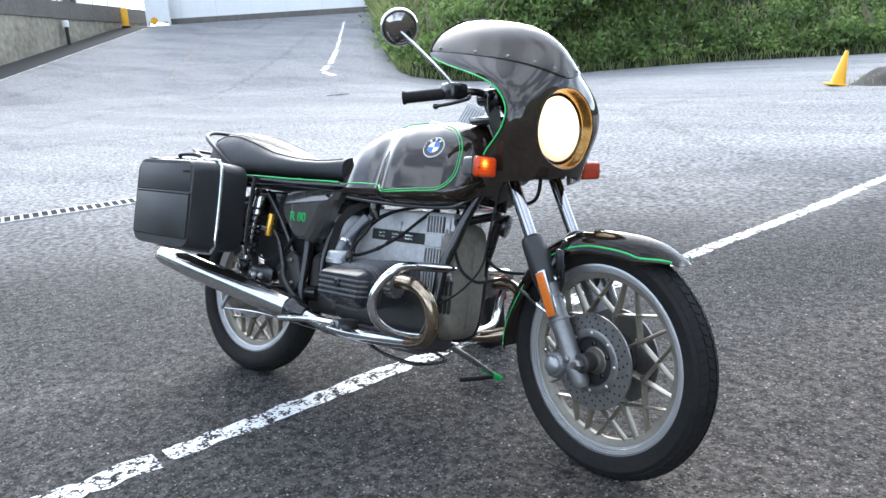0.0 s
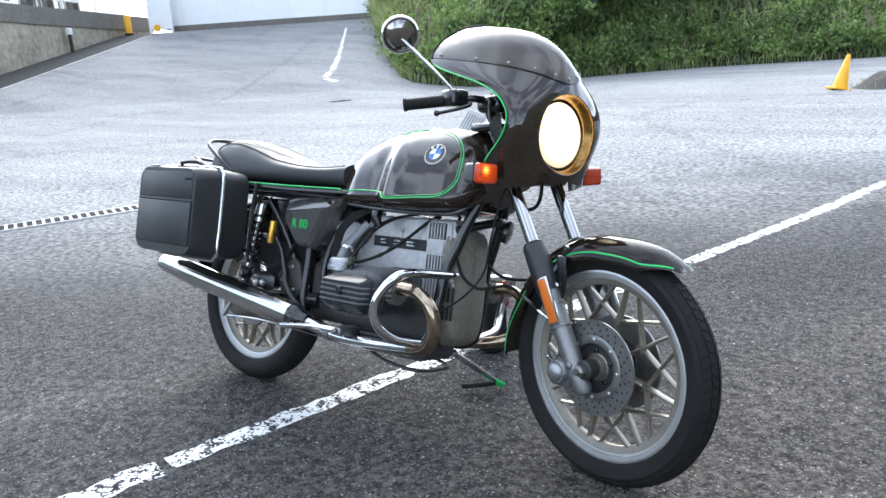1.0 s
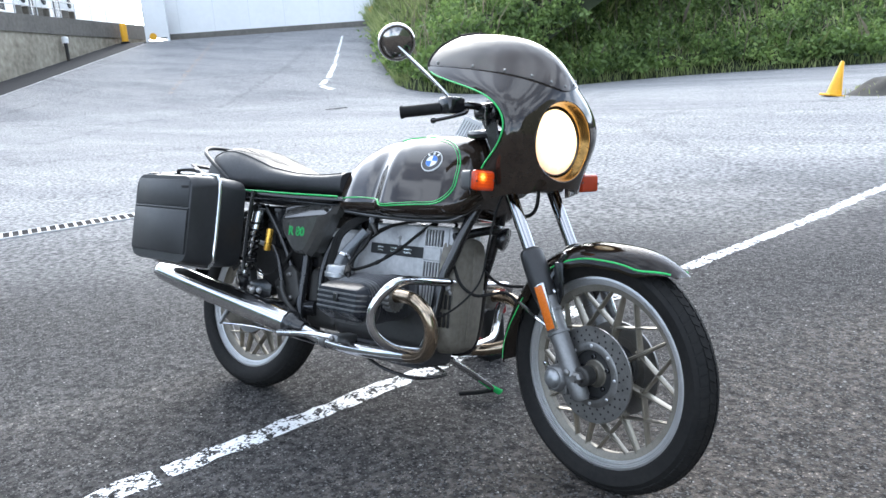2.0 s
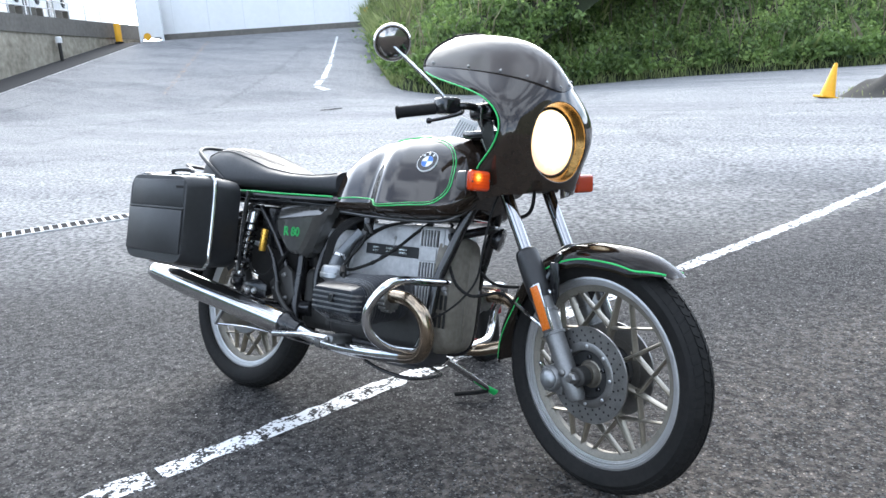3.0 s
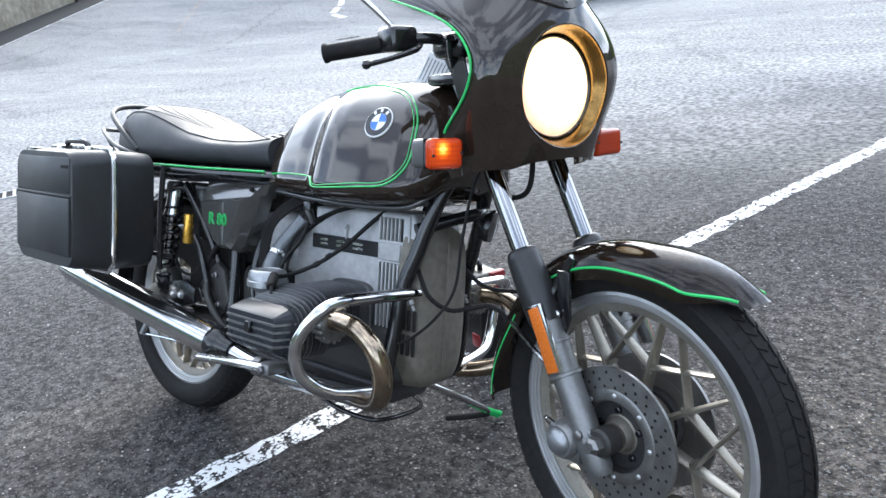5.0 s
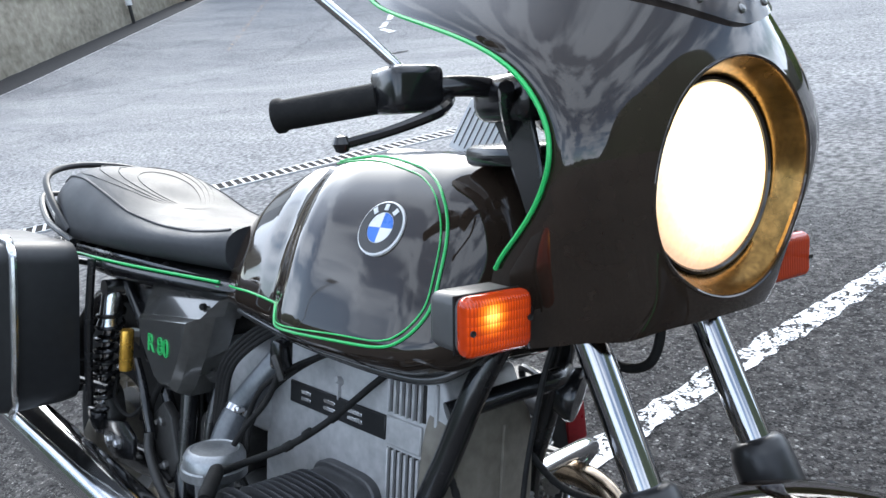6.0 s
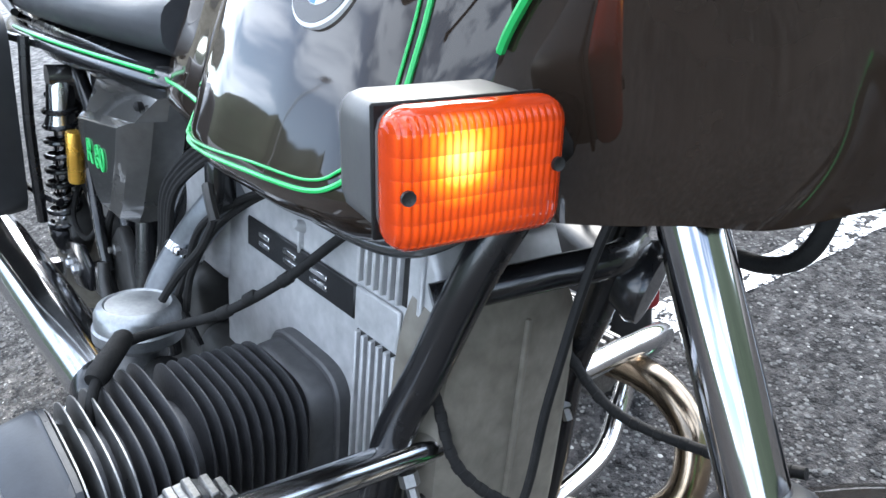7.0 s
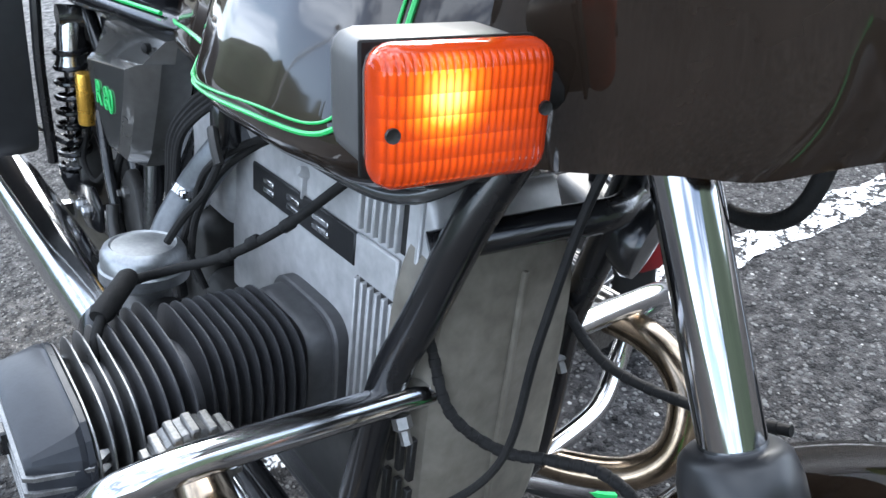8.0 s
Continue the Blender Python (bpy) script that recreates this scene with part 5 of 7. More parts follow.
def indicator(side, lens_mat, turn, roll, shift):
    pivot = Matrix.Translation((-0.255 + shift[0], 0.242 * side + shift[1], 0.506 + shift[2])) @ Matrix.Rotation(radians(turn), 4, "Z") @ Matrix.Rotation(radians(roll), 4, "X") @ Matrix.Translation((0.255, -0.242 * side, -0.506))

    y0, y1, z0, z1, face = 0.203, 0.2785, 0.4795, 0.5325, -0.240
    bm = rbox((face - 0.060, y0, z0), (face - 0.010, y1, z1), 0.010, 3)
    if side < 0:
        mirror_y(bm)
    body = part("indicator", bm, HOUSING, bike, "grey-black indicator housing", STEERED @ pivot)
    bm = rbox((face - 0.018, y0 - 0.0015, z0 - 0.0015), (face + 0.004, y1 + 0.0015, z1 + 0.0015), 0.0105, 5)
    part("lens", mirror_y(bm) if side < 0 else bm, lens_mat, body, "amber ribbed indicator lens", sharp=60)
    for y, z in ((y0 + 0.006, 0.508), (y1 - 0.0040, 0.503)):
        part("screw", lathe([(0.0030, 0.0), (0.0030, 0.0016), (0.0015, 0.0008), (0.0, 0.0008)], 10, (face + 0.0038, y * side, z), (1, 0, 0)), DARK, body)
    bm = rbox((face - 0.0200, y0 - 0.0004, z0 - 0.0004), (face - 0.0172, y1 + 0.0004, z1 + 0.0004), 0.0008, 1)
    part("gasket", mirror_y(bm) if side < 0 else bm, RUBBER, body, "thin black gasket")
    part("stem", sweep([(face - 0.032, (y0 + 0.004) * side, 0.506), (face - 0.034, 0.150 * side, 0.506)], 0.011, 10, 1), RUBBER, body)


HOUSING = material("grey indicator plastic", (0.080, 0.080, 0.079), 0.40, 0.0, 12, 0.12, bump=0.04, spec=0.4)
indicator(-1, indicator_lens_material((-0.236, -0.252, 0.515)), 3.3, -3.2, (-0.003, 0.0065, 0.006))
indicator(1, indicator_lens_material(None), -4, 2.0, (0.0, -0.045, 0.0))

# ---- handlebar, controls and mirror ----
BAR = [(-0.375, 0, 0.71), (-0.365, 0.10, 0.715), (-0.375, 0.17, 0.725), (-0.418, 0.228, 0.720), (-0.510, 0.322, 0.7055)]
fp_("handlebar", sweep([(x, -y, z) for x, y, z in BAR[::-1]] + BAR[1:], 0.011, 12), BLACK)
for side in (-1, 1):
    a, b = Vector((-0.428, 0.239 * side, 0.7180)), Vector((-0.510, 0.322 * side, 0.7055))
    d = (b - a).normalized()
    L = (b - a).length
    fp_("grip", lathe([(0.013, 0), (0.0175, 0.002), (0.0165, 0.01), (0.0165, L - 0.008), (0.019, L - 0.004), (0.019, L + 0.002), (0.0, L + 0.003)], 20, a, d), RUBBER, "black rubber grip")
    fp_("switch_box", rbox((-0.435, min(0.19 * side, 0.25 * side), 0.70), (-0.375, max(0.19 * side, 0.25 * side), 0.748), 0.010, 3), BLACK)
    fp_("lever", sweep([(-0.372, 0.190 * side, 0.712), (-0.338, 0.225 * side, 0.700), (-0.344, 0.27 * side, 0.686), (-0.365, 0.313 * side, 0.675)], [0.006, 0.006, 0.005, 0.005], 8), BLACK, "black brake lever")
    fp_("lever_ball", lathe([(0.0, -0.009), (0.006, -0.007), (0.009, 0), (0.006, 0.007), (0.0, 0.009)], 12, (-0.366, 0.316 * side, 0.675)), BLACK)
stem0, stem1 = Vector((-0.406, -0.231, 0.750)), Vector((-0.499, -0.350, 0.895))
fp_("mirror_stem", sweep([(-0.408, -0.23, 0.72), stem0, stem1 + Vector((0.016, -0.006, -0.008)), stem1 + Vector((0.010, -0.002, -0.002))], 0.0055, 10, 4), CHROME, "chrome mirror stem")
mir = fp_("mirror", lathe([(0.0, 0.024), (0.012, 0.0232), (0.024, 0.0205), (0.036, 0.0150), (0.046, 0.0065), (0.0475, 0.009), (0.051, 0.009), (0.053, 0.005), (0.053, -0.006), (0.049, -0.008), (0.0, -0.008)], 36, stem1 + Vector((0.004, 0, 0.004)), Vector((0.80, -0.40, -0.46))), SMOKED, "round smoked chrome mirror back with a bright rim")
part("rim", lathe([(0.0470, 0.0065), (0.0475, 0.0098), (0.0512, 0.0098), (0.0536, 0.005), (0.0536, -0.004), (0.0500, -0.004)], 36, stem1 + Vector((0.004, 0, 0.004)), Vector((0.80, -0.40, -0.46)), closed=True), CHROME, mir, "bright chrome rim")
fp_("instrument_pod", lathe([(0.0, 0.0), (0.05, 0.0), (0.055, 0.02), (0.055, 0.07), (0.048, 0.08), (0.0, 0.08)], 28, (-0.32, -0.055, 0.70), (-0.75, 0, 0.66)), BLACK)
fp_("instrument_pod", lathe([(0.0, 0.0), (0.05, 0.0), (0.055, 0.02), (0.055, 0.07), (0.048, 0.08), (0.0, 0.08)], 28, (-0.32, 0.055, 0.70), (-0.75, 0, 0.66)), BLACK)

# ---- tank ----
TX = [0.47, 0.50, 0.56, 0.64, 0.70, 0.745, 0.80, 0.90, 0.98, 1.03, 1.065, 1.085]
T_TOP = [0.83, 0.876, 0.918, 0.950, 0.962, 0.968, 0.972, 0.973, 0.968, 0.952, 0.915, 0.86]
T_BOT = [0.708, 0.704, 0.702, 0.698, 0.696, 0.694, 0.693, 0.693, 0.699, 0.715, 0.75, 0.79]
T_HALF = [0.085, 0.118, 0.136, 0.148, 0.155, 0.184, 0.190, 0.190, 0.184, 0.168, 0.130, 0.07]


def tank_dims(x):
    return [float(np.interp(x, TX, a)) for a in (T_TOP, T_BOT, T_HALF)]


T_PROFILE = [(0.0, 0.0), (0.50, 0.004), (0.78, 0.02), (0.925, 0.065), (0.995, 0.135), (0.965, 0.24), (0.90, 0.40), (0.825, 0.54), (0.735, 0.67), (0.61, 0.80), (0.43, 0.915), (0.22, 0.98), (0.0, 1.0)]
T_CURVE = [(p.x, p.z) for p in spline([(u, 0, v) for u, v in T_PROFILE], 4)]


def tank_ring(x):
    top, bot, half = tank_dims(x)
    right = [Vector((x, -half * u, bot + (top - bot) * v)) for u, v in T_CURVE]
    left = [Vector((x, half * u, bot + (top - bot) * v)) for u, v in T_CURVE[-2:0:-1]]
    return right + left


def tank_y(x, z):
    """Half width of the tank at a height."""
    top, bot, half = tank_dims(x)
    return half * float(np.interp((z - bot) / (top - bot), [v for _, v in T_CURVE], [u for u, _ in T_CURVE]))


xs = [0.47 + (1.085 - 0.47) * k / 60 for k in range(61)]
rings = relax([tank_ring(x) for x in xs], 1)
tank = bp_("fuel_tank", loft(rings), PAINT, "glossy black fuel tank with green pinstripes", 60)


def tank_line(pts, r, mat, name, label=""):
    for side in (-1, 1):
        path = [Vector((x, side * (tank_y(x, z) + 0.0012), z)) for x, z in ((p.x, p.z) for p in spline([(x, 0, z) for x, z in pts], 10))]
        part(name, sweep(path, r, 6, 1, straight=True), mat, tank, label)


OUTLINE = [(0.500, 0.745), (0.60, 0.751), (0.68, 0.750), (0.718, 0.745), (0.747, 0.728), (0.80, 0.729), (0.885, 0.735), (0.957, 0.741), (0.990, 0.756), (1.012, 0.787), (1.0145, 0.823), (1.006, 0.873), (0.980, 0.913), (0.935, 0.940), (0.882, 0.953), (0.80, 0.961), (0.70, 0.953)]
tank_line(OUTLINE, 0.0019, GREEN, "stripe", "green pinstripe")


def inset(x, z, d=0.0075):
    v = Vector((0.88 - x, 0.85 - z)).normalized() * d
    return x + v.x, z + v.y


tank_line([inset(x, z) for x, z in OUTLINE[3:]], 0.0011, GREEN, "stripe", "thin green pinstripe")
part("filler_cap", lathe([(0.035, 0), (0.035, 0.010), (0.028, 0.016), (0.0, 0.018)], 32, (0.80, 0, 0.957)), BLACK, tank)
part("rubber_lip", sweep([(0.52, -0.100, 0.704), (0.7, -0.122, 0.694), (0.9, -0.132, 0.692), (1.0, -0.124, 0.704), (1.06, -0.09, 0.756)], 0.0065, 10), COVERGLOSS, tank, "dark lower seam of the tank")
# round badge: white rim, black ring, blue and white quarters
for side in (-1, 1):
    bx, bz = 0.909, 0.871
    by = tank_y(bx, bz)
    e = 0.004
    nx = Vector((-(tank_y(bx + e, bz) - tank_y(bx - e, bz)) / (2 * e), 1, -(tank_y(bx, bz + e) - tank_y(bx, bz - e)) / (2 * e))).normalized()
    nx.y *= side
    at = Vector((bx, by * side, bz))
    badge = part("badge", lathe([(0.036, -0.006), (0.036, 0.002), (0.0345, 0.003), (0.0, 0.003)], 40, at, nx), WHITE, tank, "round badge with a white rim")
    part("ring", lathe([(0.0205, 0.0032), (0.0335, 0.0032), (0.0335, 0.0038), (0.0205, 0.0038)], 40, at, nx, closed=True), BLACK, badge)
    m = Matrix.Translation(at) @ axis_matrix(nx)
    up = (m.inverted().to_3x3() @ Vector((0, 0, 1)))
    a_up = math.atan2(up.y, up.x)
    for q in range(4):
        bm = bmesh.new()
        arc = [m @ Vector((0, 0, 0.0036))] + [m @ Vector((0.0198 * math.cos(a_up + q * math.pi / 2 + math.pi / 2 * k / 10), 0.0198 * math.sin(a_up + q * math.pi / 2 + math.pi / 2 * k / 10), 0.0036)) for k in range(11)]
        bm.faces.new([bm.verts.new(p) for p in arc])
        part("quarter", bm, BLUE if (q % 2 == 0) == (side > 0) else WHITE, badge)
    for k in (-1, 0, 1):
        a = a_up + k * radians(38)
        c = m @ Vector((0.0270 * math.cos(a), 0.0270 * math.sin(a), 0.0042))
        bm = rbox((-0.0042, -0.0032, -0.0004), (0.0042, 0.0032, 0.0004), 0)
        bmesh.ops.transform(bm, matrix=Matrix.Translation(c) @ axis_matrix(nx) @ Matrix.Rotation(a, 4, "Z"), verts=bm.verts)
        part("mark", bm, WHITE, badge)

# ---- seat ----
SXS = [-0.285, -0.265, -0.22, -0.14, -0.05, 0.05, 0.16, 0.28, 0.38, 0.45, 0.50]
S_TOP = [0.83, 0.872, 0.908, 0.931, 0.926, 0.895, 0.853, 0.831, 0.827, 0.835, 0.845]
S_HALF = [0.085, 0.115, 0.142, 0.160, 0.168, 0.170, 0.166, 0.155, 0.140, 0.128, 0.118]
seat_rings = []
for k in range(56):
    x = -0.285 + (0.50 + 0.285) * k / 55
    top, half = float(np.interp(x, SXS, S_TOP)), float(np.interp(x, SXS, S_HALF))
    ring = []
    for j in range(32):
        a = 2 * math.pi * j / 32
        c, s_ = math.cos(a), math.sin(a)
        zc = 0.80 if s_ > 0 else 0.80
        zc = min(zc, top - 0.02)
        lowz = 0.757
        ring.append(Vector((x, half * math.copysign(abs(c) ** 0.62, c), zc + (top - zc) * abs(s_) ** 0.72 if s_ >= 0 else zc - (zc - lowz) * abs(s_) ** 0.6)))
    seat_rings.append(ring)
relax(seat_rings, 4)
seat = bp_("seat", loft(seat_rings), LEATHER, "black vinyl dual seat with stitched ribs", 60)


def seat_top(x, y):
    top, half = float(np.interp(x, SXS, S_TOP)), float(np.interp(x, SXS, S_HALF))
    zc = min(0.80, top - 0.02)
    c = min(1, abs(y) / half) ** (1 / 0.62)
    return zc + (top - zc) * math.sqrt(max(0, 1 - c * c)) ** 0.72


for k in range(4):
    la, wb = 0.205 - 0.036 * k, 0.118 - 0.022 * k
    loop_pts = []
    for j in range(48):
        a = 2 * math.pi * j / 48
        x, y = -0.02 + 0.03 * k + la * math.cos(a), wb * math.sin(a) * (1 - 0.25 * math.cos(a))
        loop_pts.append((x, y, seat_top(x, y) - 0.0003))
    part("stitch_line", sweep(loop_pts, 0.0010, 6, 1, closed=True), LEATHER, seat)
for side in (-1, 1):
    part("piping", sweep([(x, side * 0.80 * float(np.interp(x, SXS, S_HALF)), seat_top(x, 0.80 * float(np.interp(x, SXS, S_HALF))) + 0.001) for x in np.linspace(-0.25, 0.48, 24)], 0.0026, 6, 1), LEATHER, seat)
    trim = bp_("seat_trim", sweep([(-0.27, 0.12 * side, 0.752), (-0.1, 0.164 * side, 0.748), (0.07, 0.176 * side, 0.746), (0.3, 0.150 * side, 0.744), (0.505, 0.125 * side, 0.745), (0.555, 0.108 * side, 0.742)], [0.013, 0.013, 0.013, 0.013, 0.012, 0.004], 10, 8, flat=0.35), BLACK, "black seat rail trim")
    for dz, thick in ((0.006, 0.0028), (-0.002, 0.0012)):
        part("stripe", sweep([(0.02, 0.1765 * side + 0.004 * side, 0.746 + dz), (0.16, 0.173 * side, 0.745 + dz), (0.3, 0.156 * side, 0.744 + dz), (0.505, 0.131 * side, 0.745 + dz)], thick, 6), GREEN, trim, "green pinstripe")
bp_("seat_pan", rbox((-0.26, -0.13, 0.725), (0.48, 0.13, 0.758), 0.015), BLACK)

# ---- tail: mudguard, grab rail, rack ----
bm = loft([[Vector((0.345 * math.cos(a) * 1.02, 0.075 * math.sin(v), 0.325 + (0.355 - 0.05 * (1 - math.cos(v))) * math.sin(a) + 0.02)) for v in [radians(-85 + 17 * j) for j in range(11)]] for a in [radians(40 + 140 * k / 24) for k in range(25)]], caps=False, ring_closed=False)
bmesh.ops.solidify(bm, geom=bm.faces[:], thickness=0.003)
bp_("rear_mudguard", bm, BLACK, "black rear mudguard")
bp_("grab_rail", sweep([(-0.05, -0.165, 0.79), (-0.16, -0.165, 0.85), (-0.255, -0.14, 0.90), (-0.30, -0.06, 0.925), (-0.30, 0.06, 0.925), (-0.255, 0.14, 0.90), (-0.16, 0.165, 0.85), (-0.05, 0.165, 0.79)], 0.0075, 10), SATIN, "black tubular grab rail")
for side in (-1, 1):
    bp_("rack_tube", sweep([(-0.02, 0.17 * side, 0.77), (-0.2, 0.16 * side, 0.80), (-0.36, 0.12 * side, 0.845), (-0.44, 0.06 * side, 0.85), (-0.44, 0.0, 0.85)], 0.0065, 8), SATIN, "black luggage rack tube")
    bp_("rack_strut", sweep([(-0.36, 0.12 * side, 0.845), (-0.30, 0.11 * side, 0.78), (-0.22, 0.11 * side, 0.74)], 0.006, 8), BLACK)
tail = bp_("tail_lamp", rbox((-0.385, -0.075, 0.70), (-0.28, 0.075, 0.785), 0.015, 3), BLACK, "black tail lamp housing")
part("lens", rbox((-0.402, -0.068, 0.706), (-0.38, 0.068, 0.779), 0.010, 3), RED, tail, "red tail lamp lens")
# ---- pannier on its frame ----
PX0, PX1, PZ0, PZ1 = -0.262, 0.118, 0.462, 0.782


def shell(y_in, y_out, inset, z0, z1):
    """Half a case, tapering outwards with cut corners."""
    rings = []
    for f, y in ((0.0, y_in), (0.55, y_in + (y_out - y_in) * 0.80), (1.0, y_out)):
        d = inset * f
        c = 0.035 + 0.012 * f
        x0, x1, a, b = PX0 + d, PX1 - d, z0 + d * 0.7, z1 - d * 0.7
        ring = []
        for cx, cz, sx, sz in ((x1, a, -1, 1), (x1, b, -1, -1), (x0, b, 1, -1), (x0, a, 1, 1)):
            pts = [Vector((cx + sx * c * (1 - math.sin(t)), y, cz + sz * c * (1 - math.cos(t)))) for t in [radians(90 * k / 5) for k in range(6)]]
            if (sx, sz) in ((-1, -1), (1, 1)):
                pts.reverse()
            ring += pts
        rings.append(ring)
    return loft(rings)


PANNIER = material("grained black pannier plastic", (0.024, 0.0245, 0.026), 0.38, 0.0, 9, 0.2, bump=0.10, bump_scale=700, spec=0.45)
pannier = bp_("pannier", shell(-0.3225, -0.205, 0.006, PZ0, PZ1), PANNIER, "black plastic pannier with a bright seam strip")
bm = shell(-0.318, -0.418, 0.016, PZ0, PZ1)
lid = part("lid", bm, PANNIER, pannier, "textured black outer lid")
part("lid_panel", rbox((PX0 + 0.028, -0.4205, PZ1 - 0.118), (PX1 - 0.030, -0.400, PZ1 - 0.024), 0.004, 2), PANNIER, lid)
part("lid_panel", rbox((PX0 + 0.024, -0.4250, PZ0 + 0.040), (PX1 - 0.026, -0.400, PZ1 - 0.128), 0.004, 2), PANNIER, lid)
part("lid_ridge", rbox((PX0 + 0.020, -0.4235, PZ1 - 0.1265), (PX1 - 0.022, -0.400, PZ1 - 0.1205), 0.0015, 1), PANNIER, lid)
part("lid_edge", rbox((PX1 - 0.024, -0.4195, PZ0 + 0.045), (PX1 - 0.017, -0.395, PZ1 - 0.040), 0.002, 1), PANNIER, lid)
part("lid_catch", rbox((PX0 + 0.060, -0.412, PZ1 - 0.020), (PX0 + 0.110, -0.380, PZ1 - 0.002), 0.004, 2), BLACK, lid)
part("maker_bar", rbox((PX1 - 0.075, -0.4225, PZ1 - 0.052), (PX1 - 0.035, -0.42, PZ1 - 0.044), 0.0006, 1), RUBBER, lid)
loop = [(PX1 + 0.004, -0.3205, PZ0 + 0.05), (PX1 + 0.004, -0.3205, PZ1 - 0.05), (PX1 - 0.012, -0.3205, PZ1 - 0.008), (PX1 - 0.05, -0.3205, PZ1 + 0.004), (PX0 + 0.05, -0.3205, PZ1 + 0.004), (PX0 + 0.012, -0.3205, PZ1 - 0.008), (PX0 - 0.004, -0.3205, PZ1 - 0.05), (PX0 - 0.004, -0.3205, PZ0 + 0.05), (PX0 + 0.012, -0.3205, PZ0 + 0.008), (PX0 + 0.05, -0.3205, PZ0 - 0.004), (PX1 - 0.05, -0.3205, PZ0 - 0.004), (PX1 - 0.012, -0.3205, PZ0 + 0.008)]
part("seam_strip", sweep(loop, 0.0065, 8, 4, closed=True), STRIP, pannier, "bright metal seam strip")
part("handle", sweep([(-0.125, -0.326, PZ1 - 0.004), (-0.118, -0.334, PZ1 + 0.018), (-0.02, -0.334, PZ1 + 0.020), (0.0, -0.328, PZ1 - 0.002)], 0.0075, 8, 6), BLACK, pannier)
for x in (-0.155, 0.02):
    part("latch", rbox((x - 0.018, -0.345, PZ1 - 0.012), (x + 0.018, -0.30, PZ1 + 0.008), 0.003), STRIP, pannier, "bright steel latch")
for z in (0.74, 0.50):
    bp_("pannier_frame", sweep([(0.16, -0.17, z), (0.0, -0.20, z), (-0.2, -0.20, z)], 0.007, 8), BLACK)
bp_("pannier_frame", sweep([(0.135, -0.19, 0.75), (0.13, -0.195, 0.62), (0.12, -0.19, 0.46)], 0.008, 8), BLACK)

# ---- frame ----
for side in (-1, 1):
    s = side
    bp_("frame_tube", sweep([(1.075, 0.032 * s, 0.84), (1.030, 0.080 * s, 0.715), (0.993, 0.099 * s, 0.60), (0.967, 0.110 * s, 0.52), (0.955, 0.122 * s, 0.40), (0.935, 0.128 * s, 0.31), (0.87, 0.13 * s, 0.272), (0.6, 0.13 * s, 0.272), (0.42, 0.125 * s, 0.285), (0.36, 0.115 * s, 0.34), (0.35, 0.10 * s, 0.50), (0.34, 0.09 * s, 0.69)], 0.0165, 14), BLACK, "black frame tube")
    bp_("rear_frame", sweep([(0.55, 0.08 * s, 0.72), (0.3, 0.115 * s, 0.725), (0.1, 0.135 * s, 0.72), (-0.22, 0.12 * s, 0.735)], 0.0125, 10), BLACK)
    bp_("rear_strut", sweep([(0.13, 0.12 * s, 0.70), (0.25, 0.11 * s, 0.55), (0.34, 0.105 * s, 0.40)], 0.011, 10), BLACK)
    # swing arm, final drive and shock
    bp_("swing_arm", sweep([(0.42, 0.085 * s, 0.36), (0.25, 0.095 * s, 0.345), (0.02, 0.10 * s, 0.327)], [0.030, 0.027, 0.030], 14), BLACK)
    shock = bp_("shock_absorber", sweep([(0.122, 0.145 * s, 0.688), (0.070, 0.150 * s, 0.385)], 0.012, 12, 1), CHROME, "black coil-over shock absorber")
    top, low = Vector((0.117, 0.1455 * s, 0.655)), Vector((0.079, 0.149 * s, 0.435))
    ax = (low - top).normalized()
    u = ax.orthogonal().normalized()
    v = ax.cross(u)
    part("spring", sweep([top + (low - top) * (k / 108) + 0.024 * (math.cos(k * 2 * math.pi / 12) * u + math.sin(k * 2 * math.pi / 12) * v) for k in range(109)], 0.0045, 7, 1, straight=True), BLACK, shock, "black coil spring")
    part("upper_shroud", lathe([(0.016, 0.03), (0.020, 0.02), (0.022, -0.03), (0.026, -0.045)], 20, top, -ax), STRIP, shock, "bright upper shroud")
    part("lower_cup", lathe([(0.027, 0), (0.027, 0.012), (0.017, 0.04)], 20, low, ax), BLACK, shock)
    part("eye", lathe([(0.0, -0.018), (0.017, -0.018), (0.017, 0.018), (0.0, 0.018)], 18, (0.122, 0.145 * s, 0.69), (0, 1, 0)), STRIP, shock)
    part("reservoir", lathe([(0.0, -0.041), (0.0115, -0.040), (0.0125, -0.036), (0.0125, 0.036), (0.0115, 0.040), (0.0, 0.041)], 20, (0.196, 0.150 * s, 0.580), (0.10, 0, 1)), GILT, shock, "gold gas reservoir")
bp_("brake_pedal", sweep([(0.44, -0.135, 0.30), (0.36, -0.150, 0.345), (0.30, -0.150, 0.40), (0.285, -0.146, 0.44)], 0.009, 10), OILY, "dark brake linkage")
bp_("linkage_bracket", extrude_outline([(0.22, 0.43), (0.30, 0.50), (0.335, 0.48), (0.36, 0.40), (0.33, 0.35), (0.25, 0.37)], "y", -0.128, -0.108, 0.006, 2), OILY, "dark cast bracket")
for x, z in ((0.262, 0.415), (0.305, 0.465), (0.32, 0.385)):
    bp_("bracket_bolt", lathe([(0.009, 0), (0.009, 0.008), (0.005, 0.010), (0.005, 0.016)], 6, (x, -0.127, z), (0, -1, 0)), STEEL)
bp_("frame_gusset", extrude_outline([(0.16, 0.70), (0.24, 0.70), (0.25, 0.62), (0.22, 0.55), (0.19, 0.55)], "y", -0.112, -0.100, 0.004, 1), BLACK)
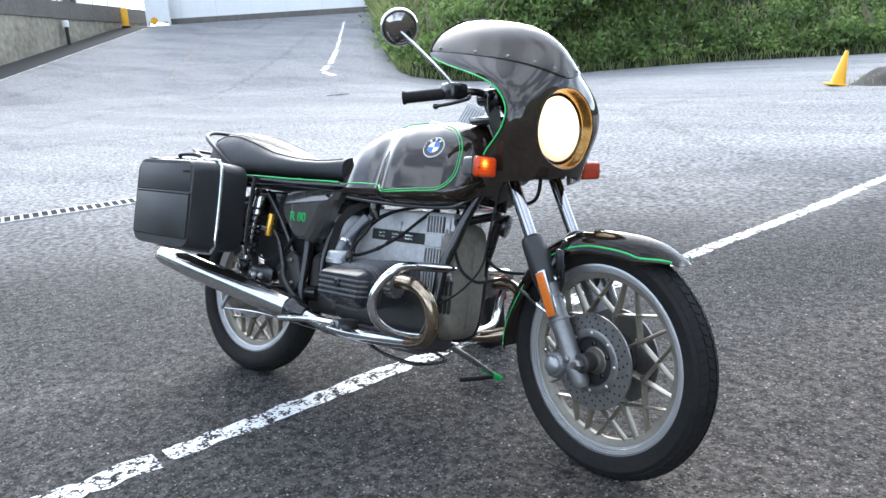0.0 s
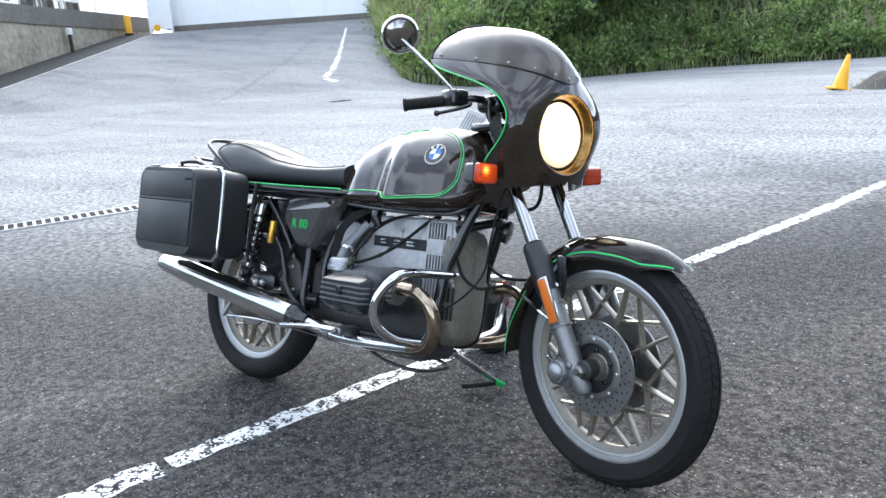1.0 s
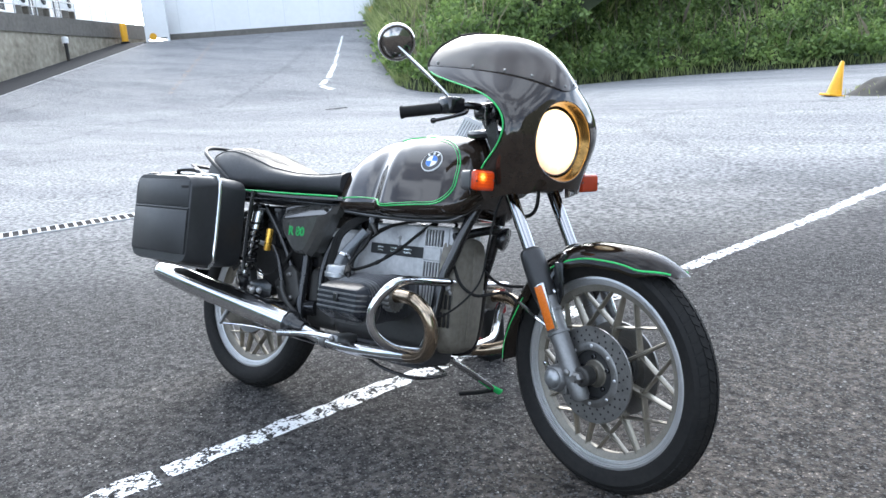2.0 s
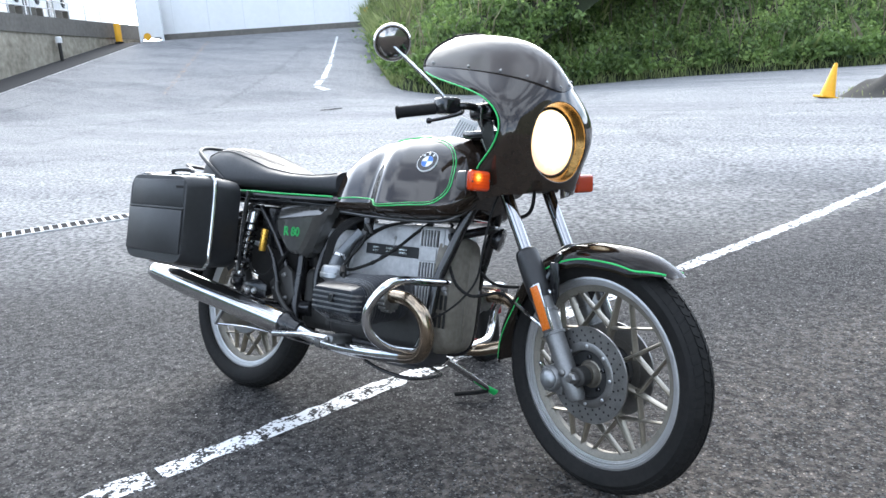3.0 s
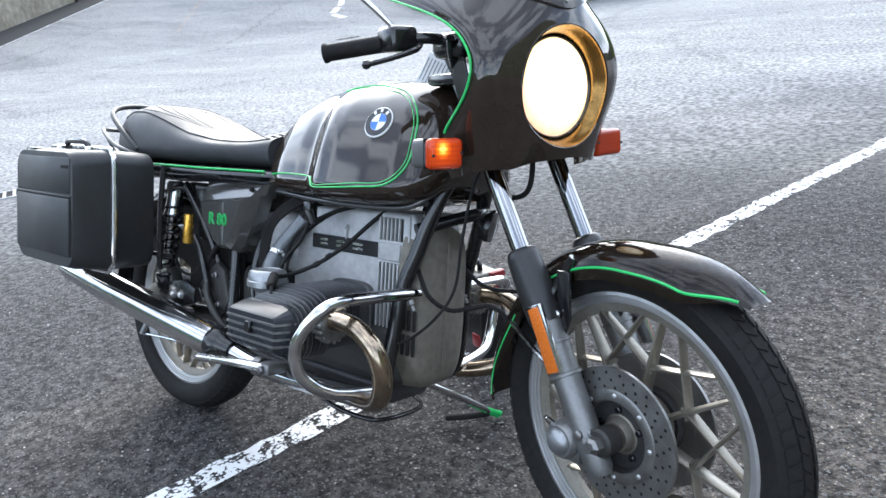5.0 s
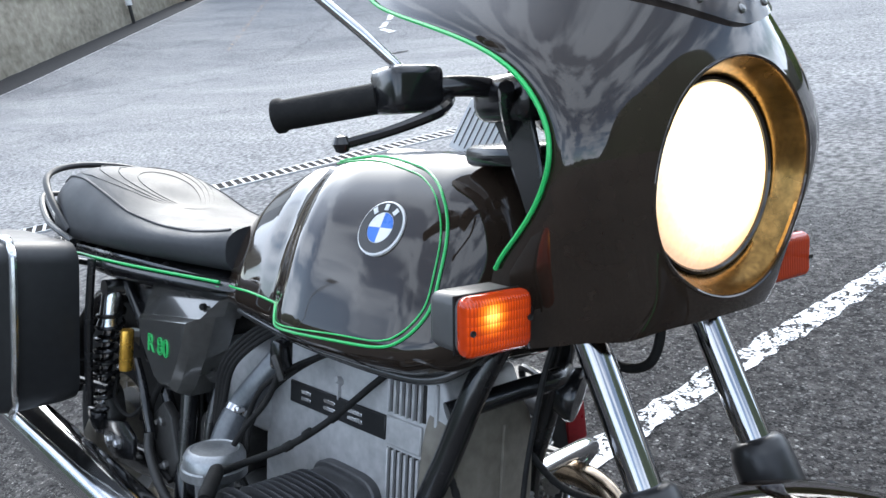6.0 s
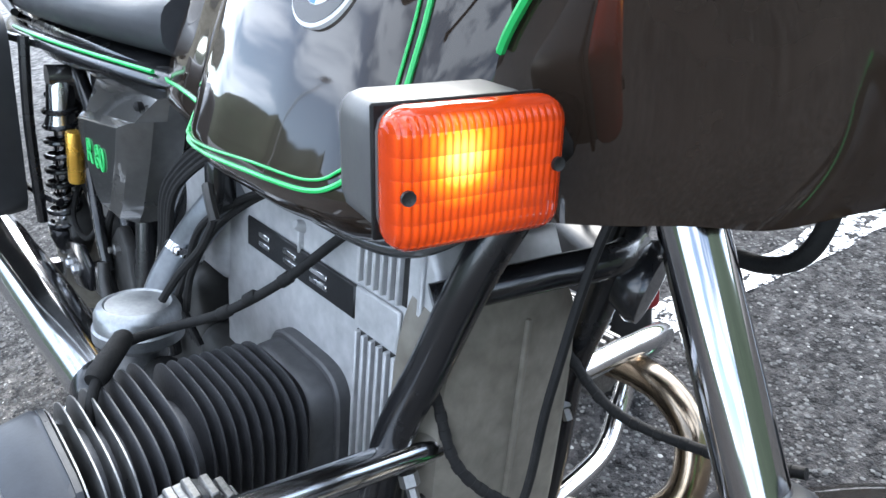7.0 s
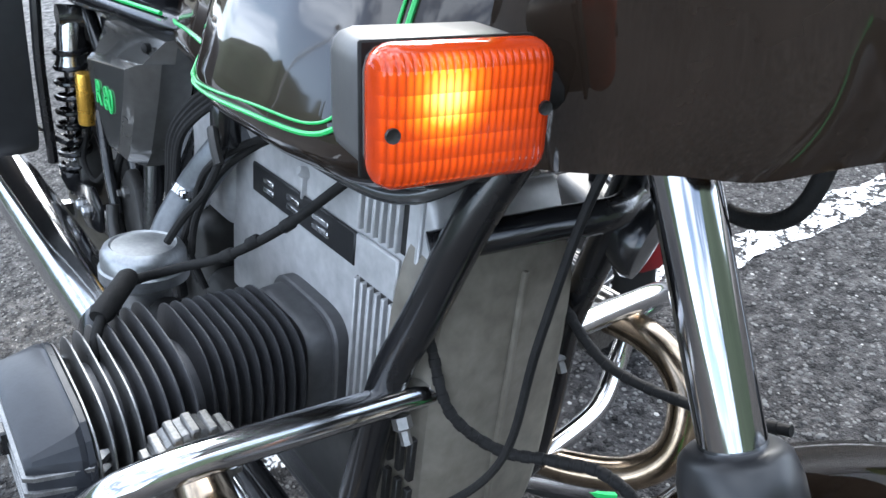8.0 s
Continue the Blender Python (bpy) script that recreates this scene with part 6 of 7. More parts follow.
# added black sheet standing in for the deep shade between pannier and engine
bp_("dark_backing", rbox((0.10, -0.084, 0.40), (0.36, -0.076, 0.705), 0.003, 1), RUBBER, "black sheet added to darken the gap behind the shock")
# dark workings between shock, silencer and wheel
hugger = [[Vector((r * math.cos(a), y, 0.3235 + r * math.sin(a))) for r, y in ((0.150, -0.070), (0.235, -0.074), (0.238, -0.070), (0.150, -0.066))] for a in [radians(18 + 112 * k / 24) for k in range(25)]]
bp_("inner_guard", loft(hugger), RUBBER, "black inner mudguard panel")
mount = bp_("shock_mount", extrude_outline([(0.020, 0.405), (0.035, 0.470), (0.065, 0.492), (0.100, 0.470), (0.118, 0.415), (0.075, 0.372)], "y", -0.150, -0.112, 0.008, 2), OILY, "dark oily lower shock mount")
for x, z, r in ((0.052, 0.452, 0.008), (0.086, 0.440, 0.010), (0.066, 0.405, 0.008)):
    part("nut", lathe([(r, 0), (r, 0.008), (r * 0.6, 0.010), (r * 0.6, 0.017), (0.0, 0.018)], 6, (x, -0.148, z), (0, -1, 0)), STEEL, mount)
hanger = bp_("silencer_bracket", extrude_outline([(0.105, 0.420), (0.200, 0.440), (0.245, 0.420), (0.240, 0.375), (0.150, 0.352), (0.105, 0.372)], "y", -0.158, -0.148, 0.004, 2), BLACK, "black silencer bracket with two bolts")
for x, z in ((0.146, 0.392), (0.182, 0.394)):
    part("washer", lathe([(0.0, 0.0), (0.0125, 0.0), (0.0125, 0.002), (0.0, 0.002)], 18, (x, -0.158, z), (0, -1, 0)), STEEL, hanger)
    part("bolt", lathe([(0.0085, 0), (0.0085, 0.007), (0.006, 0.009), (0.0, 0.009)], 6, (x, -0.160, z), (0, -1, 0)), RIM, hanger)
bp_("rear_loop", sweep([(0.205, -0.135, 0.560), (0.245, -0.140, 0.520), (0.270, -0.142, 0.470), (0.285, -0.140, 0.425)], 0.0085, 10), BLACK, "black curved frame stay")
bp_("brake_hose", sweep([(0.10, -0.125, 0.520), (0.145, -0.150, 0.470), (0.215, -0.150, 0.455), (0.262, -0.135, 0.500)], 0.004, 8), RUBBER)
bp_("final_drive", lathe([(0.0, -0.145), (0.05, -0.142), (0.075, -0.125), (0.088, -0.095), (0.088, -0.062), (0.05, -0.05)], 36, (0, 0, 0.324), (0, 1, 0)), FRONTCASE, "dusty grey final drive housing")
bp_("drum_cover", lathe([(0.05, -0.052), (0.115, -0.05), (0.115, -0.035), (0.05, -0.035)], 40, (0, 0, 0.324), (0, 1, 0)), ALLOY)
bp_("drive_nut", lathe([(0.022, -0.165), (0.022, -0.14)], 6, (0, 0, 0.324), (0, 1, 0)), CHROME)
bp_("brake_rod", sweep([(-0.02, -0.16, 0.245), (0.2, -0.16, 0.26), (0.5, -0.15, 0.25)], 0.004, 8), CHROME)
bp_("brake_arm", sweep([(0.0, -0.15, 0.30), (-0.02, -0.165, 0.245)], 0.008, 8, 1), ALLOY)

# ---- side cover with its lettering ----
COVER_PLASTIC = material("semi-gloss black cover", (0.052, 0.051, 0.048), 0.15, 0.0, 10, 0.25, coat=1.0, rough_vary=0.12)
# corners of the lower panel: (x, z); the shoulder above it is set back
for side in (-1, 1):
    def cover_ring(y, pts):
        return [Vector((x, y * side, z)) for x, z in pts]
    low_in = [(0.262, 0.664), (0.490, 0.690), (0.470, 0.640), (0.428, 0.560), (0.405, 0.536), (0.352, 0.536), (0.322, 0.552), (0.268, 0.620)]
    mid = [(0.262, 0.662), (0.470, 0.686), (0.452, 0.636), (0.414, 0.562), (0.398, 0.545), (0.352, 0.544), (0.326, 0.556), (0.272, 0.620)]
    out = [(0.268, 0.656), (0.452, 0.678), (0.436, 0.634), (0.402, 0.568), (0.390, 0.555), (0.354, 0.552), (0.332, 0.562), (0.278, 0.620)]
    bm = loft([cover_ring(0.088, low_in), cover_ring(0.128, low_in), cover_ring(0.150, mid), cover_ring(0.1585, out), cover_ring(0.160, [(x * 0.97 + 0.3 * 0.03 + 0.002, z * 0.97 + 0.62 * 0.03) for x, z in out])])
    if side > 0:
        bmesh.ops.reverse_faces(bm, faces=bm.faces[:])
    cover = bp_("side_cover", bm, COVER_PLASTIC, "semi-gloss black side cover with green lettering", 24)
    top_in = [(0.240, 0.716), (0.505, 0.722), (0.486, 0.682), (0.254, 0.655)]
    top_out = [(0.248, 0.711), (0.488, 0.716), (0.468, 0.684), (0.258, 0.659)]
    tilt = [Vector((x, (0.122 if z > 0.70 else 0.146) * side, z)) for x, z in top_out]
    bm = loft([cover_ring(0.080, top_in), cover_ring(0.112, top_in), tilt])
    part("upper_lip", bm, COVER_PLASTIC, cover, "", None, 24)
    part("fastener", lathe([(0.006, -0.004), (0.006, 0.003), (0.003, 0.005)], 12, (0.462, 0.136 * side, 0.704), (0.2, side, 0)), RUBBER, cover)
curve = bpy.data.curves.new("lettering", "FONT")
curve.body, curve.size, curve.extrude, curve.align_x = "R 80", 0.043, 0.0, "CENTER"
curve.fill_mode, curve.bevel_depth, curve.bevel_resolution = "NONE", 0.0011, 1
text_ob = new("lettering", curve)
bpy.context.view_layer.update()
me = bpy.data.meshes.new_from_object(text_ob.evaluated_get(bpy.context.evaluated_depsgraph_get()))
bpy.data.objects.remove(text_ob)
me.materials.clear()
me.materials.append(GREEN)
letters = new("lettering", me)
letters.parent = bpy.data.objects["side_cover"]
letters.matrix_basis = Matrix.Translation((0.352, -0.1612, 0.606)) @ Matrix.Rotation(radians(90), 4, "X")
tagged(letters, "green model lettering")

# ---- engine ----
EX = 0.785
bp_("crankcase", rbox((0.50, -0.095, 0.287), (0.945, 0.095, 0.425), 0.03, 4), OILY_SHADED, "oily grey alloy crankcase, its shade put into the colour")
bp_("gearbox", rbox((0.36, -0.095, 0.29), (0.52, 0.095, 0.50), 0.03, 4), OILY, "oily dark grey gearbox")
sump = bp_("sump", rbox((0.56, -0.078, 0.236), (0.90, 0.078, 0.292), 0.015, 3), FINS, "finned black oil sump")
for k in range(7):
    part("sump_fin", rbox((0.58, -0.072 + 0.0235 * k, 0.228), (0.88, -0.067 + 0.0235 * k, 0.24), 0.001, 1), FINS, sump)
SIDE = [(0.560, 0.40), (0.560, 0.50), (0.572, 0.60), (0.600, 0.655), (0.640, 0.676), (0.955, 0.682), (0.972, 0.650), (0.968, 0.50), (0.968, 0.40)]
top_cover = bp_("engine_top_cover", extrude_outline(SIDE, "y", -0.0735, 0.0735, 0.008, 3), CASE, "grey cast top engine cover")
for side in (-1, 1):
    p = 0.0735 * side
    plate = part("name_plate", rbox((0.632, min(p, p + 0.004 * side), 0.575), (0.855, max(p, p + 0.004 * side), 0.610), 0.0015, 1), SATIN, top_cover, "black strip with a maker's mark in bright bars")
    part("blank_plate", rbox((0.857, min(p, p + 0.005 * side), 0.572), (0.925, max(p, p + 0.005 * side), 0.612), 0.002, 1), CASE, top_cover)
    # dark plates between the ribs paint the deep shadow of the slots
    for z0, z1 in ((0.617, 0.668), (0.420, 0.567)):
        part("rib_shade", rbox((0.857, min(p - 0.002 * side, p + 0.0008 * side), z0), (0.929, max(p - 0.002 * side, p + 0.0008 * side), z1), 0.0005, 1), DARK, top_cover)
    for k in range(6):
        for z0, z1 in ((0.617, 0.668), (0.420, 0.567)):
            x = 0.859 + 0.0118 * k
            part("rib", rbox((x, min(p - 0.002 * side, p + 0.0065 * side), z0), (x + 0.0048, max(p - 0.002 * side, p + 0.0065 * side), z1), 0.0012, 1), CASE, top_cover)
    for k, w in enumerate((0.024, 0.027, 0.032)):
        x = 0.664 + k * 0.056
        part("mark", rbox((x, min(p + 0.0035 * side, p + 0.006 * side), 0.5845), (x + w, max(p + 0.0035 * side, p + 0.006 * side), 0.5905), 0.0006, 1), STRIP, plate)
        part("mark", rbox((x, min(p + 0.0035 * side, p + 0.006 * side), 0.5950), (x + w, max(p + 0.0035 * side, p + 0.006 * side), 0.6010), 0.0006, 1), STRIP, plate)
    part("boss", lathe([(0.007, -0.002), (0.006, 0.006), (0.004, 0.010)], 12, (0.752, p, 0.634), (0, side, 0.4)), CASE, top_cover)
    part("web", rbox((0.7505, min(p - 0.002 * side, p + 0.006 * side), 0.606), (0.7535, max(p - 0.002 * side, p + 0.006 * side), 0.634), 0.001, 1), CASE, top_cover)
    part("edge_rib", rbox((0.945, min(p - 0.002 * side, p + 0.004 * side), 0.45), (0.951, max(p - 0.002 * side, p + 0.004 * side), 0.674), 0.0015, 1), CASE, top_cover)
# front cover: tall rounded casting with slots
rings = []
for x, half, z0, z1 in ((0.935, 0.090, 0.285, 0.660), (0.970, 0.088, 0.290, 0.655), (0.990, 0.080, 0.300, 0.648), (0.999, 0.064, 0.315, 0.632)):
    ring = []
    for k in range(40):
        a = 2 * math.pi * k / 40
        c, s_ = math.cos(a), math.sin(a)
        ring.append(Vector((x, half * math.copysign(abs(c) ** 0.5, c), (z0 + z1) / 2 + (z1 - z0) / 2 * math.copysign(abs(s_) ** 0.55, s_))))
    rings.append(ring)
front = bp_("front_cover", loft(rings), FRONTCASE, "dusty tan-grey cast front engine cover with shade in its colour")
part("rib", rbox((0.990, -0.003, 0.33), (1.003, 0.003, 0.62), 0.002), FRONTCASE, front)
for k in range(3):
    for j in range(2):
        part("slot", rbox((0.955 + 0.016 * k, -0.0965, 0.375 + 0.055 * j), (0.962 + 0.016 * k, -0.090, 0.420 + 0.055 * j), 0.001, 1), DARK, front)
# cylinders with fins, heads and rocker covers
def fin_ring(y, hx, hz, n=36, power=0.50, cx=EX, cz=0.452):
    return [Vector((cx + hx * math.copysign(abs(math.cos(a)) ** power, math.cos(a)), y, cz + hz * math.copysign(abs(math.sin(a)) ** power, math.sin(a)))) for a in (2 * math.pi * k / n for k in range(n))]


for side in (-1, 1):
    cx = EX if side < 0 else EX - 0.03
    barrel = bp_("cylinder", loft([fin_ring(0.09 * side, 0.056, 0.050, power=1.0, cx=cx, cz=0.442), fin_ring(0.30 * side, 0.056, 0.040, power=0.8, cx=cx, cz=0.440)]), FINS, "finned black cylinder")
    part("base_flange", loft([fin_ring(y * side, hx, hz, 48, cx=cx - 0.006, power=0.48, cz=0.444) for y, hx, hz in ((0.072, 0.074, 0.070), (0.086, 0.074, 0.070), (0.0885, 0.072, 0.068), (0.089, 0.068, 0.064), (0.110, 0.066, 0.062), (0.114, 0.063, 0.059))]), FLANGE, barrel, "dark grey cylinder flange with a raised rim")
    for k in range(18):
        y = 0.124 + 0.0112 * k
        if k == 9:
            continue
        top, low = (0.524 - 0.33 * max(0.0, y - 0.212), 0.366) if k > 9 else (0.513, 0.370)
        hx, hz, cz = (0.099 - 0.0004 * (k - 9) if k > 9 else 0.078), (top - low) / 2, (top + low) / 2
        fx = cx if k > 9 else cx - 0.006
        mat = WORN if k > 13 else FINS
        part("fin", loft([fin_ring((y + e) * side, hx * g, hz * g, 44, 0.62, fx, cz) for e, g in ((-0.0020, 0.5), (-0.0014, 0.982), (-0.0007, 1.0), (0.0007, 1.0), (0.0014, 0.982), (0.0020, 0.5))]), mat, barrel)
        if k > 13:
            part("fin_edge", loft([fin_ring((y + e) * side, hx * g, hz * g, 44, 0.62, fx, cz) for e, g in ((-0.0008, 0.99), (-0.0007, 1.004), (0.0007, 1.004), (0.0008, 0.99))]), EDGE, barrel, "worn bright fin edge")
    # rocker cover: flat outer face, sloping smooth shoulders, ribs across the face
    def box_ring(y, hx, zlo, zhi, c):
        out = []
        for sx, zz, sz in ((1, zlo, -1), (1, zhi, 1), (-1, zhi, 1), (-1, zlo, -1)):
            arc = [Vector((cx + sx * (hx - c + c * math.sin(t)), y * side, zz - sz * (c - c * math.cos(t)))) for t in [radians(90 * q / 4) for q in range(5)]]
            if (sx, sz) in ((1, -1), (-1, 1)):
                out += arc
            else:
                out += arc[::-1]
        return out
    part("rocker_cover", loft([box_ring(*v) for v in ((0.317, 0.094, 0.376, 0.490, 0.044), (0.322, 0.094, 0.376, 0.490, 0.044), (0.3225, 0.0925, 0.378, 0.488, 0.040), (0.327, 0.0915, 0.380, 0.486, 0.030), (0.3595, 0.080, 0.400, 0.474, 0.010), (0.3645, 0.077, 0.404, 0.470, 0.008))]), ROCKER, barrel, "black ribbed rocker cover", None, 20)
    # ribs of bare metal, coloured bright to carry the sky's reflection on their edges
    for k in range(4):
        z = 0.413 + 0.0148 * k
        prof = [(-1.02, 0.320), (-0.97, 0.340), (-0.915, 0.360), (-0.86, 0.3675), (0.86, 0.3675), (0.915, 0.360), (0.97, 0.340), (1.02, 0.320)]
        part("cover_rib", loft([[Vector((cx + 0.0905 * u * g, (v if g == 1 else v - 0.0025) * side, z + dz)) for u, v in prof] + [Vector((cx + 0.075 * u, (v - 0.02) * side, z + dz)) for u, v in prof[::-1]] for dz, g in ((-0.0028, 0.985), (-0.0019, 1), (0.0019, 1), (0.0028, 0.985))]), EDGE, barrel, "bare metal rib, its colour lightened for the sky's reflection")
    part("cover_nut", rbox((cx - 0.009, min(0.36 * side, 0.3735 * side), 0.431), (cx + 0.009, max(0.36 * side, 0.3735 * side), 0.455), 0.002, 1), BLACK, barrel)
    # carburettor
    s = side
    carb = bp_("carburettor", lathe([(0.0, -0.05), (0.026, -0.048), (0.028, -0.016), (0.036, -0.008), (0.0475, -0.002), (0.0475, 0.010), (0.045, 0.012), (0.0445, 0.026), (0.041, 0.033), (0.035, 0.036), (0.033, 0.0345), (0.0, 0.0355)], 36, (0.622, 0.200 * s, 0.490), (0, 0, 1)), POLISHED, "alloy carburettor with a domed cap")
    part("float_bowl", lathe([(0.0, -0.115), (0.026, -0.112), (0.030, -0.06), (0.030, -0.05)], 24, (0.622, 0.200 * s, 0.490)), ALLOY, carb)
    part("inlet", sweep([(0.66, 0.19 * s, 0.455), (0.71, 0.20 * s, 0.452), (0.745, 0.21 * s, 0.45)], 0.021, 14), RUBBER, carb)
    part("intake_pipe", sweep([(0.590, 0.175 * s, 0.475), (0.565, 0.150 * s, 0.515), (0.560, 0.122 * s, 0.555), (0.590, 0.105 * s, 0.600), (0.615, 0.085 * s, 0.640)], 0.0215, 18), STRIPDULL, carb, "dull grey intake pipe")
    part("clamp", lathe([(0.0225, -0.006), (0.0245, -0.005), (0.0245, 0.005), (0.0225, 0.006)], 24, (0.560, 0.124 * s, 0.550), (0.02, -0.55 * s, 0.80)), CHROME, carb, "bright hose clamp")
    part("clamp_screw", rbox((0.580, min(0.130 * s, 0.146 * s), 0.556), (0.590, max(0.130 * s, 0.146 * s), 0.566), 0.002, 1), CHROME, carb)
    for q in range(4):
        a_ = radians(45 + 90 * q)
        part("cap_screw", lathe([(0.004, 0), (0.004, 0.004), (0.002, 0.005)], 8, (0.622 + 0.0445 * math.cos(a_), 0.200 * s + 0.0445 * math.sin(a_), 0.499)), STEEL, carb)
    # exhaust
    bp_("exhaust_header", sweep([(0.885, 0.254 * s, 0.459), (0.94, 0.259 * s, 0.466), (0.99, 0.262 * s, 0.460), (1.030, 0.260 * s, 0.434), (1.048, 0.251 * s, 0.394), (1.045, 0.240 * s, 0.350), (1.015, 0.220 * s, 0.312), (0.96, 0.192 * s, 0.291), (0.90, 0.168 * s, 0.281)], 0.0205, 18), HEADER, "heat-tinted chrome exhaust header")
    bp_("exhaust_pipe", sweep([(0.915, 0.172 * s, 0.2825), (0.81, 0.157 * s, 0.271), (0.73, 0.155 * s, 0.266), (0.63, 0.156 * s, 0.264), (0.53, 0.170 * s, 0.276), (0.435, 0.187 * s, 0.302)], 0.0215, 18), CHROME, "chrome exhaust pipe")
    bp_("pipe_clamp", lathe([(0.0225, -0.012), (0.025, -0.010), (0.025, 0.010), (0.0225, 0.012)], 24, (0.555, 0.165 * s, 0.272), (-0.98, 0.14 * s, 0.1)), STEEL)
    nut = bp_("exhaust_nut", lathe([(0.024, -0.02), (0.035, -0.018), (0.036, 0.010), (0.030, 0.014), (0.022, 0.014)], 30, (0.905, 0.252 * s, 0.455), (1, 0, 0.1)), NUTALLOY, "finned alloy exhaust nut")
    for k in range(16):
        a = 2 * math.pi * k / 16
        part("nut_fin", rbox((0.889, 0.252 * s + 0.037 * math.cos(a) - 0.004, 0.455 + 0.037 * math.sin(a) - 0.004), (0.917, 0.252 * s + 0.037 * math.cos(a) + 0.004, 0.455 + 0.037 * math.sin(a) + 0.004), 0.0015, 1), NUTALLOY, nut)
    a, b = Vector((0.440, 0.187 * s, 0.302)), Vector((-0.318, 0.252 * s, 0.418))
    L = (b - a).length
    muffler = bp_("muffler", lathe([(0.0, 0.022), (0.038, 0.022), (0.0425, 0.026), (0.0435, 0.06), (0.0445, 0.14), (0.045, 0.25), (0.044, L - 0.20), (0.036, L - 0.03), (0.030, L - 0.004), (0.026, L), (0.024, L - 0.02), (0.0, L - 0.03)], 40, a, b - a), CHROME, "long chrome muffler")
    part("front_cap", lathe([(0.0222, -0.030), (0.0250, -0.026), (0.0265, -0.005), (0.0360, 0.010), (0.0430, 0.020), (0.0440, 0.026), (0.0440, 0.040), (0.0430, 0.042)], 36, a, b - a), BLACK, muffler, "black front cap")
    # crash bar
    up, fore = (0.0, 0.0) if side < 0 else (-0.008, -0.018)
    bar_pts = [(0.980, 0.074, 0.5125), (0.976, 0.15, 0.514), (0.972, 0.23, 0.515), (0.968, 0.29, 0.513), (0.955, 0.325, 0.497), (0.925, 0.343, 0.455), (0.908, 0.347, 0.410), (0.912, 0.330, 0.358), (0.935, 0.27, 0.318), (0.95, 0.14, 0.302)]
    bp_("crash_bar", sweep([(x + fore, y * s, z + up * (1 if z > 0.45 else 0.3)) for x, y, z in bar_pts], 0.0135, 16), CHROME, "chrome engine crash bar")
    bp_("crash_bar_plug", lathe([(0.0, -0.004), (0.010, -0.003), (0.0125, 0.004)], 16, (0.980 + fore, 0.074 * s, 0.5125 + up), (0, -s, 0)), DARK)
    bp_("clamp_bolt", lathe([(0.0085, 0), (0.0085, 0.010), (0.005, 0.012), (0.005, 0.024)], 6, (0.985 + fore, 0.105 * s, 0.499 + up), (0.5, 0.0, -0.8)), STEEL)
    # foot rest
    peg = bp_("foot_rest", sweep([(0.405, 0.240 * s, 0.277), (0.55, 0.242 * s, 0.296), (0.64, 0.215 * s, 0.296)], 0.0105, 14, 4), STRIP, "bright steel foot rest bar")
    part("hanger", rbox((0.62, min(0.13 * s, 0.225 * s), 0.280), (0.665, max(0.13 * s, 0.225 * s), 0.308), 0.008, 2), ALLOY, peg, "cast foot rest hanger")
    part("hanger_bolt", lathe([(0.010, 0), (0.010, 0.008), (0.006, 0.011)], 6, (0.643, 0.224 * s, 0.294), (0, s, 0)), STEEL, peg)
    # ignition and choke cables
    for q, way in (((0.734, 0.15 * s, 0.549), (-0.5, 0.45 * s, -0.45)), ((0.785, 0.11 * s, 0.596), (-0.55, 0.45 * s, -0.6)), ((0.755, 0.132 * s, 0.569), (-0.5, 0.45 * s, -0.5))):
        bp_("lead_collar", lathe([(0.0050, -0.008), (0.0066, -0.006), (0.0066, 0.006), (0.0050, 0.008)], 14, q, way), RUBBER)
    bp_("plug_cap", lathe([(0.0075, -0.035), (0.0105, -0.03), (0.0115, 0.02), (0.009, 0.028)], 14, (0.712, 0.256 * s, 0.515), (0.6, 0.6 * s, -0.25)), RUBBER, "black plug cap")
    bp_("plug_lead", sweep([(0.90, 0.04 * s, 0.71), (0.85, 0.075 * s, 0.665), (0.785, 0.11 * s, 0.596), (0.734, 0.15 * s, 0.549), (0.690, 0.19 * s, 0.522), (0.700, 0.24 * s, 0.520), (0.735, 0.275 * s, 0.505), (0.76, 0.29 * s, 0.47)], 0.0052, 10), RUBBER, "black ignition lead")
    for k in range(2):
        bp_("cable", sweep([(0.80, 0.055 * s, 0.690), (0.728, (0.09 + 0.010 * k) * s, 0.668), (0.664 - 0.016 * k, (0.125 + 0.008 * k) * s, 0.615), (0.622 - 0.014 * k, 0.14 * s, 0.548), (0.628 - 0.012 * k, (0.15 + 0.01 * k) * s, 0.505)], 0.0042, 8), RUBBER, "black control cable")
    bp_("petcock", rbox((0.668, min(0.115 * s, 0.142 * s), 0.645), (0.694, max(0.115 * s, 0.142 * s), 0.690), 0.006, 2), BLACK, "black fuel tap")
    bp_("tap_lever", sweep([(0.690, 0.146 * s, 0.668), (0.706, 0.150 * s, 0.656), (0.716, 0.150 * s, 0.640)], 0.0055, 8), OILY, "dark tap lever")
    bp_("fuel_pipe", sweep([(0.682, 0.13 * s, 0.648), (0.672, 0.145 * s, 0.60), (0.650, 0.165 * s, 0.56), (0.640, 0.18 * s, 0.53)], 0.0045, 8), RUBBER, "black fuel pipe")
bp_("battery_box", rbox((0.22, -0.075, 0.50), (0.44, 0.075, 0.72), 0.01), BLACK)
bp_("air_box", rbox((0.42, -0.085, 0.50), (0.58, 0.085, 0.645), 0.025, 3), CASE)
bp_("backbone", sweep([(1.13, 0, 0.83), (0.95, 0, 0.80), (0.6, 0, 0.76), (0.4, 0, 0.72)], 0.022, 12), BLACK)
bp_("steering_head", sweep([(1.135, 0, 0.79), (1.062, 0, 0.93)], 0.028, 18, 1), BLACK)
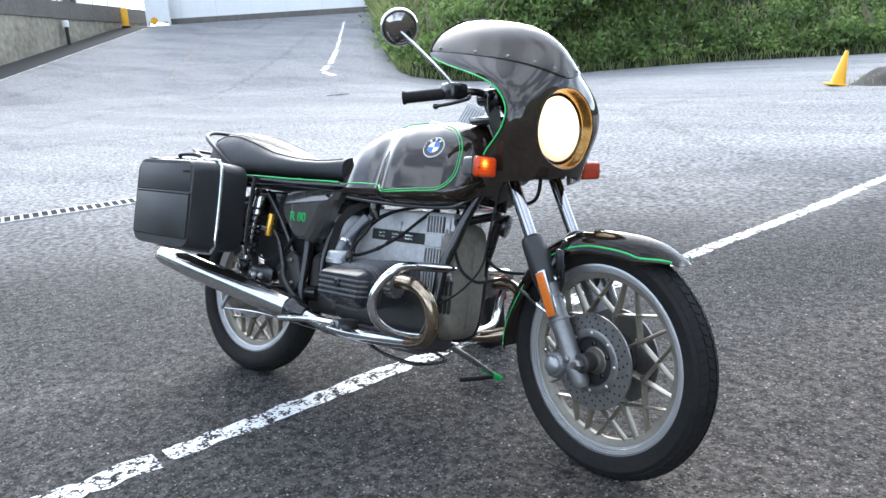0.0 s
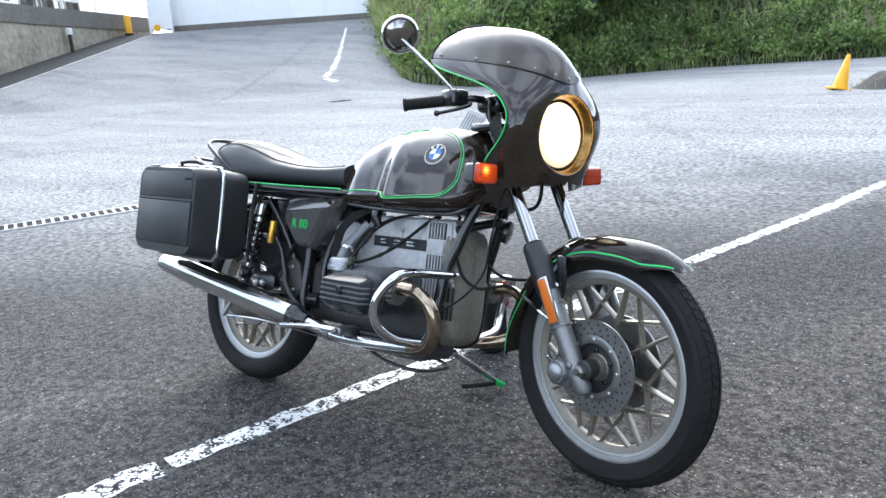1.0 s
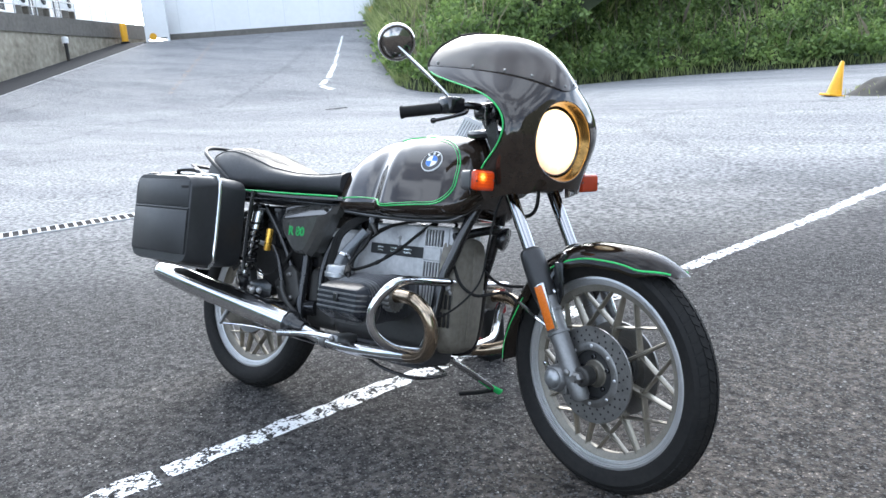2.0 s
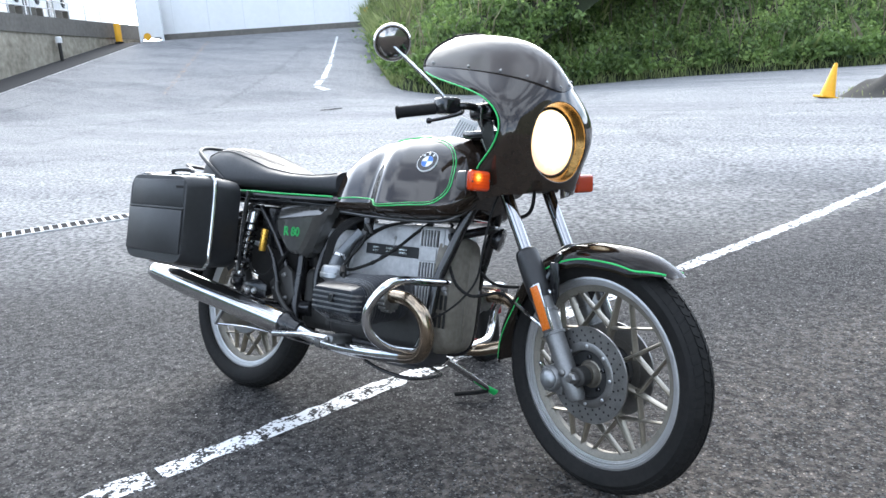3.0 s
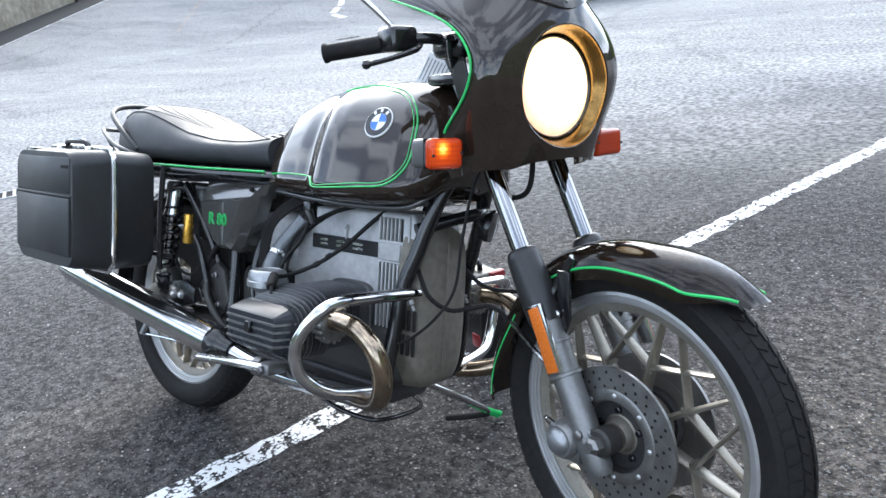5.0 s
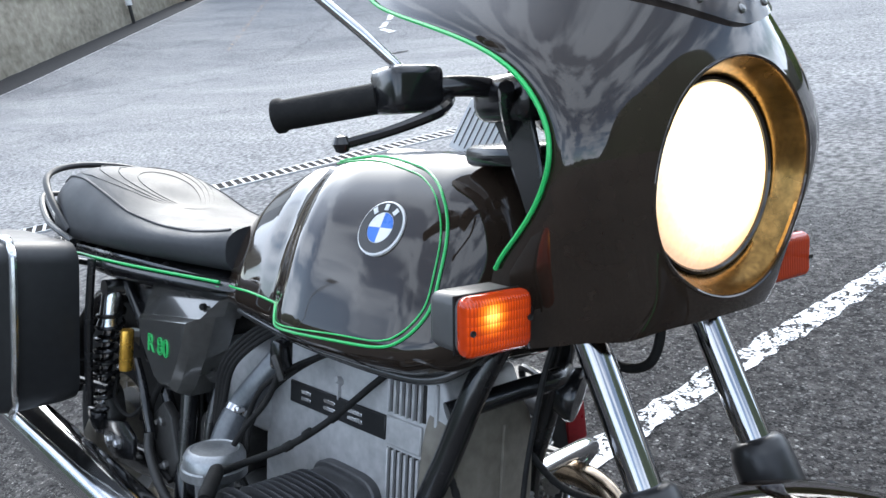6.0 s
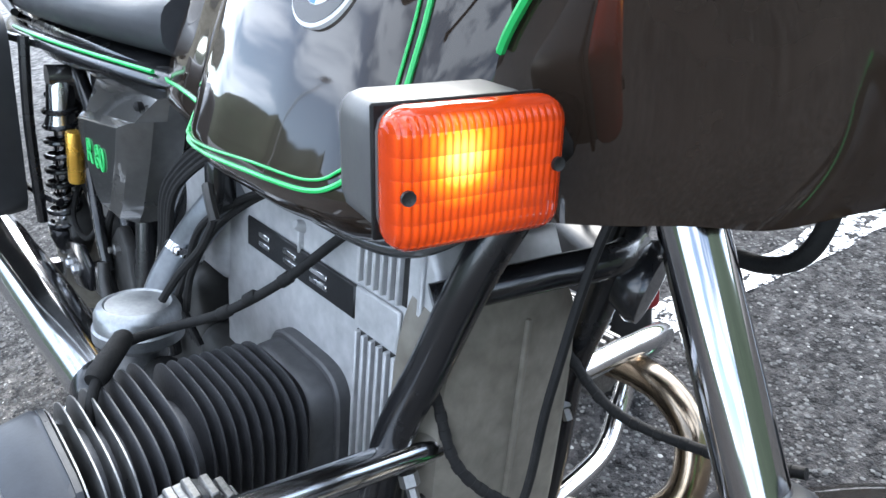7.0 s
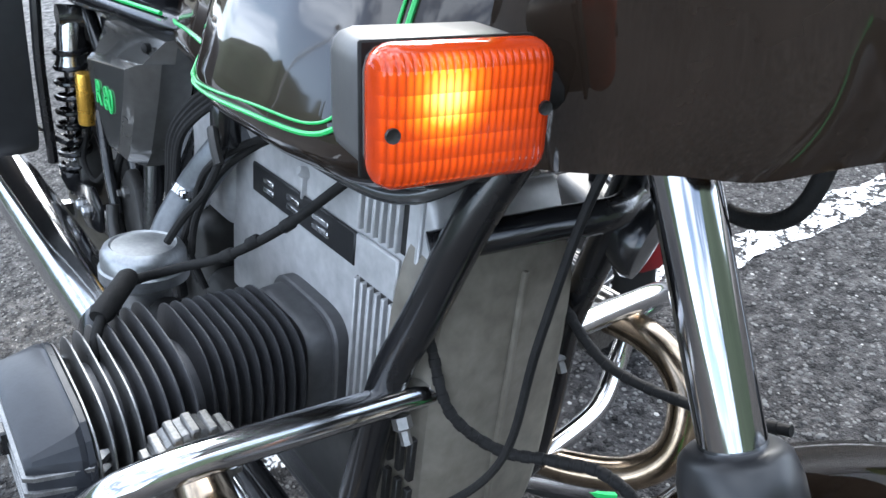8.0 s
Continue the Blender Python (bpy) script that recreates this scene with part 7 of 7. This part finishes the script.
bp_("cross_tube", sweep([(0.982, -0.092, 0.650), (1.000, -0.060, 0.660), (1.030, -0.015, 0.676), (1.055, 0.025, 0.688), (1.045, 0.065, 0.690)], 0.0135, 14), BLACK)
# ---- stands ----
stand = bp_("side_stand", sweep([(0.865, 0.115, 0.245), (0.885, 0.22, 0.195), (0.905, 0.335, 0.135)], [0.0095, 0.009, 0.0085], 10, 1), CHROME, "extended side stand with a green foot")
part("second_leg", sweep([(0.845, 0.12, 0.240), (0.870, 0.22, 0.190), (0.893, 0.335, 0.132)], 0.006, 8, 1), CHROME, stand)
part("foot", sweep([(0.890, 0.27, 0.165), (0.905, 0.335, 0.133), (0.912, 0.372, 0.117)], [0.008, 0.012, 0.014], 8, 4, flat=0.55), GREEN, stand, "green painted foot of the stand")
part("tang", sweep([(0.905, 0.335, 0.128), (0.855, 0.305, 0.112), (0.800, 0.281, 0.099)], 0.009, 10, 3), RUBBER, stand, "black rubber tipped tang")
bp_("centre_stand", sweep([(0.66, -0.10, 0.245), (0.76, -0.115, 0.218), (0.855, -0.095, 0.203), (0.888, -0.05, 0.200), (0.888, 0.05, 0.200), (0.855, 0.095, 0.203), (0.76, 0.115, 0.218), (0.66, 0.10, 0.245)], 0.0058, 10, 4), BLACK, "folded centre stand")

# ---- a red case standing on the asphalt behind the engine ----
case = holder("tool_case", "red and black plastic tool case standing on the asphalt", "tool case", Matrix.Translation((0.63, 0.70, 0)) @ Matrix.Rotation(radians(-20), 4, "Z"))
part("body", rbox((-0.13, -0.05, 0.0), (0.10, 0.05, 0.30), 0.022, 3), SATIN, case, "black body of the case")
part("red_strip", rbox((0.078, 0.0, 0.19), (0.108, 0.052, 0.305), 0.010, 2), RED, case, "red edge strip")
part("red_panel", rbox((0.03, -0.056, 0.05), (0.08, 0.0, 0.10), 0.010, 2), RED, case, "red lower panel")
part("clasp", rbox((-0.04, -0.056, 0.24), (0.06, -0.045, 0.262), 0.004, 2), OILY, case, "dark metal clasp")
part("handle", sweep([(-0.06, 0, 0.292), (-0.05, 0, 0.325), (0.03, 0, 0.325), (0.04, 0, 0.292)], 0.009, 8), BLACK, case)

# ---- cables between the fork, the frame and the engine ----
bp_("speedometer_cable", sweep([(1.135, -0.060, 0.82), (1.12, -0.085, 0.745), (1.112, -0.100, 0.64), (1.100, -0.100, 0.54), (1.065, -0.115, 0.475), (1.01, -0.125, 0.425), (0.95, -0.125, 0.395)], 0.0032, 8), RUBBER, "thin black control cable")


def ribbed_hose(name, pts, r, label):
    """A hose with tape wound round it in rings."""
    hose = bp_(name, sweep(pts, r, 10), RUBBER, label)
    line = spline(pts, 8)
    for k in range(2, len(line) - 2, 2):
        part("tape_ring", lathe([(r, -0.004), (r + 0.0006, -0.0035), (r + 0.0006, 0.0035), (r, 0.004)], 12, line[k], line[k + 1] - line[k - 1]), RUBBER, hose)


ribbed_hose("brake_hose", [(0.975, -0.085, 0.60), (0.985, -0.080, 0.56), (1.012, -0.075, 0.51), (1.045, -0.045, 0.482), (1.085, -0.022, 0.490), (1.125, -0.008, 0.500), (1.160, 0.005, 0.480), (1.185, 0.008, 0.43)], 0.0046, "black brake hose wound with tape")
ribbed_hose("wiring_sleeve", [(0.955, 0.060, 0.60), (0.980, 0.080, 0.560), (1.04, 0.090, 0.520), (1.125, 0.110, 0.520), (1.20, 0.115, 0.545)], 0.0050, "black taped wiring sleeve")
bp_("wiring_loom", sweep([(1.10, 0.01, 0.80), (1.125, 0.0, 0.750), (1.16, 0.0, 0.732), (1.20, -0.010, 0.746), (1.214, -0.018, 0.790), (1.205, -0.018, 0.86)], 0.0055, 10), RUBBER, "black wiring loop")
bp_("horn", lathe([(0.0, -0.02), (0.03, -0.018), (0.038, 0.0), (0.036, 0.008), (0.0, 0.012)], 28, (1.055, 0.075, 0.66), (0.9, 0.3, -0.2)), BLACK, "round black horn")
for k in range(4):
    e = 0.011 * k
    bp_("cable", sweep([(0.66, -0.07, 0.700), (0.563 + e, -0.09, 0.683 - 0.2 * e), (0.515 + e, -0.125, 0.625), (0.500 + e * 0.8, -0.130, 0.560), (0.498 + e * 0.5, -0.128, 0.500), (0.53 + e, -0.11, 0.42)], 0.0040 + 0.0006 * (k % 2), 8), RUBBER, "black control cable")
bp_("breather_pipe", sweep([(0.46, -0.07, 0.62), (0.455, -0.10, 0.55), (0.45, -0.115, 0.46), (0.46, -0.11, 0.36)], 0.012, 12), BLACK, "black rubber breather pipe")
bp_("rear_brake_hose", sweep([(0.30, -0.12, 0.55), (0.26, -0.13, 0.48), (0.28, -0.135, 0.40), (0.34, -0.13, 0.36)], 0.006, 8), RUBBER)
bp_("ribbed_card", extrude_outline([(0.850, 0.980), (0.889, 1.046), (0.962, 1.018), (0.923, 0.952)], "y", 0.029, 0.031, 0.0006, 1), WHITE, "pale card tucked behind the tank")
for k in range(7):
    a, b = Vector((0.861 + 0.0098 * k, 0.0285, 0.985 - 0.0038 * k)), Vector((0.889 + 0.0098 * k, 0.0285, 1.033 - 0.0038 * k))
    part("printed_bar", sweep([a, b], 0.0009, 6, 1), HOUSING, bpy.data.objects["ribbed_card"])
